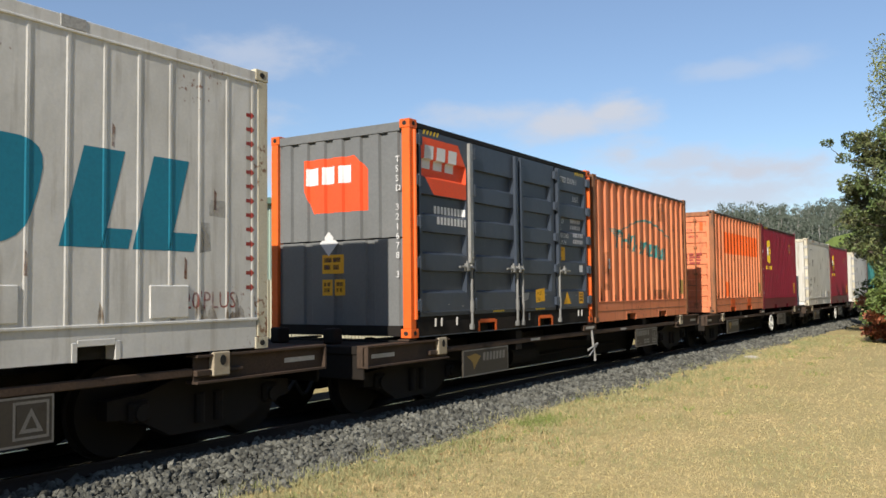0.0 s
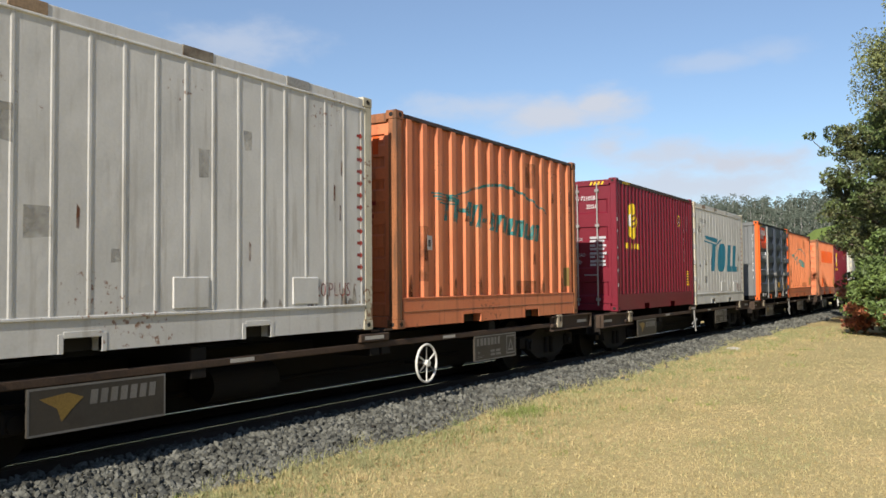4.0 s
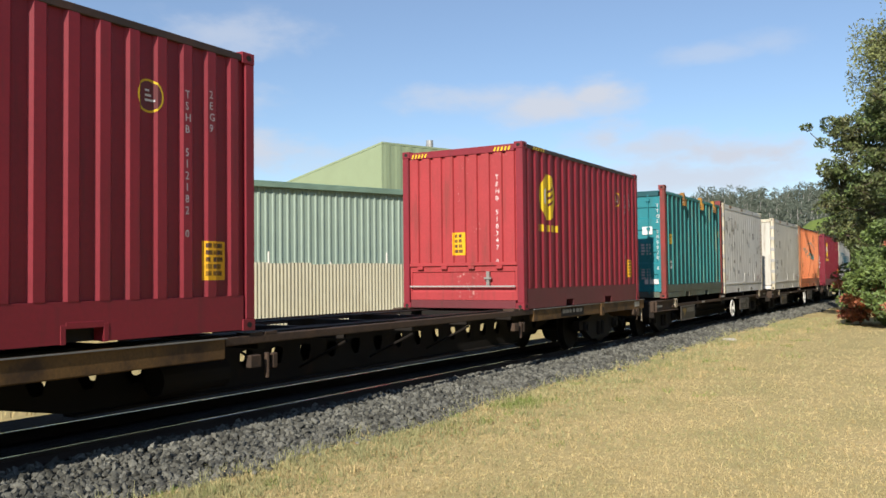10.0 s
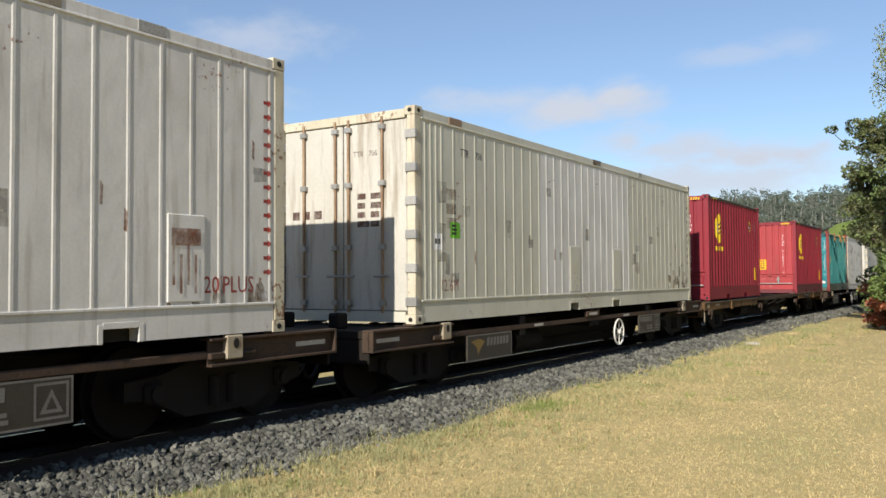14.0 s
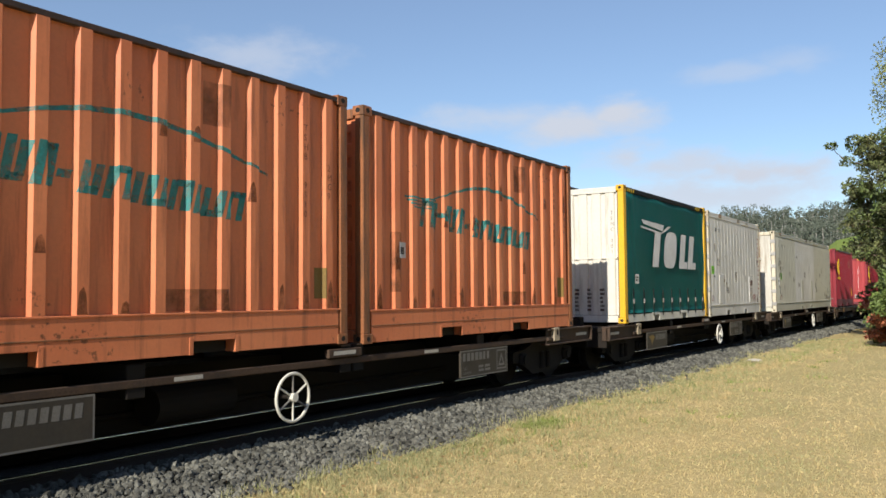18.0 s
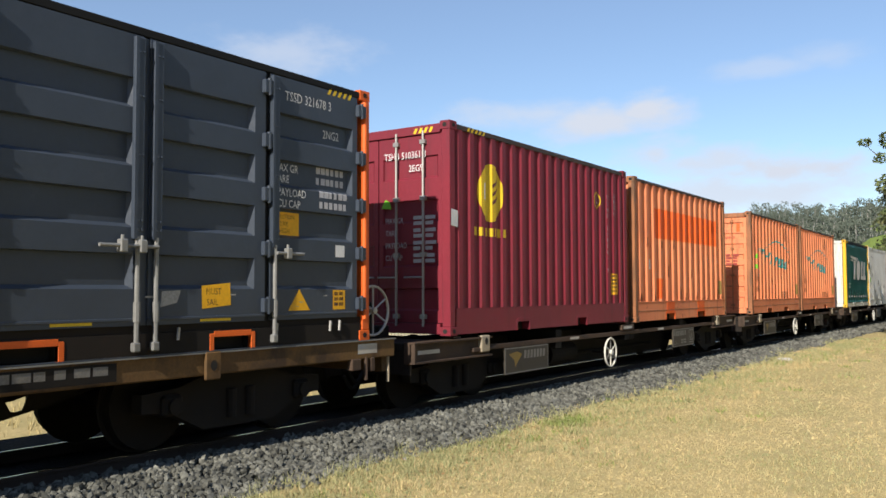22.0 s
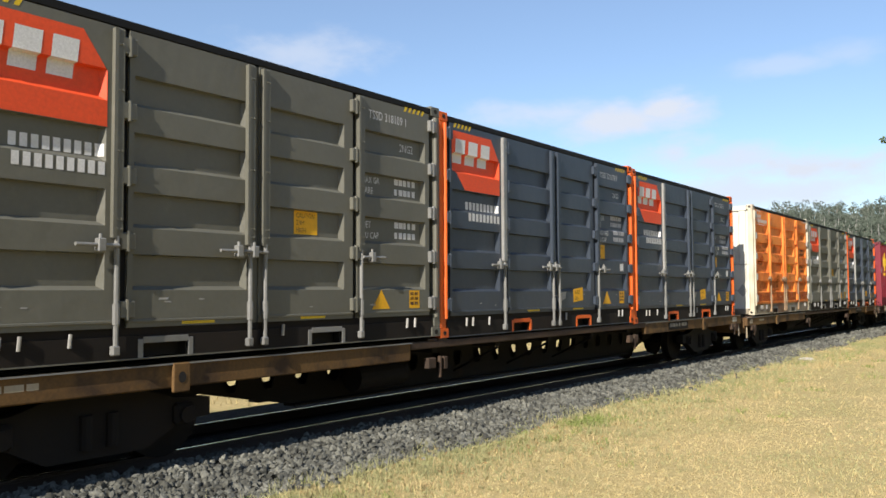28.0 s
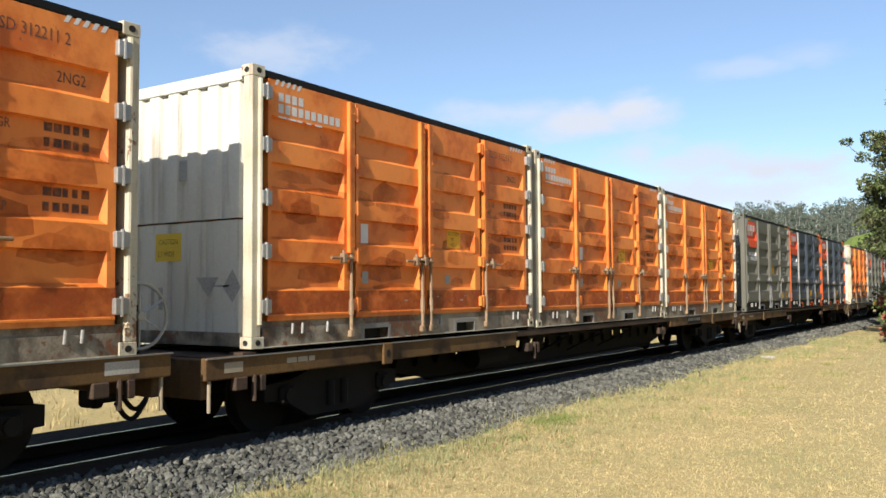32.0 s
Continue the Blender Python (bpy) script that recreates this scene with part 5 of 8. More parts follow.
def curtain_box(label, group="containers on the train"):
    """A 20-foot curtain-sided container: vinyl curtain with straps, yellow posts, white end."""
    c = thing("curtain_side_container", label, "shipping container", group)
    base_frame(c, HL, "yellow", "rubber", "clean_white", sill_h=0.17, top_h=0.10, cast="yellow", post_w=0.16, head="clean_white")
    bm = bmesh.new()
    nx, nz = 90, 24
    rows = []
    rnd = random.Random(3)
    ph = [rnd.uniform(0, 6.3) for _ in range(6)]
    for j in range(nz + 1):
        z = 0.20 + (HT - 0.34) * j / nz
        row = []
        for i in range(nx + 1):
            a = -HL + 0.165 + (2 * HL - 0.33) * i / nx
            edge = max(0, 1 - (a + HL - 0.16) / 0.9) + max(0, 1 - (HL - 0.16 - a) / 0.7)
            low = max(0, 1 - (z - 0.2) / 0.55)
            d = 0.010 * math.sin(a * 3.1 + ph[0] + z) + 0.012 * low * math.sin(a * 9 + ph[1]) + 0.012 * edge * math.sin(a * 22 + z * 4 + ph[2])
            row.append(bm.verts.new((HW - 0.02 + d, a, z)))
        rows.append(row)
    for j in range(nz):
        for i in range(nx):
            bm.faces.new((rows[j][i], rows[j][i + 1], rows[j + 1][i + 1], rows[j + 1][i]))
    bmesh.ops.solidify(bm, geom=bm.faces[:], thickness=0.006)
    part("curtain", bm, "curtain", c, "teal vinyl side curtain", smooth=True)
    part("load_liner", box(HW - 0.12, HW - 0.09, -HL + 0.16, HL - 0.16, 0.17, HT - 0.13), "dark_steel", c)
    part("far_wall", wall(ribs(HL - 0.13, 0.3, 0.036), HW - 0.008, 0.17, HT - 0.13, FAR), "curtain", c)
    toll_mark(c, None, HW + 0.012, "decal_white", -2.0, 1.2, 0.99)
    for i in range(9):
        a = -2.55 + i * 0.64
        s = part("strap", box(HW + 0.0, HW + 0.008, a - 0.022, a + 0.022, 0.12, 0.72), "rubber", c)
        part("buckle", box(HW + 0.006, HW + 0.026, a - 0.035, a + 0.035, 0.40, 0.50, bev=0.006), "galv", s)
    decal(c, rect(bmesh.new(), -2.45, 0.82, 0.22, 0.20), HW + 0.010, "decal_white")
    decal(c, bars(bmesh.new(), -2.42, 0.97, 0.16, 0.12, 2, 2, 1), HW + 0.010, "decal_black", lift=0.008)
    decal(c, stripes(bmesh.new(), -2.8, HT - 0.125, 0.45, 0.08, 4), HW - 0.006, "decal_yellow")
    decal(c, stripes(bmesh.new(), 2.1, HT - 0.125, 0.45, 0.08, 4), HW - 0.006, "decal_yellow")
    for turn in (REAR, FRONT):
        pe = ribs(HW - 0.16, 0.30, 0.03, 0.6, 0.06)
        part("end_wall", wall(pe, HL - 0.02, 1.36, HT - 0.15, turn), "clean_white", c)
        part("end_wall", wall(pe, HL - 0.02, 0.17, 1.335, turn), "clean_white", c)
        part("cross_rail", moved(box(HL - 0.10, HL - 0.012, -HW + 0.16, HW - 0.16, 1.335, 1.36), turn), "clean_white", c)
    decal(c, write_down(bmesh.new(), "TSMC 001", 0.92, 2.25, 0.11), HL - 0.02, "decal_dark", None, REAR)
    for i in range(3):
        decal(c, bars(bmesh.new(), 0.10 + i * 0.28, 0.72, 0.12, 0.5, 6, 1, i), HL - 0.02, "decal_dark", None, REAR)
    decal(c, rect(bmesh.new(), -1.0, 0.32, 0.22, 0.26), HL - 0.02, "decal_amber", None, REAR)
    return c


def teal_box(label, group="containers on the train"):
    """A 20-foot teal open-top container with thin pale ribs, red posts and yellow roof clamps."""
    c = thing("open_top_container", label, "shipping container", group)
    base_frame(c, HL, "red_frame", "teal_light", "teal_sill", sill_h=0.16, top_h=0.07, cast="red_frame", post_w=0.15, roof="teal", head="teal", drop=0.12)
    part("sill_strip", box(HW - 0.09, HW - 0.004, -HL + 0.15, HL - 0.15, 0.16, 0.34, bev=0.006), "teal_sill", c)
    X = HW - 0.035
    for turn in (NEAR, FAR):
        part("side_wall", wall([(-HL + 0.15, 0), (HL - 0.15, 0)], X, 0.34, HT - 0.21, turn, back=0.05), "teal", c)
    for i in range(15):
        a = -HL + 0.33 + i * (2 * HL - 0.66) / 14
        part("rib", box(X - 0.001, X + 0.032, a - 0.028, a + 0.028, 0.345, HT - 0.222, bev=0.012), "teal_light", c)
    for i, a in enumerate((-1.3, 0.55, 2.0)):
        bm = bx(bmesh.new(), X + 0.02, X + 0.075, a - 0.07, a + 0.07, HT - 0.42, HT - 0.22, bev=0.012)
        bx(bm, X + 0.03, X + 0.09, a - 0.10, a + 0.10, HT - 0.29, HT - 0.24, bev=0.01)
        bx(bm, X - 0.05, X + 0.06, a - 0.05, a + 0.05, HT - 0.22, HT - 0.07, bev=0.012)
        ob = part("roof_clamp", bm, "clamp", c, "worn ochre roof clamp")
        part("clamp_bolt", tube(bmesh.new(), (X + 0.05, a - 0.10, HT - 0.33), (X + 0.05, a + 0.10, HT - 0.33), 0.022), "rod_rust", ob)
        for e in (-0.055, 0.055):
            part("clamp_leg", box(X + 0.075, X + 0.095, a + e - 0.018, a + e + 0.018, HT - 0.44, HT - 0.245, bev=0.004), "clamp", ob)
    part("roof_cover", box(-HW + 0.16, HW - 0.13, -HL + 0.35, HL - 0.2, HT - 0.154, HT - 0.10, bev=0.015), "teal", c)
    for a, q in ((-0.8, 0.45), (1.2, 0.35)):
        part("roof_hatch", box(HW - 0.55, HW - 0.20, a, a + q, HT - 0.0995, HT - 0.045, bev=0.012), "rod_rust", c)
    rnd = random.Random(17)
    bm, bn = bmesh.new(), bmesh.new()
    for i in range(26):
        q, top, h = rnd.uniform(-2.8, 2.8), rnd.uniform(1.0, HT - 0.25), rnd.uniform(0.3, 1.4)
        w = rnd.uniform(0.012, 0.05)
        flat_shape(bm if i % 3 else bn, [(q, top - h), (q + w * 0.4, max(top - h - 0.1, 0.36)), (q + w, top - h * 0.8), (q + w * 0.9, top), (q + w * 0.1, top)])
    for v in list(bm.verts) + list(bn.verts):
        v.co.z = max(v.co.z, 0.35)
    decal(c, bm, X, "thin_rust", None, lift=0.004, name="rust_run", label="rust runs down the side")
    decal(c, bn, X, "thin_moss", None, lift=0.006, name="rust_run", label="yellow-green runs down the side")
    bm = bmesh.new()
    for r, w in enumerate(("NO", "BOX", "LIFT")):
        write(bm, w, -0.42, 2.28 - r * 0.12, 0.115, 0.8)
        write(bm, w, 1.12, 2.16 - r * 0.12, 0.115, 0.8)
    decal(c, bm, X, "decal_white", None, lift=0.006)
    decal(c, rect(bmesh.new(), -2.60, 1.38, 0.30, 0.26), X, "decal_amber", None, lift=0.006)
    decal(c, write(bmesh.new(), "MUST", -2.57, 1.53, 0.085, 0.9), X, "decal_dark", None, lift=0.010)
    decal(c, write(bmesh.new(), "SAIL", -2.57, 1.42, 0.085, 0.9), X, "decal_dark", None, lift=0.010)
    decal(c, rect(bmesh.new(), -2.56, 0.75, 0.2, 0.2), X, "decal_white", None, lift=0.006)
    decal(c, bars(bmesh.new(), -2.53, 0.90, 0.14, 0.12, 1, 3, 1), X, "decal_black", None, lift=0.010)
    decal(c, write_down(bmesh.new(), "TTQS 200028 6", 2.42, 2.35, 0.12), X, "decal_lilac", None, lift=0.006)
    decal(c, rect(bmesh.new(), 2.62, 1.70, 0.14, 0.2), X, "decal_amber", None, lift=0.006)
    part("end_wall", wall(ribs(HW - 0.13, 0.27, 0.04, 0.36, 0.1), HL - 0.02, 0.16, HT - 0.15, FRONT), "teal", c)
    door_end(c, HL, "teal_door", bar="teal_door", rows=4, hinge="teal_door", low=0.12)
    XD = HL - 0.035
    decal(c, write_down(bmesh.new(), "TTQS 200028 6", 0.98, 2.30, 0.125), XD, "decal_white", None, REAR, lift=0.02)
    decal(c, rect(bmesh.new(), 0.62, 1.62, 0.26, 0.20), XD, "decal_white", None, REAR)
    decal(c, oval(bmesh.new(), -0.72, 1.60, 0.08, 0.12, 18), XD, "decal_white", None, REAR)
    for i in range(2):
        decal(c, bars(bmesh.new(), 0.16, 1.38 - i * 0.62, 0.30, 0.26, 2, 2, i), XD, "decal_lilac", None, REAR)
        decal(c, bars(bmesh.new(), 0.58, 1.38 - i * 0.62, 0.28, 0.30, 4, 2, i + 3), XD, "decal_lilac", None, REAR)
    decal(c, rect(bmesh.new(), 0.66, 0.36, 0.36, 0.12), XD, "decal_white", None, REAR)
    return c


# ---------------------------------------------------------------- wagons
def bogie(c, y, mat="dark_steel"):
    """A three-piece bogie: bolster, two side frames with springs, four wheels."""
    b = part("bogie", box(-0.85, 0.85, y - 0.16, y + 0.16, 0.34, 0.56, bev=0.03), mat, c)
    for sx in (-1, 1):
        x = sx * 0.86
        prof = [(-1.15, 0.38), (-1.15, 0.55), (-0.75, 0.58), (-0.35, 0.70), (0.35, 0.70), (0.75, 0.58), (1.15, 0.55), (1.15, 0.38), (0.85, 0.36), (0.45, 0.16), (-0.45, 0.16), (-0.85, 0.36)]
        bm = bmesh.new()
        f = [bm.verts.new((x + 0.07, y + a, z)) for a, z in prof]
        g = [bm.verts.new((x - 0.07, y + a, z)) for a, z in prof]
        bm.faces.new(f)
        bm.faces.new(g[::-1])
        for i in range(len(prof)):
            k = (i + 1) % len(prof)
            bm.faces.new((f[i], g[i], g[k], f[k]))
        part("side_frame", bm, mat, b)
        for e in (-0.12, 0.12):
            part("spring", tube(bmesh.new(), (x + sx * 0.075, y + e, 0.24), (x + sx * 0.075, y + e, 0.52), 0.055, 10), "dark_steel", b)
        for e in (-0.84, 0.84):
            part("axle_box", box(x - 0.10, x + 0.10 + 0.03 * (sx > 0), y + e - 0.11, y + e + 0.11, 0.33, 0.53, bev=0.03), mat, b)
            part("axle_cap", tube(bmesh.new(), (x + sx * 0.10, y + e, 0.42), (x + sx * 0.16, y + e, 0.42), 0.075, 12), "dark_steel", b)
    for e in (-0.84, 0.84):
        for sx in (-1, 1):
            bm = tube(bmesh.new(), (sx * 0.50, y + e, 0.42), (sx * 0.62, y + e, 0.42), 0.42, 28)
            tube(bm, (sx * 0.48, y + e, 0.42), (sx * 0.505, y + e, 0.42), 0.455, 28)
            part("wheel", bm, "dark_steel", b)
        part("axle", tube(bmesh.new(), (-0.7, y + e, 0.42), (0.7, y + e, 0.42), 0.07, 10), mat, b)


def coupler(c, y, s):
    bm = bx(bmesh.new(), -0.09, 0.09, min(y, y + s * 0.36), max(y, y + s * 0.36), 0.46, 0.62, bev=0.02)
    bx(bm, -0.15, 0.13, min(y + s * 0.30, y + s * 0.42), max(y + s * 0.30, y + s * 0.42), 0.42, 0.66, bev=0.03)
    part("coupler", bm, "dark_steel", c)
    pts = [(0.42, y + s * (0.05 + 0.34 * t), 0.50 - 0.17 * math.sin(math.pi * t)) for t in [i / 9 for i in range(10)]]
    bm = pipe(bmesh.new(), pts, 0.024, 6)
    part("brake_hose", bm, "rubber", c)


def lock_bracket(c, y, x=1.19, z=0.86):
    bm = bx(bmesh.new(), x - 0.03, x + 0.04, y - 0.11, y + 0.11, z - 0.16, z + 0.07, bev=0.012)
    ob = part("lock_bracket", bm, "bracket", c, "worn cream twist-lock bracket")
    bm = oval(bmesh.new(), y + 0.01, z - 0.01, 0.038, 0.052, 12)
    for v in bm.verts:
        v.co.x = x + 0.044
    part("socket", bm, "hole", ob)
    part("lock_handle", box(x - 0.06, x + 0.025, y - 0.30, y - 0.12, z - 0.15, z - 0.09, bev=0.008), "rust_steel", ob)
    part("lock_arm", box(x - 0.05, x + 0.02, y + 0.13, y + 0.30, z - 0.13, z - 0.09, bev=0.008), "rust_steel", ob)


def sign_board(c, y0, y1, kind):
    b = part("sign_board", box(1.15, 1.18, y0, y1, 0.33, 0.71, bev=0.004), "board", c, "weathered dark brown wagon sign board")
    bm = bmesh.new()
    for a, z, w, h in ((y0, 0.33, y1 - y0, 0.018), (y0, 0.692, y1 - y0, 0.018), (y0, 0.348, 0.018, 0.344), (y1 - 0.018, 0.348, 0.018, 0.344)):
        rect(bm, a, z, w, h)
    part("border", drape(bm, 1.18), "mark_grey", b)
    if kind == "number":
        part("marking", drape(bars(bmesh.new(), y0 + 0.06, 0.67, 0.80, 0.17, 1, 7, 3), 1.18), "mark_grey", b)
        bm = write(bmesh.new(), "TARE", y0 + 0.06, 0.44, 0.05)
        write(bm, "CAPACITY", y0 + 0.06, 0.375, 0.05)
        part("marking", drape(bars(bm, y0 + 0.50, 0.48, 0.36, 0.11, 2, 2, 5), 1.18), "mark_grey", b)
        bm = bmesh.new()
        q, r = y1 - 0.34, 0.38
        for a, z, w, h in ((q, r, 0.30, 0.022), (q, r + 0.27, 0.30, 0.022), (q, r + 0.022, 0.022, 0.248), (q + 0.278, r + 0.022, 0.022, 0.248)):
            rect(bm, a, z, w, h)
        flat_shape(bm, [(q + 0.05, r + 0.05), (q + 0.25, r + 0.05), (q + 0.15, r + 0.24)])
        part("marking", drape(bm, 1.18), "mark_grey", b)
        part("marking", drape(flat_shape(bmesh.new(), [(q + 0.10, r + 0.08), (q + 0.20, r + 0.08), (q + 0.15, r + 0.18)]), 1.18, lift=0.008), "board", b)
    else:
        bm = flat_shape(bmesh.new(), [(y0 + 0.10, 0.62), (y0 + 0.36, 0.65), (y0 + 0.50, 0.60), (y0 + 0.40, 0.52), (y0 + 0.30, 0.42), (y0 + 0.26, 0.53)])
        part("marking", drape(bm, 1.18), "mark_dull", b)
        bm = bmesh.new()
        for i in range(7):
            rect(bm, y0 + 0.56 + i * 0.10, 0.53, 0.07, 0.12, 0.015)
        part("marking", drape(bm, 1.18), "mark_grey", b)


def brake_wheel(c, x, y, z, r=0.25):
    w = part("brake_wheel", ring_bar(bmesh.new(), (x, y, z), (1, 0, 0), r, 0.017, 32, 6), "wheel_white", c, "white six-spoked hand brake wheel")
    for i in range(6):
        u = math.radians(30 + i * 60)
        part("spoke", tube(bmesh.new(), (x, y + 0.03 * math.cos(u), z + 0.03 * math.sin(u)), (x, y + (r - 0.01) * math.cos(u), z + (r - 0.01) * math.sin(u)), 0.011, 6), "mark_grey" if i % 2 else "wheel_white", w)
    part("hub", tube(bmesh.new(), (x - 0.03, y, z), (x + 0.04, y, z), 0.045, 12), "wheel_white", w)
    part("wheel_shaft", tube(bmesh.new(), (x - 0.35, y, z), (x - 0.02, y, z), 0.022), "dark_steel", w)


def flat_wagon(label, wheel=True, half=7.05, wheel_at=0.95):
    """A container flat for two 20-foot boxes: thin side sills, channel-sided end platforms, sign boards."""
    c = thing("flat_wagon", label, "rail wagon", "wagons of the train")
    bm = bmesh.new()
    belly = [(-half + 0.1, 0.80), (-half + 0.1, 0.46), (-4.5, 0.46), (-4.1, 0.175), (4.1, 0.175), (4.5, 0.46), (half - 0.1, 0.46), (half - 0.1, 0.80)]
    a, b = [[bm.verts.new((x, y, z)) for y, z in belly] for x in (-0.26, 0.26)]
    bm.faces.new(a)
    bm.faces.new(b[::-1])
    for i in range(8):
        bm.faces.new((a[i], a[(i + 1) % 8], b[(i + 1) % 8], b[i]))
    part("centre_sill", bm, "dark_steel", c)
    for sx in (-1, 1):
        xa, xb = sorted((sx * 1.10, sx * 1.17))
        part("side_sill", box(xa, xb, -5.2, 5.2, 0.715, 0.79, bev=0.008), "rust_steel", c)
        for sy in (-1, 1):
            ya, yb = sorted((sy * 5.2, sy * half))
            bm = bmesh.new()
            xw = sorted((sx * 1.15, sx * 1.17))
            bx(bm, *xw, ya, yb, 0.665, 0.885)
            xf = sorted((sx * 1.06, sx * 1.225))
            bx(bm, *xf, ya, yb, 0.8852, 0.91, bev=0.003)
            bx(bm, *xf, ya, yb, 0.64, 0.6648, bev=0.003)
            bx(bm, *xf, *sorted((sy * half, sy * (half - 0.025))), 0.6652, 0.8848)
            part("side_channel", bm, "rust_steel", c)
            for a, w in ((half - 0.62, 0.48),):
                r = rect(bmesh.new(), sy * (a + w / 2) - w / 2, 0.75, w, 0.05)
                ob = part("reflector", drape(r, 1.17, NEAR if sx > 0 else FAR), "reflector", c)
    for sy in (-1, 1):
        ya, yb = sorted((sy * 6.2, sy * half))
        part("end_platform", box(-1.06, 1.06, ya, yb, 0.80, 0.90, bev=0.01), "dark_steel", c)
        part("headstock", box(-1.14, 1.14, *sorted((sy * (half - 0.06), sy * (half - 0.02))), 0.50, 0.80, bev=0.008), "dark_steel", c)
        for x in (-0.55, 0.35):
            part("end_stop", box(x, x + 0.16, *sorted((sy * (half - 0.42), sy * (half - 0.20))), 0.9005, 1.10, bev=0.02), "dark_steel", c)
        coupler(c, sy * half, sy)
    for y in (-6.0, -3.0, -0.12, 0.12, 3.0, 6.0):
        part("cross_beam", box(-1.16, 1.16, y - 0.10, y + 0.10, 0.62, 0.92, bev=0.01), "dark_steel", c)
    for y in (-6.05, -0.15, 0.15, 6.05):
        for sx in (-1, 1):
            part("lock_seat", box(*sorted((sx * 1.02, sx * 1.19)), y - 0.09, y + 0.09, 0.9204, 0.94), "rust_steel", c)
    for y in (-5.38, 5.5):
        lock_bracket(c, y)
    bm = bx(bmesh.new(), 1.14, 1.21, -0.48, 0.12, 0.80, 0.90, bev=0.01)
    part("mid_bracket", bm, "rust_steel", c)
    part("reflector", drape(rect(bmesh.new(), -0.40, 0.83, 0.40, 0.045), 1.21), "reflector", c)
    part("reflector", drape(rect(bmesh.new(), 2.0 - 0.5, 0.735, 0.34, 0.04), 1.17), "reflector", c)
    part("reflector", drape(rect(bmesh.new(), -2.6, 0.735, 0.34, 0.04), 1.17), "reflector", c)
    sign_board(c, -4.77, -3.42, "mark")
    sign_board(c, 2.40, 3.78, "number")
    for y in (-5.6, 5.6):
        bogie(c, y)
    part("air_tank", tube(bmesh.new(), (0.55, -2.4, 0.45), (0.55, -1.4, 0.45), 0.19, 18), "dark_steel", c, smooth=False)
    part("brake_rigging", tube(bmesh.new(), (0.3, -3.4, 0.36), (0.3, 3.4, 0.36), 0.03), "dark_steel", c)
    if wheel:
        brake_wheel(c, 1.24, wheel_at, 0.44)
    else:
        bm = tube(bmesh.new(), (1.2, 0.05, 0.22), (1.2, -0.10, 0.80), 0.022)
        tube(bm, (1.2, -0.28, 0.44), (1.2, 0.18, 0.54), 0.018)
        tube(bm, (1.2, -0.22, 0.34), (1.2, 0.12, 0.50), 0.014)
        part("brake_lever", bm, "patch_grey", c, "pale crossed brake lever")
    return c


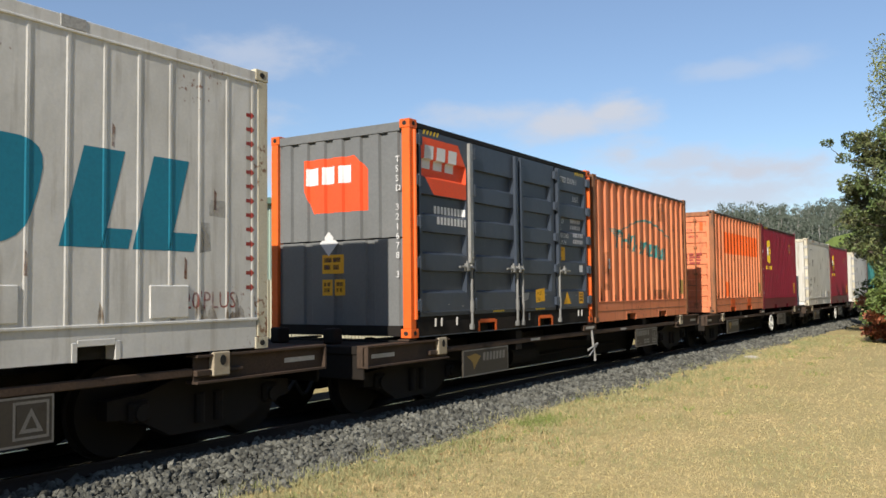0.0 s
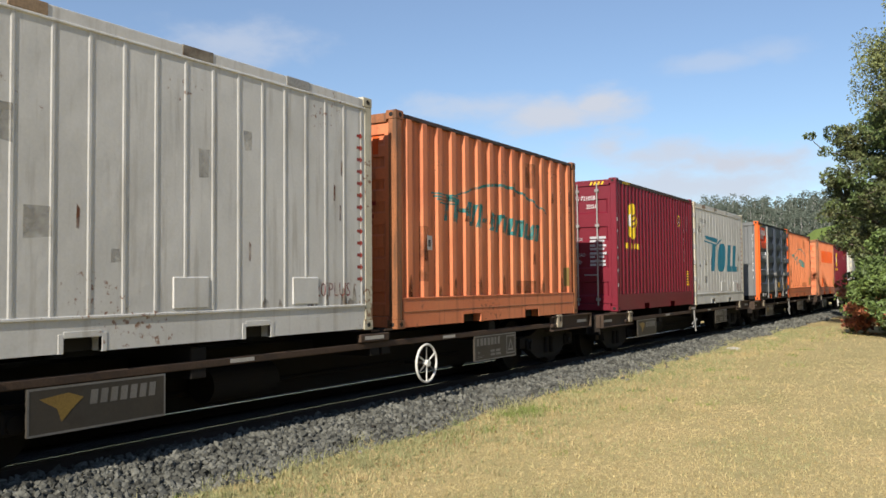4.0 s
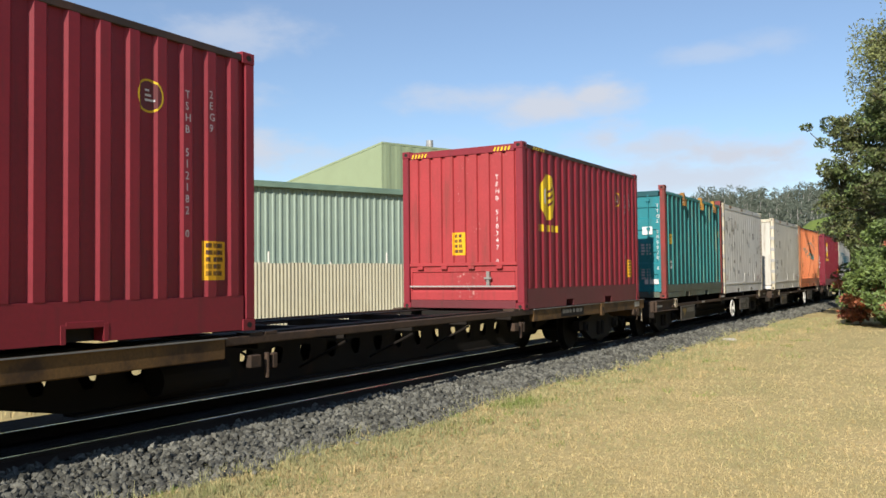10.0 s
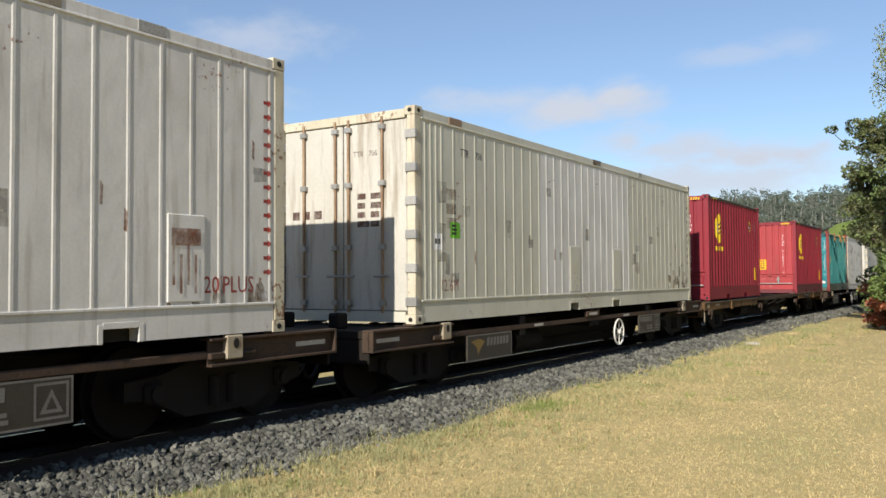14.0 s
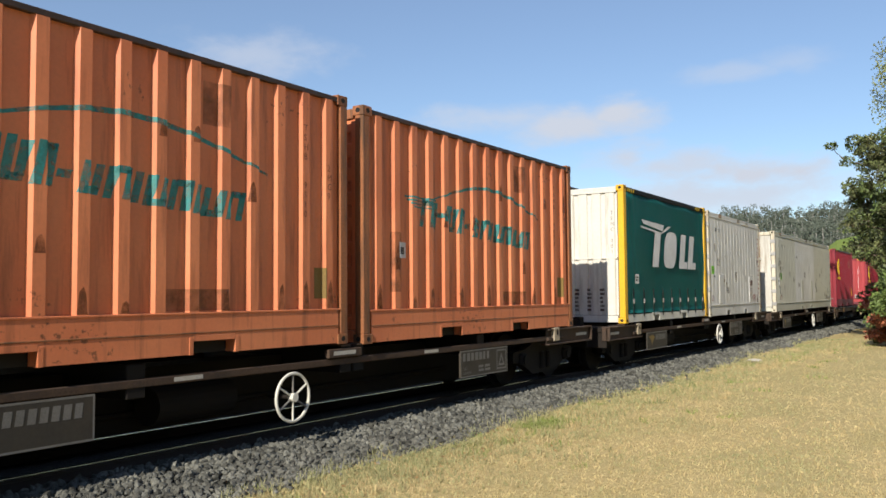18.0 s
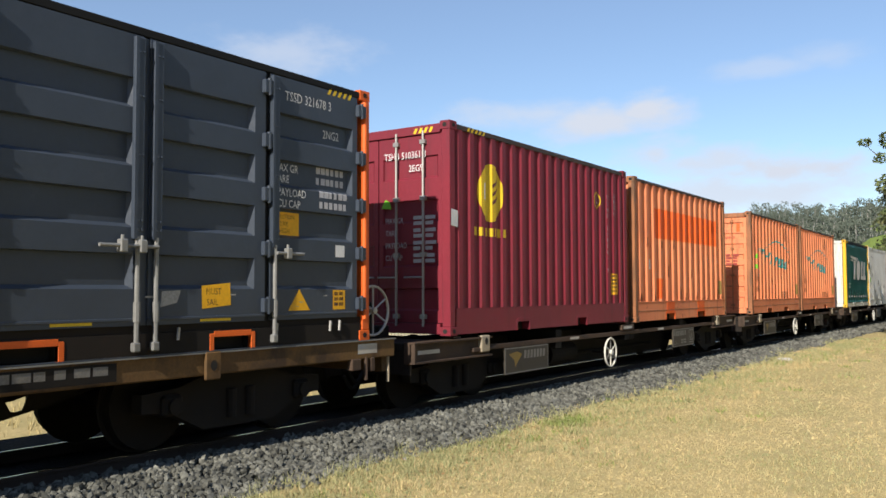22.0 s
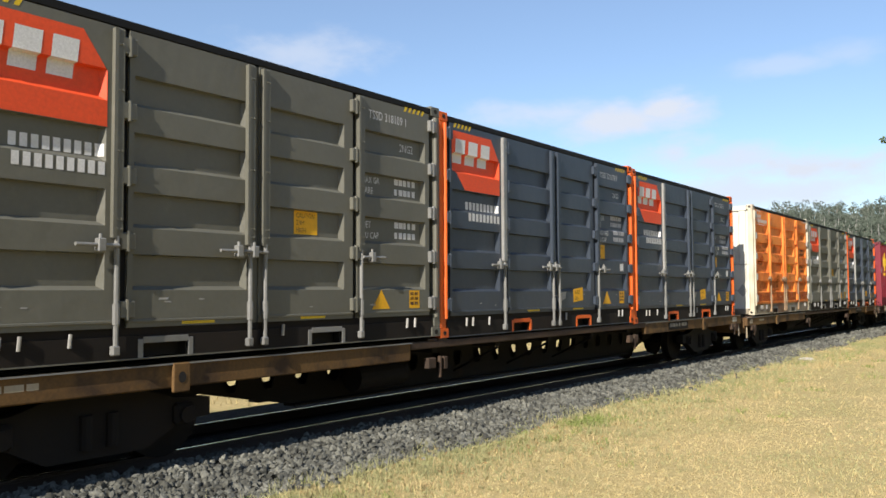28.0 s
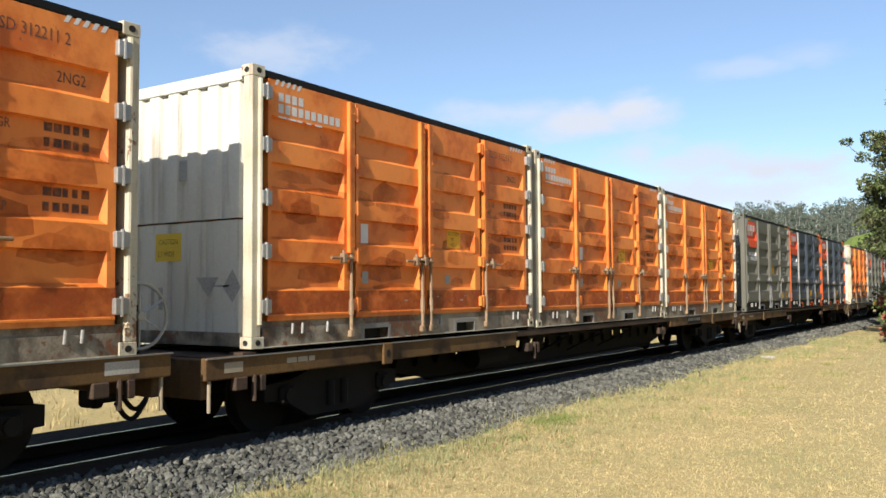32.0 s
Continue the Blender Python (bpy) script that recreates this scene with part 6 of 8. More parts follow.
def long_wagon(label, half=9.68, wheel=True):
    """An older container flat for three boxes: deep ochre sills over a pierced fish-belly frame."""
    c = thing("long_flat_wagon", label, "rail wagon", "wagons of the train")
    for sx in (-1, 1):
        xa, xb = sorted((sx * 1.12, sx * 1.20))
        part("side_sill", box(xa, xb, -3.6, 3.6, 0.825, 0.915, bev=0.01), "rust_steel", c)
        for sy in (-1, 1):
            part("side_sill", box(xa, xb, *sorted((sy * 3.601, sy * half)), 0.70, 0.915, bev=0.012), "ochre", c)
            # pale grey strip paints the sunlit top edge of the sill flange
            part("sill_edge", box(*sorted((sx * 1.2, sx * 1.225)), *sorted((sy * 3.601, sy * half)), 0.902, 0.914), "rod_grey", c, "sill flange edge painted pale as sunlit")
        xw = sx * 0.30
        bm = bmesh.new()
        y = -5.83

        def belly(q):
            return 0.25 if abs(q) < 4.7 else 0.25 + (abs(q) - 4.7) * 0.19
        while y < 5.82:
            e = y + 0.53
            c0, z0 = y + 0.265, 0.56
            hexa = [(c0 + p, z0 + q) for p, q in ((0.105, 0.01), (0.10, 0.09), (0.0, 0.105), (-0.095, 0.085), (-0.105, 0.0), (-0.05, -0.10), (0.0, -0.11), (0.06, -0.10))]
            rim = [(e, z0), (e, 0.80), (c0, 0.80), (y, 0.80), (y, z0), (y, belly(y)), (c0, belly(c0)), (e, belly(e))]
            hv = [bm.verts.new((xw, p, q)) for p, q in hexa]
            rv = [bm.verts.new((xw, p, q)) for p, q in rim]
            for k in range(8):
                bm.faces.new((rv[k], rv[(k + 1) % 8], hv[(k + 1) % 8], hv[k]))
            y += 0.53
        bmesh.ops.remove_doubles(bm, verts=bm.verts[:], dist=0.001)
        bmesh.ops.solidify(bm, geom=bm.faces[:], thickness=0.016)
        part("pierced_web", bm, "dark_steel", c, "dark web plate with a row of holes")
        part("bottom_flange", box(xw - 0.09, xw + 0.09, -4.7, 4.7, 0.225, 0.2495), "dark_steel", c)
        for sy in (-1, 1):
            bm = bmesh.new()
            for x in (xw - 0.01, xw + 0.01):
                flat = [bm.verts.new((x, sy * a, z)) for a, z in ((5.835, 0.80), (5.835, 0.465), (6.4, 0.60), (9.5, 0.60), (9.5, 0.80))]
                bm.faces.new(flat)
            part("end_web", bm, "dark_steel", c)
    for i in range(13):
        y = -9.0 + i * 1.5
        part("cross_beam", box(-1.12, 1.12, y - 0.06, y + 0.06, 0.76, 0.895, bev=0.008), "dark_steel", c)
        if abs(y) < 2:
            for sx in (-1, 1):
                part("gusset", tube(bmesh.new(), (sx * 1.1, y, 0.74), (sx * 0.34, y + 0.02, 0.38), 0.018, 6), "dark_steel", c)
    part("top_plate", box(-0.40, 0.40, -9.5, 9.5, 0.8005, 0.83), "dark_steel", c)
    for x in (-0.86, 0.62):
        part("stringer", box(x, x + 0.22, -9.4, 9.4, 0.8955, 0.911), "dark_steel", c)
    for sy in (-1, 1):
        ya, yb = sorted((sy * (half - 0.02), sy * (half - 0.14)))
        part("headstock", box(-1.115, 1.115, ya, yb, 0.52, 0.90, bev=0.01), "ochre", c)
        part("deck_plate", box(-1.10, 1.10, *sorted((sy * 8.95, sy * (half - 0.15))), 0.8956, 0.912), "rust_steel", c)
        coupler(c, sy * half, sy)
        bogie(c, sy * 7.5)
        for x in (1.16,):
            part("hand_rail", tube(bmesh.new(), (x, sy * (half - 0.08), 0.40), (x, sy * (half - 0.08), 0.72), 0.018), "bracket", c)
    for y in (-9.12, -3.16, -2.94, 2.94, 3.16, 9.12):
        for sx in (-1, 1):
            part("lock_seat", box(*sorted((sx * 1.0, sx * 1.2)), y - 0.09, y + 0.09, 0.9155, 0.94), "rust_steel", c)
    for y in (-6.9, 6.9):
        bm = bx(bmesh.new(), 1.2, 1.235, y - 0.09, y + 0.09, 0.66, 0.915, bev=0.01)
        ob = part("jack_pad", bm, "ochre", c)
        h = oval(bmesh.new(), y, 0.79, 0.04, 0.05, 12)
        for v in h.verts:
            v.co.x = 1.239
        part("socket", h, "hole", ob)
    for y in (-9.1, -3.05, 3.05, 9.1):
        bm = bx(bmesh.new(), 1.14, 1.22, y - 0.22, y - 0.06, 0.58, 0.71, bev=0.01)
        tube(bm, (1.19, y + 0.05, 0.46), (1.19, y + 0.05, 0.72), 0.025)
        bx(bm, 1.15, 1.21, y + 0.12, y + 0.20, 0.55, 0.71, bev=0.01)
        part("lock_gear", bm, "rust_steel", c)
    part("plate", box(1.2, 1.208, 4.8, 5.9, 0.73, 0.88), "dark_steel", c)
    part("marking", drape(bars(bmesh.new(), 4.85, 0.86, 1.0, 0.11, 1, 6, 2), 1.208), "mark_grey", c)
    part("marking", drape(bars(bmesh.new(), -8.6, 0.85, 0.5, 0.08, 1, 3, 2), 1.2), "bracket", c)
    part("reflector", drape(rect(bmesh.new(), 9.0, 0.76, 0.34, 0.11), 1.2), "reflector", c)
    part("reflector", drape(rect(bmesh.new(), -9.45, 0.76, 0.24, 0.10), 1.2), "bracket", c)
    part("air_tank", tube(bmesh.new(), (0.62, -4.0, 0.5), (0.62, -3.1, 0.5), 0.16, 16), "dark_steel", c)
    if wheel:
        hub = (1.06, half - 0.24, 1.24)
        part("wheel_post", box(0.92, 1.02, hub[1] - 0.05, hub[1] + 0.05, 0.9125, 1.34, bev=0.01), "dark_steel", c)
        w = part("brake_wheel", ring_bar(bmesh.new(), hub, (1, 0, 0), 0.29, 0.016, 28, 6), "galv", c, "grey spoked hand brake wheel")
        for i in range(6):
            u = math.radians(30 + i * 60)
            part("spoke", tube(bmesh.new(), (hub[0], hub[1] + 0.03 * math.cos(u), hub[2] + 0.03 * math.sin(u)), (hub[0], hub[1] + 0.28 * math.cos(u), hub[2] + 0.28 * math.sin(u)), 0.011, 6), "galv", w)
        part("hub", tube(bmesh.new(), (1.021, hub[1], hub[2]), (hub[0] + 0.04, hub[1], hub[2]), 0.04, 10), "galv", w)
    return c


# ---------------------------------------------------------------- the train's run
XC = -7.394


def track(s):
    """Centre of the track at s metres along it: x, y, z and heading (clockwise, radians)."""
    k, ease, d = 0.191e-3, 128.5, max(s + 97.2, 0.0)
    if d < ease:
        x, h = k * d ** 3 / (6 * ease), k * d * d / (2 * ease)
    else:
        x, h = k * ease * ease / 6 + k * (ease / 2 * (d - ease) + (d - ease) ** 2 / 2), k * (d - ease / 2)
    return XC - 0.2275 + x, s, -0.0044 * s, h


def run_at(t, step=2.0):
    """How far the train has gone by t: a smooth curve through RUN."""
    n = len(RUN)
    A, r = np.eye(n), np.zeros(n)
    for i in range(1, n - 1):
        A[i, i - 1:i + 2] = (1, 4, 1)
        r[i] = 6 * (RUN[i - 1] - 2 * RUN[i] + RUN[i + 1]) / step ** 2
    m = np.linalg.solve(A, r)
    i = min(int(t / step), n - 2)
    x = t - i * step
    return float(RUN[i] + x * ((RUN[i + 1] - RUN[i]) / step - step * (2 * m[i] + m[i + 1]) / 6) + m[i] / 2 * x ** 2 + (m[i + 1] - m[i]) / (6 * step) * x ** 3)


TRAIN = []      # (thing, place along the train, height)


def put(ob, at, z=0.94):
    TRAIN.append((ob, at, z))
    return ob


def again(ob, label):
    return tagged(copy_thing(ob, Matrix()), label)


FW = "shade-dark container flat wagon with sign boards"
flat_a = put(flat_wagon(FW + " and white brake wheel", True), -14.4, 0)
flat_b = put(flat_wagon(FW + " and crossed brake lever", False), 0.36, 0)
for at in (30.1, 45.0, 59.9, 74.8, 89.7, -29.35, -78.9):
    put(copy_thing(flat_a, Matrix()), at, 0)
flat_c = put(flat_wagon(FW + " and white brake wheel", True, wheel_at=-1.1), -93.9, 0)
put(copy_thing(flat_c, Matrix()), -108.85, 0)
put(copy_thing(flat_b, Matrix()), 15.22, 0)
put(flat_wagon(FW + " under a long white container", True, wheel_at=1.05), -64.12, 0)
long_a = put(long_wagon("ochre-silled three-slot flat wagon with a pierced fish-belly frame"), -47.0, 0)
for at in (-125.95, -145.85, -165.2, -184.95):
    put(copy_thing(long_a, Matrix()), at, 0)

white_a = put(reefer("patched dirty white insulated container with red arrows", serial="TSRR    632", seed=3, plus="20'PLUS", squares=30), -26.24)
white_b = put(reefer("grey-patched white insulated container with bright door end", serial="TSRR    604", seed=5, plus="20'PLUS"), -17.67)
toll_white = put(reefer("white insulated container with a blue slanted block mark", serial="TSRR    592", seed=8, plus="20'PLUS", toll=True), 3.47)
plus_white = put(reefer("white insulated container with rust-streaked hatch and green sticker", serial="TSRR    601", seed=11, plus="20'PLUS", green=True, vents=(-2.0, 1.5)), -75.72)
put(reefer("long yellowed white insulated container with green sticker", hl=6.13, paint="cream_white", serial="TTR     706", seed=14, plus="12.6M", green=True, vents=(-1.24, 0.84), close=4, pitch=0.30, bright=(-2.2, 1.9)), -64.12)
crimson = put(red_box("clean crimson ribbed container with a round yellow mark", "crimson", "crimson", pitch=0.245, serial="721058", code="2EG1"), -2.79)
# rear end coloured lighter than the sides to stand for the sun on it
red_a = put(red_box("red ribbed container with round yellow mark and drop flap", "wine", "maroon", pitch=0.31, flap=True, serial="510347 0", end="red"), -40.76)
put(red_box("deep red ribbed container with round mark on an ochre wagon", "deep_red", "deep_red", pitch=0.31, flap=True, serial="512182 0"), -53.23)
red_f = put(red_box("dull red ribbed container with double doors and round yellow mark", "plum", "plum", pitch=0.29, serial="510361 3", code="2EG9"), -112.08)
salmon_a = put(orange_box("faded orange container with broad ribs and teal swoosh", serial="9454"), -11.08)
put(again(salmon_a, "faded orange broad-ribbed container on a shade-dark flat wagon"), 18.32)
put(again(salmon_a, "rust-stained faded orange container with teal swoosh"), -90.73)
put(orange_box("faded orange container with eight-panel doors and green stickers", serial="9510", stickers=True), -97.08)
patched = put(orange_box("orange container with a bright repainted band on its side", patch=True, logo=False, serial="9345"), -105.62)
put(again(patched, "orange ribbed container with a bright repainted band"), 26.98)
put(curtain_box("teal curtain-sided container with yellow posts and white end"), -82.04)
teal_a = put(teal_box("teal open-top container with red posts and yellow roof clamps"), -32.56)
slate_a = put(side_door_box("blue-grey side-door container with orange posts and orange panel", "slate", "slate", "grey_end", post="bright_orange", pocket="bright_orange", serial="TSSD 321678 3", seed=2, weights=True), 12.12)
for at in (-119.8, -139.78, -145.84):
    put(again(slate_a, "blue-grey side-door container with orange posts beside a grey one"), at)
grey_a = put(side_door_box("olive-grey side-door container with orange panel", "olive_grey", "olive_grey", "olive_grey", serial="TSSD 318109 1", seed=4), -125.87)
put(again(grey_a, "scuffed olive-grey side-door container on an ochre wagon"), -151.9)
door_a = put(side_door_box("weathered orange side-door container with white posts and end", "door_orange", "frame_white", "clean_white", mark=False, serial="TSSD 312211 2", stripe="decal_white", text="ink_brown", seed=6), -132.0)
for at in (-159.02, -165.13, -171.3, -178.68):
    put(again(door_a, "weathered orange side-door container with white frame"), at)
# the head of the train, far along the line
put(again(crimson, "crimson ribbed container far along the train"), 33.12)
put(again(white_b, "white insulated container with bright door end"), 41.85)
put(again(crimson, "crimson ribbed container behind a white one"), 48.05)
put(again(white_b, "white insulated container near the head of the train"), 56.85)
put(again(teal_a, "teal open-top container near the head of the train"), 63.05)
put(again(white_b, "white insulated container at the head of the train"), 71.8)
put(again(patched, "orange ribbed container at the head of the train"), 78.0)
put(again(crimson, "crimson ribbed container at the head of the train"), 86.7)
put(again(white_b, "white container at the front of the train"), 92.9)
put(again(door_a, "weathered orange side-door container further down the train"), -184.8)
put(again(door_a, "weathered orange side-door container at the end of the wagon"), -190.9)


# ---------------------------------------------------------------- ground and track
def ground_z(x, y):
    """Height of the lawn: it follows the line's slight fall and rolls a little."""
    return -0.225 - 0.0044 * np.clip(y, -60, 300) + 0.02 * np.sin(x * 0.7 + 1) * np.sin(y * 0.45) - 0.05 * np.exp(-((x - XC) / 1.8) ** 2)


def make_ground():
    def axis(a, b, fine, reach):
        near = np.arange(a, b, fine)
        far = np.geomspace(fine * 2, reach, 26)
        return np.unique(np.round(np.concatenate([a - far, near, b + far]), 3))
    xs, ys = axis(-32, 12, 0.4, 3000), axis(-6, 70, 0.5, 3600)
    gx, gy = np.meshgrid(xs, ys)
    gz = ground_z(gx, gy)
    v = np.stack([gx, gy, gz], -1).reshape(-1, 3).tolist()
    n = len(xs)
    f = [(j * n + i, j * n + i + 1, (j + 1) * n + i + 1, (j + 1) * n + i) for j in range(len(ys) - 1) for i in range(n - 1)]
    tagged(raw("ground", v, f, "soil"), "dry straw-coloured mown lawn", "ground", kind="structure")


make_ground()


def along(name, section, material, parent=None, s0=-240.0, s1=420.0, step=6.0, close=True):
    """A shape swept along the track: section is (offset to the camera's side, height)."""
    ss = np.arange(s0, s1 + 0.1, step)
    v, f, n = [], [], len(section)
    for s in ss:
        x, y, z, h = track(float(s))
        for o, q in section:
            v.append((x + o * math.cos(h), y - o * math.sin(h), z + q))
    for i in range(len(ss) - 1):
        for k in range(n if close else n - 1):
            m = (k + 1) % n
            f.append((i * n + k, i * n + m, (i + 1) * n + m, (i + 1) * n + k))
    return raw(name, v, f, material, parent)


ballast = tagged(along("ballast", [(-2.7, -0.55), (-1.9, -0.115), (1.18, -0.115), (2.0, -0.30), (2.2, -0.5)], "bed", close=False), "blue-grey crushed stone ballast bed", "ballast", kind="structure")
railway = tagged(new("railway_track"), "narrow-gauge track with polished rail heads on sleepers", "railway track")
for o in (-0.568, 0.568):
    along("rail", [(o - 0.06, -0.14), (o + 0.06, -0.14), (o + 0.06, -0.125), (o + 0.01, -0.11), (o + 0.01, -0.035), (o + 0.034, -0.028), (o + 0.034, -0.004), (o - 0.034, -0.004), (o - 0.034, -0.028), (o - 0.01, -0.035), (o - 0.01, -0.11), (o - 0.06, -0.125)], "rail", railway)
    along("rail_head", [(o - 0.020, -0.0035), (o + 0.020, -0.0035), (o + 0.015, 0.0), (o - 0.015, 0.0)], "rail_top", railway)
slab = None
for i in range(190):
    s = -12 + i * 0.66
    x, y, z, h = track(s)
    if slab is None:
        ob = part("sleeper", box(-1.05, 1.05, -0.11, 0.11, -0.25, -0.142, bev=0.012), "sleeper", railway)
        slab = ob.data
    else:
        ob = new("sleeper", slab)
        ob.parent = railway
    ob.location, ob.rotation_euler = (x, y, z), (0, 0, -h)


def stone_shapes(n=7):
    """Broken stone: jittered, flattened icosahedra."""
    rnd = np.random.RandomState(5)
    bm = bmesh.new()
    bmesh.ops.create_icosphere(bm, subdivisions=1, radius=1.0)
    base = np.array([v.co[:] for v in bm.verts])
    faces = np.array([[v.index for v in f.verts] for f in bm.faces])
    bm.free()
    out = []
    for _ in range(n):
        p = base * rnd.uniform(0.62, 1.18, (len(base), 1))
        q = np.round(p / 0.55) * 0.55 * 0.45 + p * 0.55
        out.append(q * rnd.uniform(0.65, 1.15, (1, 3)))
    return out, faces


def spin(rnd, n):
    """Random turns as matrices."""
    q = rnd.normal(size=(n, 4))
    q /= np.linalg.norm(q, axis=1)[:, None]
    w, x, y, z = q.T
    return np.stack([1 - 2 * (y * y + z * z), 2 * (x * y - z * w), 2 * (x * z + y * w), 2 * (x * y + z * w), 1 - 2 * (x * x + z * z), 2 * (y * z - x * w), 2 * (x * z - y * w), 2 * (y * z + x * w), 1 - 2 * (x * x + y * y)], -1).reshape(n, 3, 3)


def shoulder_z(o, edge):
    """Height of the ballast's near shoulder at an offset from the track's centre."""
    return np.where(o < 1.15, -0.10, -0.10 - (o - 1.15) / (edge - 1.15) * 0.16)


def shoulder_edge(y):
    return 1.95 + 0.10 * np.sin(y * 0.9) + 0.07 * np.sin(y * 2.3 + 1) - 0.25 * np.clip((y - 10) / 25, 0, 1)


def scatter_stones():
    shapes, faces = stone_shapes()
    rnd = np.random.RandomState(11)
    V, F, base = [], [], 0
    for (y0, y1, size, count) in ((2.6, 8.0, 0.035, 6600), (8.0, 16.0, 0.039, 7400), (16.0, 30.0, 0.048, 7500), (30.0, 60.0, 0.070, 5500)):
        y = rnd.uniform(y0, y1, count)
        edge = shoulder_edge(y)
        o = 0.72 + (edge + 0.06 - 0.72) * rnd.uniform(0, 1, count) ** 0.85
        stray = rnd.uniform(size=count) < 0.03
        o = np.where(stray, o + rnd.uniform(0, 0.35, count), o)
        r = size * rnd.uniform(0.65, 1.45, count)
        z = np.maximum(shoulder_z(o, edge), -0.25) - 0.0044 * y + rnd.uniform(-0.025, 0.03, count)
        x = XC + np.array([track(float(q))[0] - XC for q in y]) + o
        R = spin(rnd, count)
        kind = rnd.randint(0, len(shapes), count)
        for k, sh in enumerate(shapes):
            idx = np.where(kind == k)[0]
            p = np.einsum("nij,vj->nvi", R[idx], sh) * r[idx][:, None, None] + np.stack([x[idx], y[idx], z[idx]], -1)[:, None, :]
            V.append(p.reshape(-1, 3))
            F.append((faces[None] + (np.arange(len(idx)) * len(sh))[:, None, None] + base).reshape(-1, 3))
            base += len(idx) * len(sh)
    ob = raw("loose_stone", np.concatenate(V).tolist(), np.concatenate(F).tolist(), "stone", ballast)
    tagged(ob, "heaped broken stone", kind="stuff")
    # single stones along the nearest toe of the bed
    meshes = []
    for sh in shapes:
        me = bpy.data.meshes.new("stone")
        me.from_pydata(sh.tolist(), [], faces.tolist())
        me.materials.append(M["stone"])
        meshes.append(me)
    for i in range(280):
        y = 3.0 + 7.5 * rnd.uniform() ** 1.3
        e = float(shoulder_edge(np.array(y)))
        o = e + rnd.uniform(-0.42, 0.14)
        st = new("stone", meshes[i % len(meshes)])
        st.parent = ballast
        st.location = (XC + o, y, float(max(shoulder_z(np.array(o), e), -0.24)) + 0.012 - 0.0044 * y)
        st.rotation_euler = tuple(rnd.uniform(0, 6.28, 3))
        k = 0.037 * rnd.uniform(0.7, 1.3)
        st.scale = (k, k, k)


scatter_stones()


def blades(name, pts, height, width, material, label, lean=0.5, per=3, seed=1):
    """Grass: each tuft is a few thin, leaning, two-piece blades."""
    rnd = np.random.RandomState(seed)
    n = len(pts) * per
    p = np.repeat(pts, per, axis=0) + np.concatenate([rnd.normal(0, 0.012, (n, 2)), np.zeros((n, 1))], 1)
    h = np.repeat(height, per) * rnd.uniform(0.5, 1.25, n)
    w = np.repeat(width, per) * rnd.uniform(0.7, 1.3, n)
    u = rnd.uniform(0, math.tau, n)
    side = np.stack([np.cos(u), np.sin(u), 0 * u], -1) * w[:, None]
    v = rnd.uniform(0, math.tau, n)
    tip = np.stack([np.cos(v), np.sin(v), 0 * v], -1) * (h * rnd.uniform(0.1, 1, n) * lean * 2)[:, None]
    up = np.array([0, 0, 1.0]) * h[:, None]
    a, b = p - side, p + side
    c = p + side * 0.7 + tip * 0.35 + up * 0.6
    d = p - side * 0.7 + tip * 0.35 + up * 0.6
    e = p + tip + up
    V = np.stack([a, b, c, d, e], 1).reshape(-1, 3)
    k = np.arange(n) * 5
    F = [(i, i + 1, i + 2, i + 3) for i in k] + [(i + 3, i + 2, i + 4) for i in k]
    return tagged(raw(name, V.tolist(), F, material), label, "grass", kind="stuff")


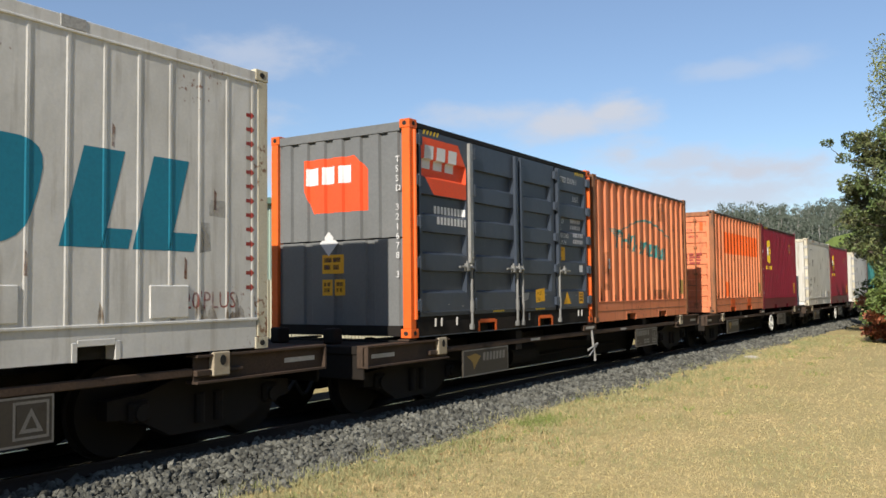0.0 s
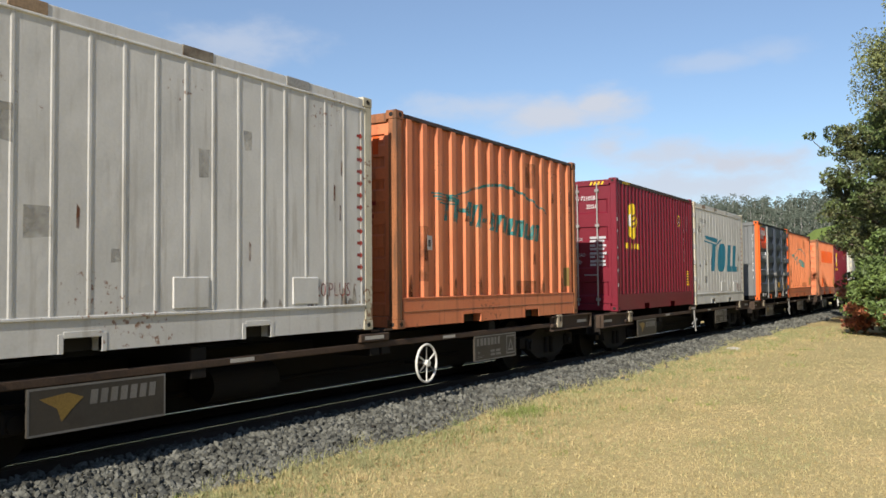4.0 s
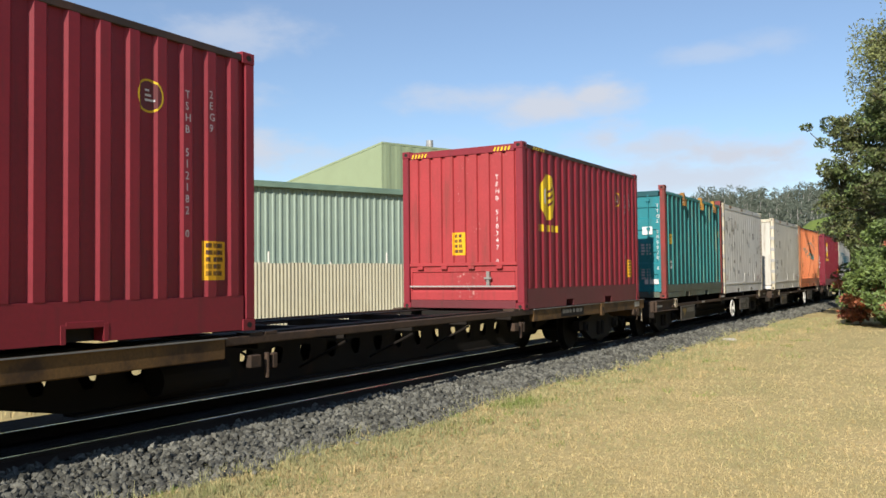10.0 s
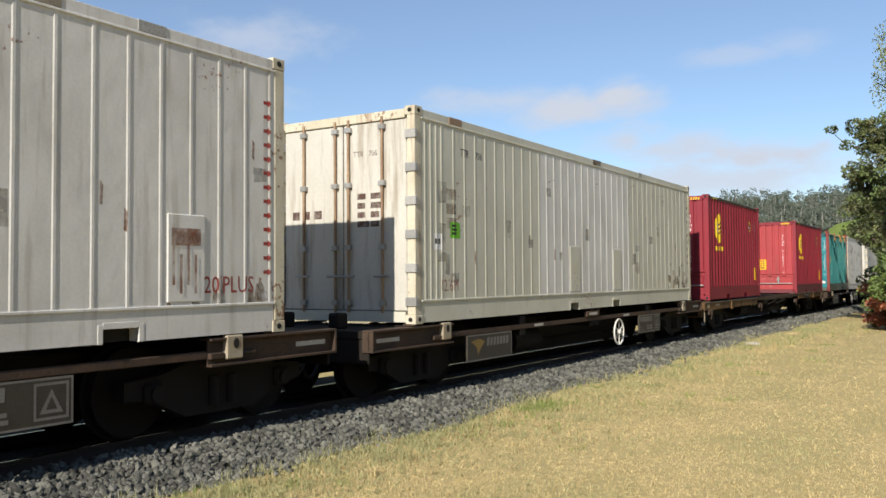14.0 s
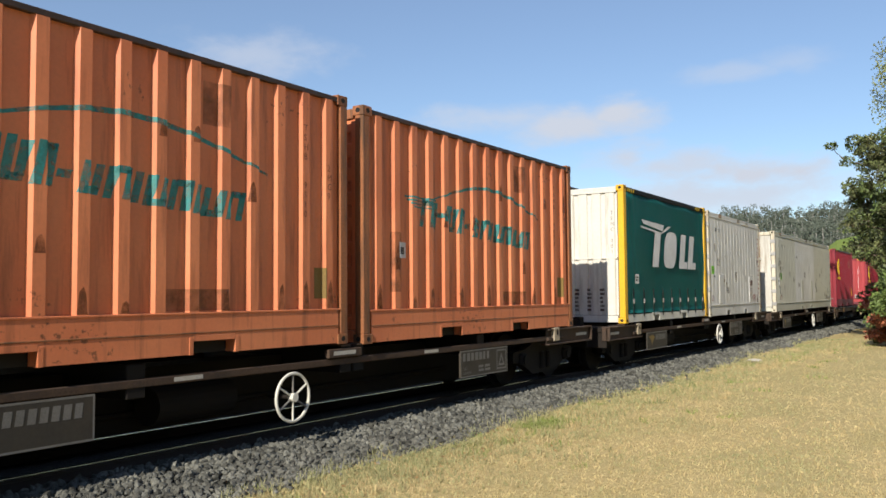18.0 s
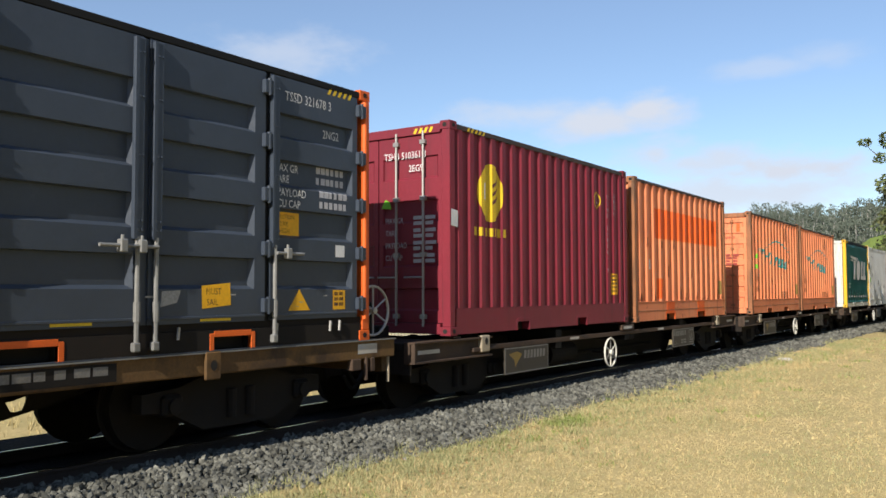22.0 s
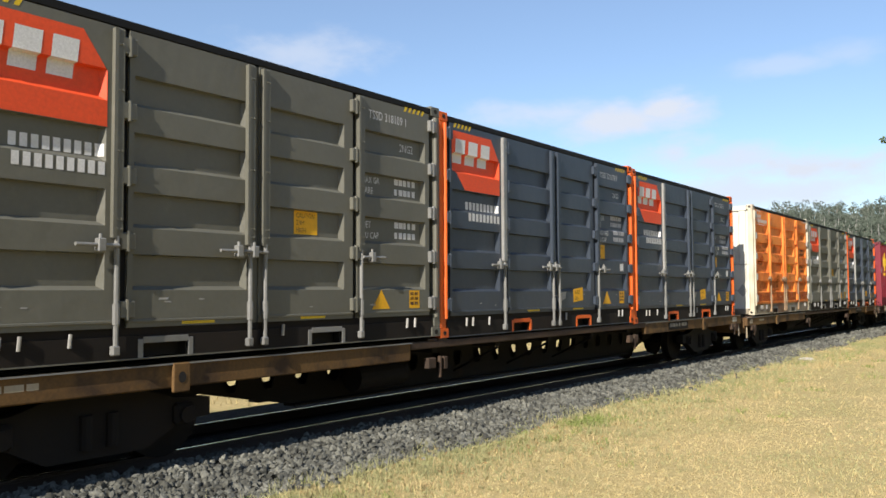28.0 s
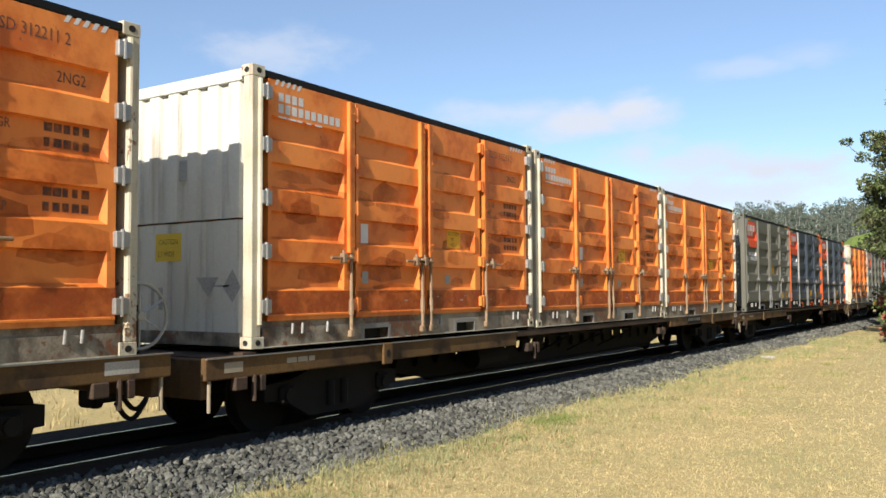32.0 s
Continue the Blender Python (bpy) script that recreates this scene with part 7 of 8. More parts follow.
def lawn():
    rnd = np.random.RandomState(21)
    n = 165000
    r = 4.4 * (60 / 4.4) ** (rnd.uniform(0, 1, n) ** 0.95)
    az = np.radians(rnd.uniform(-62, 3, n))
    x, y = r * np.sin(az), r * np.cos(az)
    lim = XC + shoulder_edge(y) + rnd.normal(0, 0.08, n)
    keep = (x > lim) & (x < 4) & (rnd.uniform(size=n) < np.clip(1.4 - r / 24, 0.10, 1))
    x, y, r = x[keep], y[keep], r[keep]
    dx = x - (XC + shoulder_edge(y))
    pts = np.stack([x, y, ground_z(x, y)], -1)
    rough_edge = np.exp(-(dx / 0.9) ** 2)
    clump = np.array([noise.noise(Vector((a * 0.9, b * 0.6, 3.0))) for a, b in zip(x, y)])
    h = (0.009 + 0.016 * rnd.uniform(size=len(x)) ** 2) * (1 + 0.8 * rough_edge) * (1 + 0.5 * clump) * (0.9 + r / 60)
    w = (0.0014 + 0.00020 * r) * (0.8 + 0.4 * rnd.uniform(size=len(x)))
    green = (clump > 0.12) & (rnd.uniform(size=len(x)) < 0.40) | (rnd.uniform(size=len(x)) < 0.05 + 0.42 * rough_edge)
    blades("dry_grass", pts[~green], h[~green], w[~green], "straw", "short dry straw-coloured grass", seed=2)
    blades("weeds", pts[green], h[green] * 1.2, w[green], "weed", "sparse grey-green weeds in dry grass", seed=3)
    # a fresh green patch by the ballast and taller tufts along its edge
    m = 420
    gx, gy = rnd.normal(-4.95, 0.15, m), rnd.normal(10.3, 0.30, m)
    blades("green_grass", np.stack([gx, gy, ground_z(gx, gy)], -1), rnd.uniform(0.03, 0.08, m), np.full(m, 0.004), "green_grass", "small patch of green grass", seed=4)
    # tufts: thick along the stones, thinning out over the first metres of lawn
    for name, count, reach, mat, tall, label in (("grass_tufts", 170, 0.65, "weed", 0.17, "taller pale weeds along the stones"), ("straw_tufts", 120, 0.70, "gold", 0.10, "golden dry tufts along the stones"),
                                                ("green_tufts", 70, 0.75, "green_grass", 0.09, "small green tufts in dry grass")):
        cx, cy = [], []
        for i in range(count):
            y0 = 3.0 + 32 * rnd.uniform() ** 1.5
            x0 = XC + float(shoulder_edge(np.array(y0))) - 0.10 + abs(rnd.normal(0.0, reach)) * (1 + y0 / 30)
            k = rnd.randint(8, 26)
            cx += list(rnd.normal(x0, 0.05 + 0.003 * y0, k))
            cy += list(rnd.normal(y0, 0.06 + 0.006 * y0, k))
        cx, cy = np.array(cx), np.array(cy)
        blades(name, np.stack([cx, cy, ground_z(cx, cy) - 0.01], -1), rnd.uniform(0.04, tall, len(cx)), 0.0020 + 0.00014 * cy, mat, label, lean=0.4, seed=5)

    # single stalks and pale scraps over the open lawn
    m = 9000
    lr, la = 4.6 * (34 / 4.6) ** rnd.uniform(size=m), np.radians(rnd.uniform(-60, 2, m))
    lx, ly = lr * np.sin(la), lr * np.cos(la)
    ok = (lx > XC + shoulder_edge(ly) + 0.2) & (lx < 4)
    lx, ly, lr = lx[ok], ly[ok], lr[ok]
    blades("dry_stalks", np.stack([lx, ly, ground_z(lx, ly)], -1), rnd.uniform(0.025, 0.07, len(lx)), 0.0018 + 0.00018 * lr, "gold", "pale dry stalks standing in the lawn", lean=0.8, per=2, seed=12)
    # grey-green growth and bits of straw in the strip beside the stones
    m = 20000
    ey = 3.0 + 34 * rnd.uniform(size=m) ** 1.5
    ex = XC + shoulder_edge(ey) + 0.05 + np.abs(rnd.normal(0, 0.85, m))
    grow = np.array([noise.noise(Vector((p * 1.3, q * 0.8, 7.0))) for p, q in zip(ex, ey)])
    ok = grow > rnd.uniform(-0.35, 0.35, m)
    ex, ey = ex[ok], ey[ok]
    blades("edge_weeds", np.stack([ex, ey, ground_z(ex, ey)], -1), rnd.uniform(0.02, 0.06, len(ex)), 0.0022 + 0.0002 * ey, "weed", "patchy grey-green weeds beside the ballast", lean=0.7, seed=8)
    # rough grass across the line
    fx, fy = rnd.uniform(-22, -9.9, 9000), rnd.uniform(1.5, 34, 9000)
    blades("rough_grass", np.stack([fx, fy, ground_z(fx, fy)], -1), rnd.uniform(0.04, 0.16, 9000), np.full(9000, 0.005), "straw", "rough dry grass across the line", seed=7)


lawn()


def dead_leaves():
    """Rusty fallen leaves and dry scraps on the grass by the stones."""
    rnd = np.random.RandomState(77)
    n = 420
    y = np.concatenate([rnd.normal(9.0, 0.8, 160), rnd.uniform(3.5, 26, n - 160)])
    x = XC + shoulder_edge(y) + 0.1 + np.abs(rnd.normal(0, 0.5, n))
    p = np.stack([x, y, ground_z(x, y) + 0.015], -1)
    u = rnd.uniform(0, math.tau, n)
    s = rnd.uniform(0.012, 0.03, n)
    leaf = np.array([(0, -1, 0), (0.5, 0, 0.25), (0, 1, 0.1), (-0.5, 0, 0.25)])
    R = np.stack([np.cos(u), -np.sin(u), 0 * u, np.sin(u), np.cos(u), 0 * u, 0 * u, 0 * u, 1 + 0 * u], -1).reshape(n, 3, 3)
    V = (np.einsum("nij,vj->nvi", R, leaf) * s[:, None, None] + p[:, None, :]).reshape(-1, 3)
    i = np.arange(n) * 4
    F = np.concatenate([np.stack([i, i + 1, i + 2], -1), np.stack([i, i + 2, i + 3], -1)])
    tagged(raw("fallen_leaves", V.tolist(), F.tolist(), "dead_leaf"), "rusty fallen leaves scattered beside the ballast", "leaves", kind="stuff")


dead_leaves()
bm = bmesh.new()
bmesh.ops.create_icosphere(bm, subdivisions=2, radius=0.13)
for v in bm.verts:
    v.co = Vector((v.co.x * 1.6, v.co.y, v.co.z * 0.35)) * (1 + 0.25 * noise.noise(v.co * 9))
scrap = tagged(part("litter", bm, "reflector"), "crumpled white scrap lying on dry grass", "litter")
scrap.location = (-4.83, 22.9, float(ground_z(np.array(-4.83), np.array(22.9))) + 0.04)


# ---------------------------------------------------------------- shed, fence and hall across the line
def run_wall(a, b, z0, z1, pitch, depth, material, name, parent, flat=0.3, slope=0.2, thick=0.06, wave=False):
    """A ribbed metal wall between two points of the plan, its outside towards the line."""
    a, b = Vector((*a, 0)), Vector((*b, 0))
    length = (b - a).length
    if wave:
        n = round(length / pitch) * 6
        prof = [(length * i / n - length / 2, depth * 0.5 * (math.cos(i * math.tau / 6) - 1)) for i in range(n + 1)]
    else:
        prof = ribs(length / 2, pitch, depth, flat, slope)
    bm = wall(prof, 0, z0, z1, NEAR, back=thick)
    d = (b - a).normalized()
    nrm = Vector((d.y, -d.x, 0))
    bm.transform(Matrix(((nrm.x, d.x, 0, (a.x + b.x) / 2), (nrm.y, d.y, 0, (a.y + b.y) / 2), (0, 0, 1, 0), (0, 0, 0, 1))))
    return part(name, bm, material, parent)


shed = tagged(new("metal_shed"), "long pale green corrugated metal shed behind a fence", "shed")
SA, SB = (-27.6, 8.2), (-17.4, 34.2)
SD = (Vector((*SB, 0)) - Vector((*SA, 0))).normalized()
SN = Vector((SD.y, -SD.x, 0))
run_wall(SA, SB, -0.3, 4.82, 0.30, 0.035, "shed_green", "wall", shed, 0.22, 0.12)


def shed_box(name, along0, along1, out0, out1, z0, z1, mat):
    bm = box(out0, out1, along0, along1, z0, z1, bev=0.01)
    bm.transform(Matrix(((SN.x, SD.x, 0, SA[0]), (SN.y, SD.y, 0, SA[1]), (0, 0, 1, 0), (0, 0, 0, 1))))
    return part(name, bm, mat, shed)


LS = (Vector((*SB, 0)) - Vector((*SA, 0))).length
shed_box("gutter", -0.2, LS + 0.2, 0.0, 0.16, 4.80, 4.97, "shed_trim")
shed_box("roof", -0.2, LS + 0.2, -9.0, 0.05, 4.98, 5.04, "shed_trim")
shed_box("end_wall", LS - 0.05, LS, -9.0, -0.08, -0.3, 4.8, "shed_green")
for a in (14.6,):
    shed_box("downpipe", a, a + 0.11, 0.005, 0.11, -0.3, 4.80, "clean_white")
fence = tagged(new("sheet_fence"), "cream corrugated sheet fence with an uneven top", "fence")
rnd = random.Random(9)
FA = Vector((*SA, 0)) + SN * 1.6
n = int(LS / 0.86)
for i in range(n + 14):
    p, q = FA + SD * (i * 0.86 - 3), FA + SD * (i * 0.86 + 0.853 - 3)
    run_wall(p[:2], q[:2], -0.32, 2.04 + rnd.uniform(-0.035, 0.05) - 0.004 * i, 0.143, 0.034, "fence_cream", "sheet", fence, thick=0.05, wave=True)
for i in range(11):
    p = FA + SD * (i * 2.5 - 1.5) - SN * 0.11
    part("post", tube(bmesh.new(), (p.x, p.y, -0.3), (p.x, p.y, 2.02 + 0.35 * (i % 2)), 0.035), "clean_white", fence)

hall = tagged(new("hall"), "tall lime-green metal hall with a sloping roof", "building")
HA, HB = Vector((-27.6, 40.1, 0)), Vector((-23.9, 49.5, 0))
run_wall(HA[:2], HB[:2], -0.4, 9.05, 0.8, 0.02, "lime_clad", "wall", hall)
hd = (HB - HA).normalized()
hn = Vector((-hd.y, hd.x, 0))
bm = bmesh.new()
q = [HA, HA + hn * 16, HB + hn * 16, HB]
tops = [(*HA[:2], 9.06), (*(HA + hn * 16)[:2], 7.4), (*(HB + hn * 16)[:2], 7.4), (*HB[:2], 9.06)]
lo = [bm.verts.new(p) for p in tops]
hi = [bm.verts.new((p[0], p[1], p[2] + 0.12)) for p in tops]
bm.faces.new(lo[::-1]); bm.faces.new(hi)
for i in range(4):
    bm.faces.new((lo[i], lo[(i + 1) % 4], hi[(i + 1) % 4], hi[i]))
part("roof", bm, "lime_clad", hall)
bm = bmesh.new()
f = [bm.verts.new((*p[:2], z)) for p, z in ((HA + hn * 0.08, -0.4), (HA + hn * 16, -0.4), (HA + hn * 16, 7.38), (HA + hn * 0.08, 9.03))]
bm.faces.new(f)
r = bmesh.ops.extrude_face_region(bm, geom=bm.faces[:])
for v in r["geom"]:
    if isinstance(v, bmesh.types.BMVert):
        v.co += hd * 0.2
part("end_wall", bm, "lime_clad", hall)
# the far end wall, turned from the sun, under a dark fascia
HC = HB + Vector((0, 22, 0))
run_wall((HB.x, HB.y + 0.05), HC[:2], -0.4, 8.75, 0.5, 0.03, "shed_green", "end_wall", hall)
part("fascia", box(HB.x - 0.10, HB.x + 0.10, HB.y + 0.05, HC.y, 8.76, 9.0, bev=0.01), "dark_clad", hall)
part("corner_trim", box(HB.x - 0.06, HB.x + 0.06, HB.y - 0.02, HB.y + 0.04, -0.4, 9.0, bev=0.01), "lime_clad", hall)
p = HA + hd * 4.2 + hn * 1.0
part("roof_vent", tube(bmesh.new(), (p.x, p.y, 9.0), (p.x, p.y, 9.75), 0.22, 12), "galv", hall)


# ---------------------------------------------------------------- trees
def leafy(name, centres, radii, count, size, material, parent, seed, droop=0.0, flat=0.6):
    """A crown of single leaves: small folded diamonds gathered about many centres."""
    rnd = np.random.RandomState(seed)
    centres, radii = np.array(centres), np.array(radii)
    k = rnd.choice(len(centres), count, p=radii ** 2 / (radii ** 2).sum())
    d = rnd.normal(size=(count, 3))
    d /= np.linalg.norm(d, axis=1)[:, None]
    rr = radii[k] * rnd.uniform(0.25, 1.0, count) ** 0.5
    p = centres[k] + d * rr[:, None] * np.array([1, 1, flat])
    p[:, 2] -= droop * rnd.uniform(0, 1, count) * radii[k]
    R = spin(rnd, count)
    s = size * rnd.uniform(0.6, 1.4, count)
    leaf = np.array([(0, -1, 0), (0.45, 0, 0.14), (0, 1, 0), (-0.45, 0, 0.14)])
    V = (np.einsum("nij,vj->nvi", R, leaf) * s[:, None, None] + p[:, None, :]).reshape(-1, 3)
    i = np.arange(count) * 4
    F = np.concatenate([np.stack([i, i + 1, i + 2], -1), np.stack([i, i + 2, i + 3], -1)])
    return raw(name, V.tolist(), F.tolist(), material, parent)


def limb(bm, p, q, r0, r1, bends, rnd, wob=0.12):
    """A crooked tapering limb; returns the points along it."""
    p, q = Vector(p), Vector(q)
    pts = [p]
    for i in range(1, bends + 1):
        t = i / bends
        c = p.lerp(q, t)
        if i < bends:
            c += Vector((rnd.uniform(-1, 1), rnd.uniform(-1, 1), rnd.uniform(-0.5, 0.5))) * wob * (q - p).length
        pts.append(c)
    for i in range(bends):
        a, b = i / bends, (i + 1) / bends
        tube(bm, pts[i], pts[i + 1], r0 + (r1 - r0) * a, 8, r0 + (r1 - r0) * b)
    return pts


def tree(label, x, y, height, spread, trunk_h, n_limbs, leaves, size, material, seed, radius=0.16, droop=0.0, clump=0.9, flat=0.7, name="tree"):
    rnd = random.Random(seed)
    z = float(ground_z(np.array(x), np.array(y)))
    t = tagged(new(name), label, "tree")
    bm = bmesh.new()
    top = Vector((x + rnd.uniform(-0.3, 0.3), y, z + height * 0.86))
    pts = limb(bm, (x, y, z - 0.1), top, radius, radius * 0.25, 7, rnd, 0.03)
    part("trunk", bm, "bark", t, smooth=True)
    centres, radii = [], []
    for i in range(n_limbs):
        h = trunk_h + (height * 0.9 - trunk_h) * (i + rnd.random()) / n_limbs
        f = min(max(h / (height * 0.86), 0), 0.999)
        a = pts[int(f * 7)].lerp(pts[min(int(f * 7) + 1, 7)], f * 7 % 1)
        u = rnd.uniform(0, math.tau)
        reach = spread * rnd.uniform(0.65, 1.1) * (1 - 0.55 * max(0, (h - trunk_h) / (height - trunk_h)) ** 1.5)
        end = a + Vector((math.cos(u) * reach, math.sin(u) * reach, reach * rnd.uniform(0.05, 0.5) - droop * reach * 0.4))
        bm = bmesh.new()
        lp = limb(bm, a, end, radius * 0.36, 0.015, 4, rnd, 0.10)
        for q in lp[2:]:
            tip = q + Vector((rnd.uniform(-1, 1), rnd.uniform(-1, 1), rnd.uniform(-0.3, 0.8))) * reach * 0.3
            limb(bm, q, tip, 0.02, 0.006, 2, rnd)
            centres.append(tuple(tip)); radii.append(clump * rnd.uniform(0.5, 1.0))
        part("limb", bm, "bark", t)
        for q in lp[1:]:
            centres.append(tuple(q)); radii.append(clump * rnd.uniform(0.5, 1.1))
    leafy("crown", centres, radii, leaves, size, material, t, seed, droop, flat)
    return t


tree("dense dark green broadleaf tree beside the line", -1.6, 38.0, 8.9, 3.7, 2.6, 26, 30000, 0.08, "leaf_dark", 4, radius=0.20, clump=0.52)
tree("tall weeping birch with light drooping leaves", -0.35, 42.5, 20.0, 3.0, 5.0, 30, 60000, 0.075, "leaf_birch", 9, radius=0.22, droop=1.5, clump=0.75, flat=1.5)
tree("dark leafy tree further down the line", -4.6, 66.0, 8.2, 3.6, 1.6, 12, 12000, 0.13, "leaf_dark", 15, radius=0.2, clump=1.1)
tree("bright green tree beyond the lawn", 1.5, 52.0, 8.6, 4.0, 1.4, 14, 14000, 0.12, "leaf_sumac", 21, radius=0.2, clump=1.1)


def shrub(label, x, y, height, spread, leaves, size, seed, russet):
    """A many-stemmed shrub; its lower leaves have turned."""
    rnd = random.Random(seed)
    z = float(ground_z(np.array(x), np.array(y)))
    t = tagged(new("shrub"), label, "shrub")
    cen, rad, low, lrad = [], [], [], []
    for i in range(16):
        u, r = rnd.uniform(0, math.tau), spread * rnd.uniform(0.2, 1.0)
        end = Vector((x + math.cos(u) * r, y + math.sin(u) * r, z + height * rnd.uniform(0.35, 1.0) * (1 - 0.35 * r / spread)))
        bm = bmesh.new()
        lp = limb(bm, (x + rnd.uniform(-0.3, 0.3), y + rnd.uniform(-0.3, 0.3), z - 0.05), end, 0.035, 0.008, 4, rnd, 0.08)
        part("stem", bm, "bark", t)
        for q in lp[1:]:
            (low if q.z - z < height * russet * rnd.uniform(0.4, 1.8) and rnd.random() < 0.6 else cen).append(tuple(q))
    for i in range(20):
        u, r = rnd.uniform(0, math.tau), spread * rnd.uniform(0.5, 1.05)
        (low if i % 3 == 0 else cen).append((x + math.cos(u) * r, y + math.sin(u) * r, z + rnd.uniform(0.15, 1.3)))
    leafy("crown", cen, [0.5] * len(cen), leaves, size, "leaf_sumac", t, seed)
    leafy("turned_leaves", low, [0.42] * len(low), leaves // 3, size, "leaf_red", t, seed + 1)
    return t


shrub("spreading shrub with russet lower leaves on dry grass", -1.15, 32.0, 5.0, 2.0, 17000, 0.085, 3, 0.42)
shrub("green shrub beside the trees", 0.7, 35.5, 4.0, 2.0, 8000, 0.085, 8, 0.12)
shrub("low green shrub beyond the lawn", -2.9, 47.0, 3.6, 1.8, 5000, 0.11, 12, 0.12)
pole = tagged(new("pole"), "thin grey post beside the line", "post")
part("shaft", tube(bmesh.new(), (-4.4, 60, -0.4), (-4.4, 60, 5.4), 0.11, 10), "patch_grey", pole)
part("cap", tube(bmesh.new(), (-4.4, 60, 5.4), (-4.4, 60, 5.65), 0.16, 10), "galv", pole)


# ---------------------------------------------------------------- hills and distance
def hill(name, label, pts, foot, back, material):
    """A ridge seen from the line: pts are (bearing, distance, height); it falls to the foot in front and runs on behind."""
    v, f = [], []
    rows = 6
    for az, d, h in pts:
        a = math.radians(az)
        for j in range(rows + 1):
            t = j / rows
            r = foot + (d - foot) * t
            v.append((r * math.sin(a), r * math.cos(a), -1.0 + (h + 1.0) * t ** 1.3 + 0.9 * noise.noise(Vector((az * 0.7, r * 0.02, 2.0))) * t))
        v.append(((d + back) * math.sin(a), (d + back) * math.cos(a), h * 0.6))
    n = rows + 2
    for i in range(len(pts) - 1):
        for j in range(n - 1):
            f.append((i * n + j, i * n + j + 1, (i + 1) * n + j + 1, (i + 1) * n + j))
    return tagged(raw(name, v, f, material), label, "hill", kind="structure")


def clumps(name, label, spots, material, seed, bark=None, squash=0.8, lobes=4):
    """Many trees: each is a few uneven lobes of foliage, over a bare stem for gums."""
    rnd = np.random.RandomState(seed)
    bm = bmesh.new()
    bmesh.ops.create_icosphere(bm, subdivisions=2, radius=1.0)
    base = np.array([v.co[:] for v in bm.verts])
    faces = np.array([[v.index for v in q.verts] for q in bm.faces])
    bm.free()
    forms = []
    for k in range(8):
        off = rnd.uniform(0, 50, 3)
        m = np.array([1 + 0.55 * noise.noise(Vector((p * 1.7 + off).tolist())) + 0.35 * noise.noise(Vector((p * 4.5 + off).tolist())) for p in base])
        forms.append(base * m[:, None])
    V, F, b = [], [], 0
    TV, TF, tb = [], [], 0
    for x, y, z, h, r in spots:
        for i in range(lobes):
            q = forms[rnd.randint(8)] * r * (rnd.uniform(0.30, 0.60) if bark else rnd.uniform(0.45, 0.8)) * np.array([1, 1, squash])
            u, e = rnd.uniform(0, math.tau), r * rnd.uniform(0.1, 0.8)
            q = q + np.array([x + math.cos(u) * e, y + math.sin(u) * e, z + h * rnd.uniform(0.50, 1.0) if bark else z + r * rnd.uniform(0.2, 0.9)])
            V.append(q); F.append(faces + b); b += len(q)
        if bark:
            w = 0.012 * h
            c = np.array([(x - w, y, z), (x + w * 0.6, y - w, z), (x + w * 0.6, y + w, z), (x - w * 0.4, y, z + h * 0.9), (x + w * 0.3, y - w * 0.4, z + h * 0.9), (x + w * 0.3, y + w * 0.4, z + h * 0.9)])
            TV.append(c); TF += [(tb, tb + 1, tb + 4, tb + 3), (tb + 1, tb + 2, tb + 5, tb + 4), (tb + 2, tb, tb + 3, tb + 5)]; tb += 6
    ob = tagged(raw(name, np.concatenate(V).tolist(), np.concatenate(F).tolist(), material), label, "trees", kind="stuff")
    if bark:
        tagged(raw("tree_stems", np.concatenate(TV).tolist(), TF, bark, ob), kind="stuff")
    return ob


def ridge(pts, az):
    return np.interp(az, [p[0] for p in pts], [p[1] for p in pts]), np.interp(az, [p[0] for p in pts], [p[2] for p in pts])


FAR_HILL = [(-40, 640, 14), (-30, 620, 14), (-20, 600, 16), (-15.5, 600, 26), (-13.5, 600, 37), (-9, 600, 37), (-5, 590, 38), (0, 590, 42), (10, 600, 44), (25, 640, 40)]
hill("far_hill", "wooded hill beyond the line", FAR_HILL, 330, 300, "hill_soil")
rnd = np.random.RandomState(31)
spots = []
for i in range(1500):
    az = rnd.uniform(-19, 6)
    d, h = ridge(FAR_HILL, az)
    t = rnd.uniform(0.25, 1.0) ** 0.6
    r = 330 + (d - 330) * t
    z = -1.0 + (h + 1) * t ** 1.3
    th = rnd.uniform(13, 24) * (0.8 + 0.2 * t)
    if abs(az + 11.2) < 0.25 and rnd.uniform() < 0.6:
        continue
    spots.append((r * math.sin(math.radians(az)), r * math.cos(math.radians(az)), z, th, th * rnd.uniform(0.14, 0.24)))


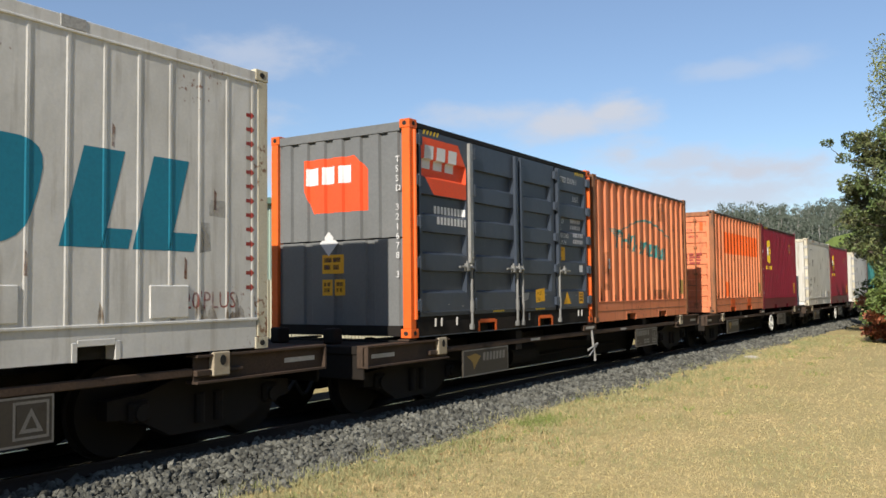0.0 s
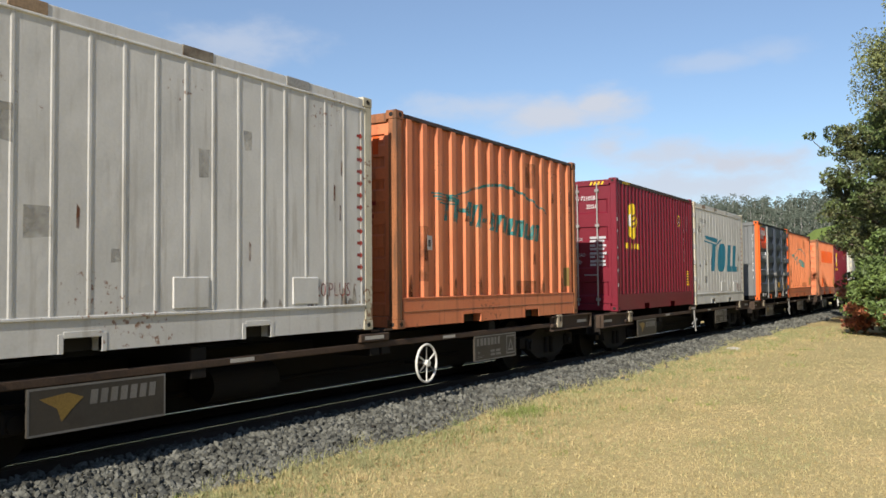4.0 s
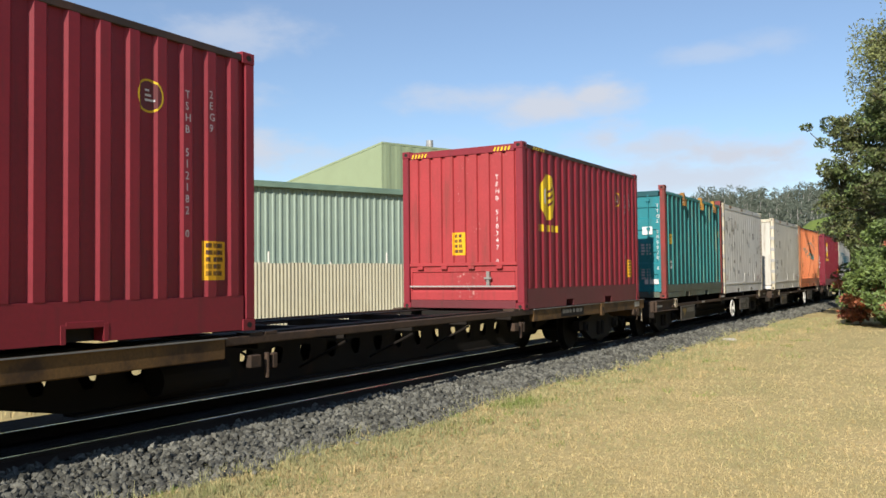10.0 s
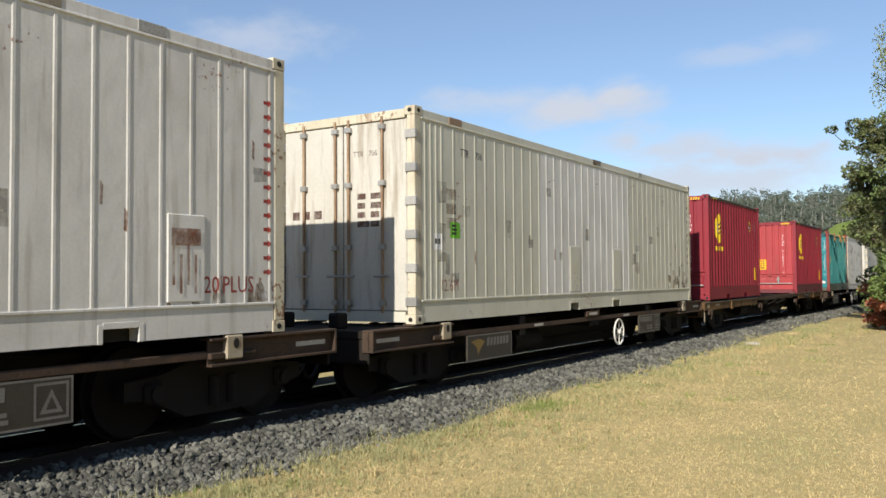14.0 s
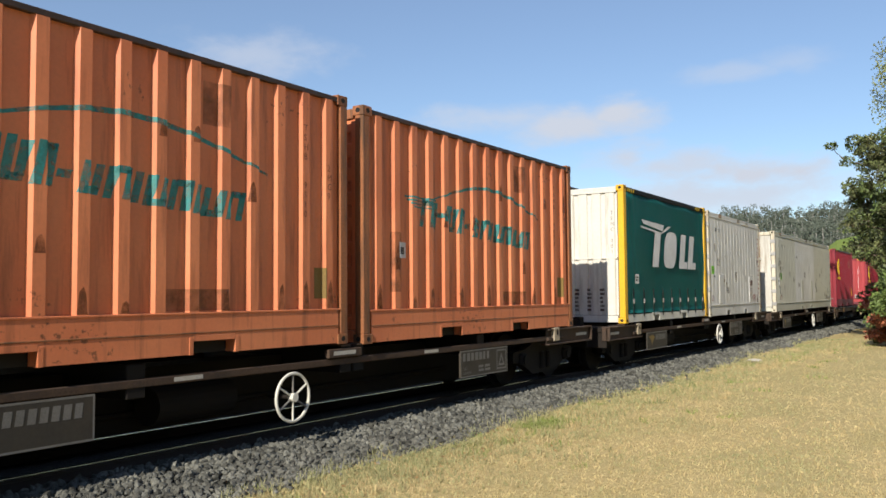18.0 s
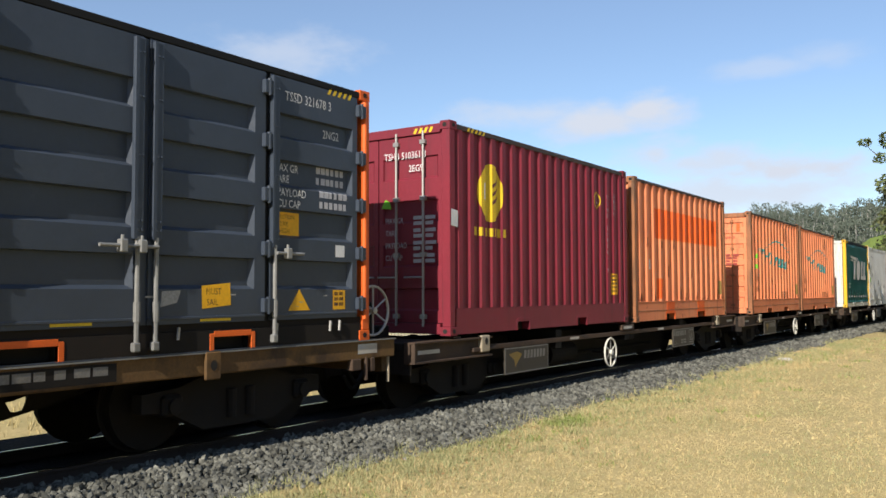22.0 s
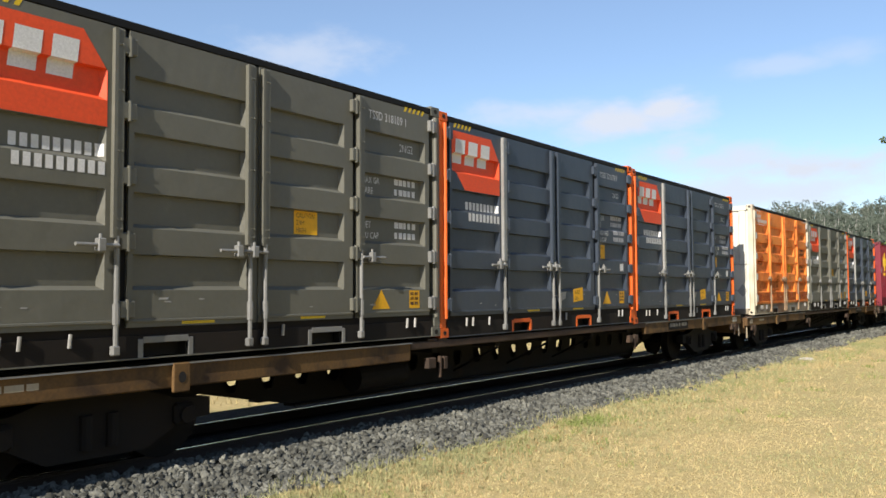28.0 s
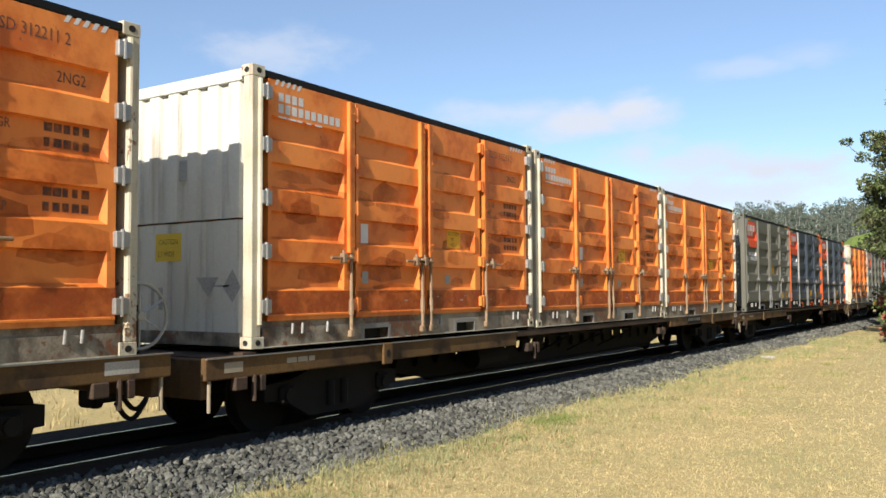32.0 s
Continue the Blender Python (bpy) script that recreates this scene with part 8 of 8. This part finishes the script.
def gum_wood(spots, seed):
    """Tall gums: bare pale stems under a few ragged tiers of small foliage."""
    rnd = np.random.RandomState(seed)
    cen, rad, TV, TF = [], [], [], []
    for x, y, z, h, r in spots:
        for i in range(7):
            u, e, q = rnd.uniform(0, math.tau), r * rnd.uniform(0.0, 0.8), rnd.uniform(0.42, 0.97)
            cen.append((x + math.cos(u) * e, y + math.sin(u) * e, z + h * q))
            rad.append(r * rnd.uniform(0.35, 0.85) * (1.25 - 0.5 * q))
        w, b, lean = 0.012 * h, len(TV), rnd.normal(0, 0.03) * h
        TV += [(x - w, y, z), (x + w * 0.6, y - w, z), (x + w * 0.6, y + w, z), (x - w * 0.4 + lean, y, z + h * 0.92), (x + w * 0.3 + lean, y - w * 0.4, z + h * 0.92), (x + w * 0.3 + lean, y + w * 0.4, z + h * 0.92)]
        TF += [(b, b + 1, b + 4, b + 3), (b + 1, b + 2, b + 5, b + 4), (b + 2, b, b + 3, b + 5)]
    ob = tagged(leafy("gum_trees", cen, rad, 200000, 0.62, "gum_leaf", None, seed, 0.3, 0.75), "tall grey-green gum trees on the far hill", "trees", kind="stuff")
    tagged(raw("tree_stems", TV, TF, "gum_bark", ob), kind="stuff")


gum_wood(spots, 5)

NEAR_HILL = [(-75, 260, 38), (-62, 260, 42), (-58, 260, 40), (-55, 260, 37), (-50, 265, 33), (-46, 270, 30), (-42, 275, 26), (-36, 290, 18), (-28, 300, 14)]
hill("near_hill", "bush-covered hill behind the shed", NEAR_HILL, 140, 160, "hill_soil")
spots = []
for i in range(1300):
    az = rnd.uniform(-66, -38)
    d, h = ridge(NEAR_HILL, az)
    t = rnd.uniform(0.3, 1.0) ** 0.5
    r = 140 + (d - 140) * t
    z = -1.0 + (h + 1) * t ** 1.3
    s = rnd.uniform(1.3, 3.2)
    spots.append((r * math.sin(math.radians(az)), r * math.cos(math.radians(az)), z - 0.6, s * 2, s))
bush = clumps("bush_trees", "mixed green bush covering the hill", spots, "bush_leaf", 6, None, lobes=3, squash=0.9)
tagged(leafy("bush_leaves", [(x, y, z + 0.9 * r) for x, y, z, h, r in spots], [1.15 * s[4] for s in spots], 70000, 0.42, "bush_leaf", bush, 41, 0, 0.9), kind="stuff")
hill("green_hill", "bright green grassed slope", [(-9.5, 300, 6), (-8.2, 300, 13), (-7, 300, 18), (-5, 300, 20), (0, 300, 19), (8, 310, 15)], 180, 20, "pasture")
# unseen ridge, added beside and behind the eye to hold back sky fill
hill("unseen_sky_block", "unseen ridge added to cut low sky light", [(24, 150, 20), (40, 130, 30), (70, 120, 34), (100, 118, 33), (130, 120, 32), (155, 125, 30), (180, 130, 27), (205, 130, 30), (225, 140, 26), (250, 160, 20)], 60, 80, "hill_soil")


def motions():
    """The whole train rolls along the track."""
    steps = [(t, run_at(t)) for t in range(0, 33, 2)]
    for ob, at, z in TRAIN:
        rows = []
        for t, d in steps:
            x, y, h, turn = track(at + d)
            rows.append((float(t), pose(x, y, h + z, 0, 0, -math.degrees(turn))))
        walk(ob, rows)


motions()
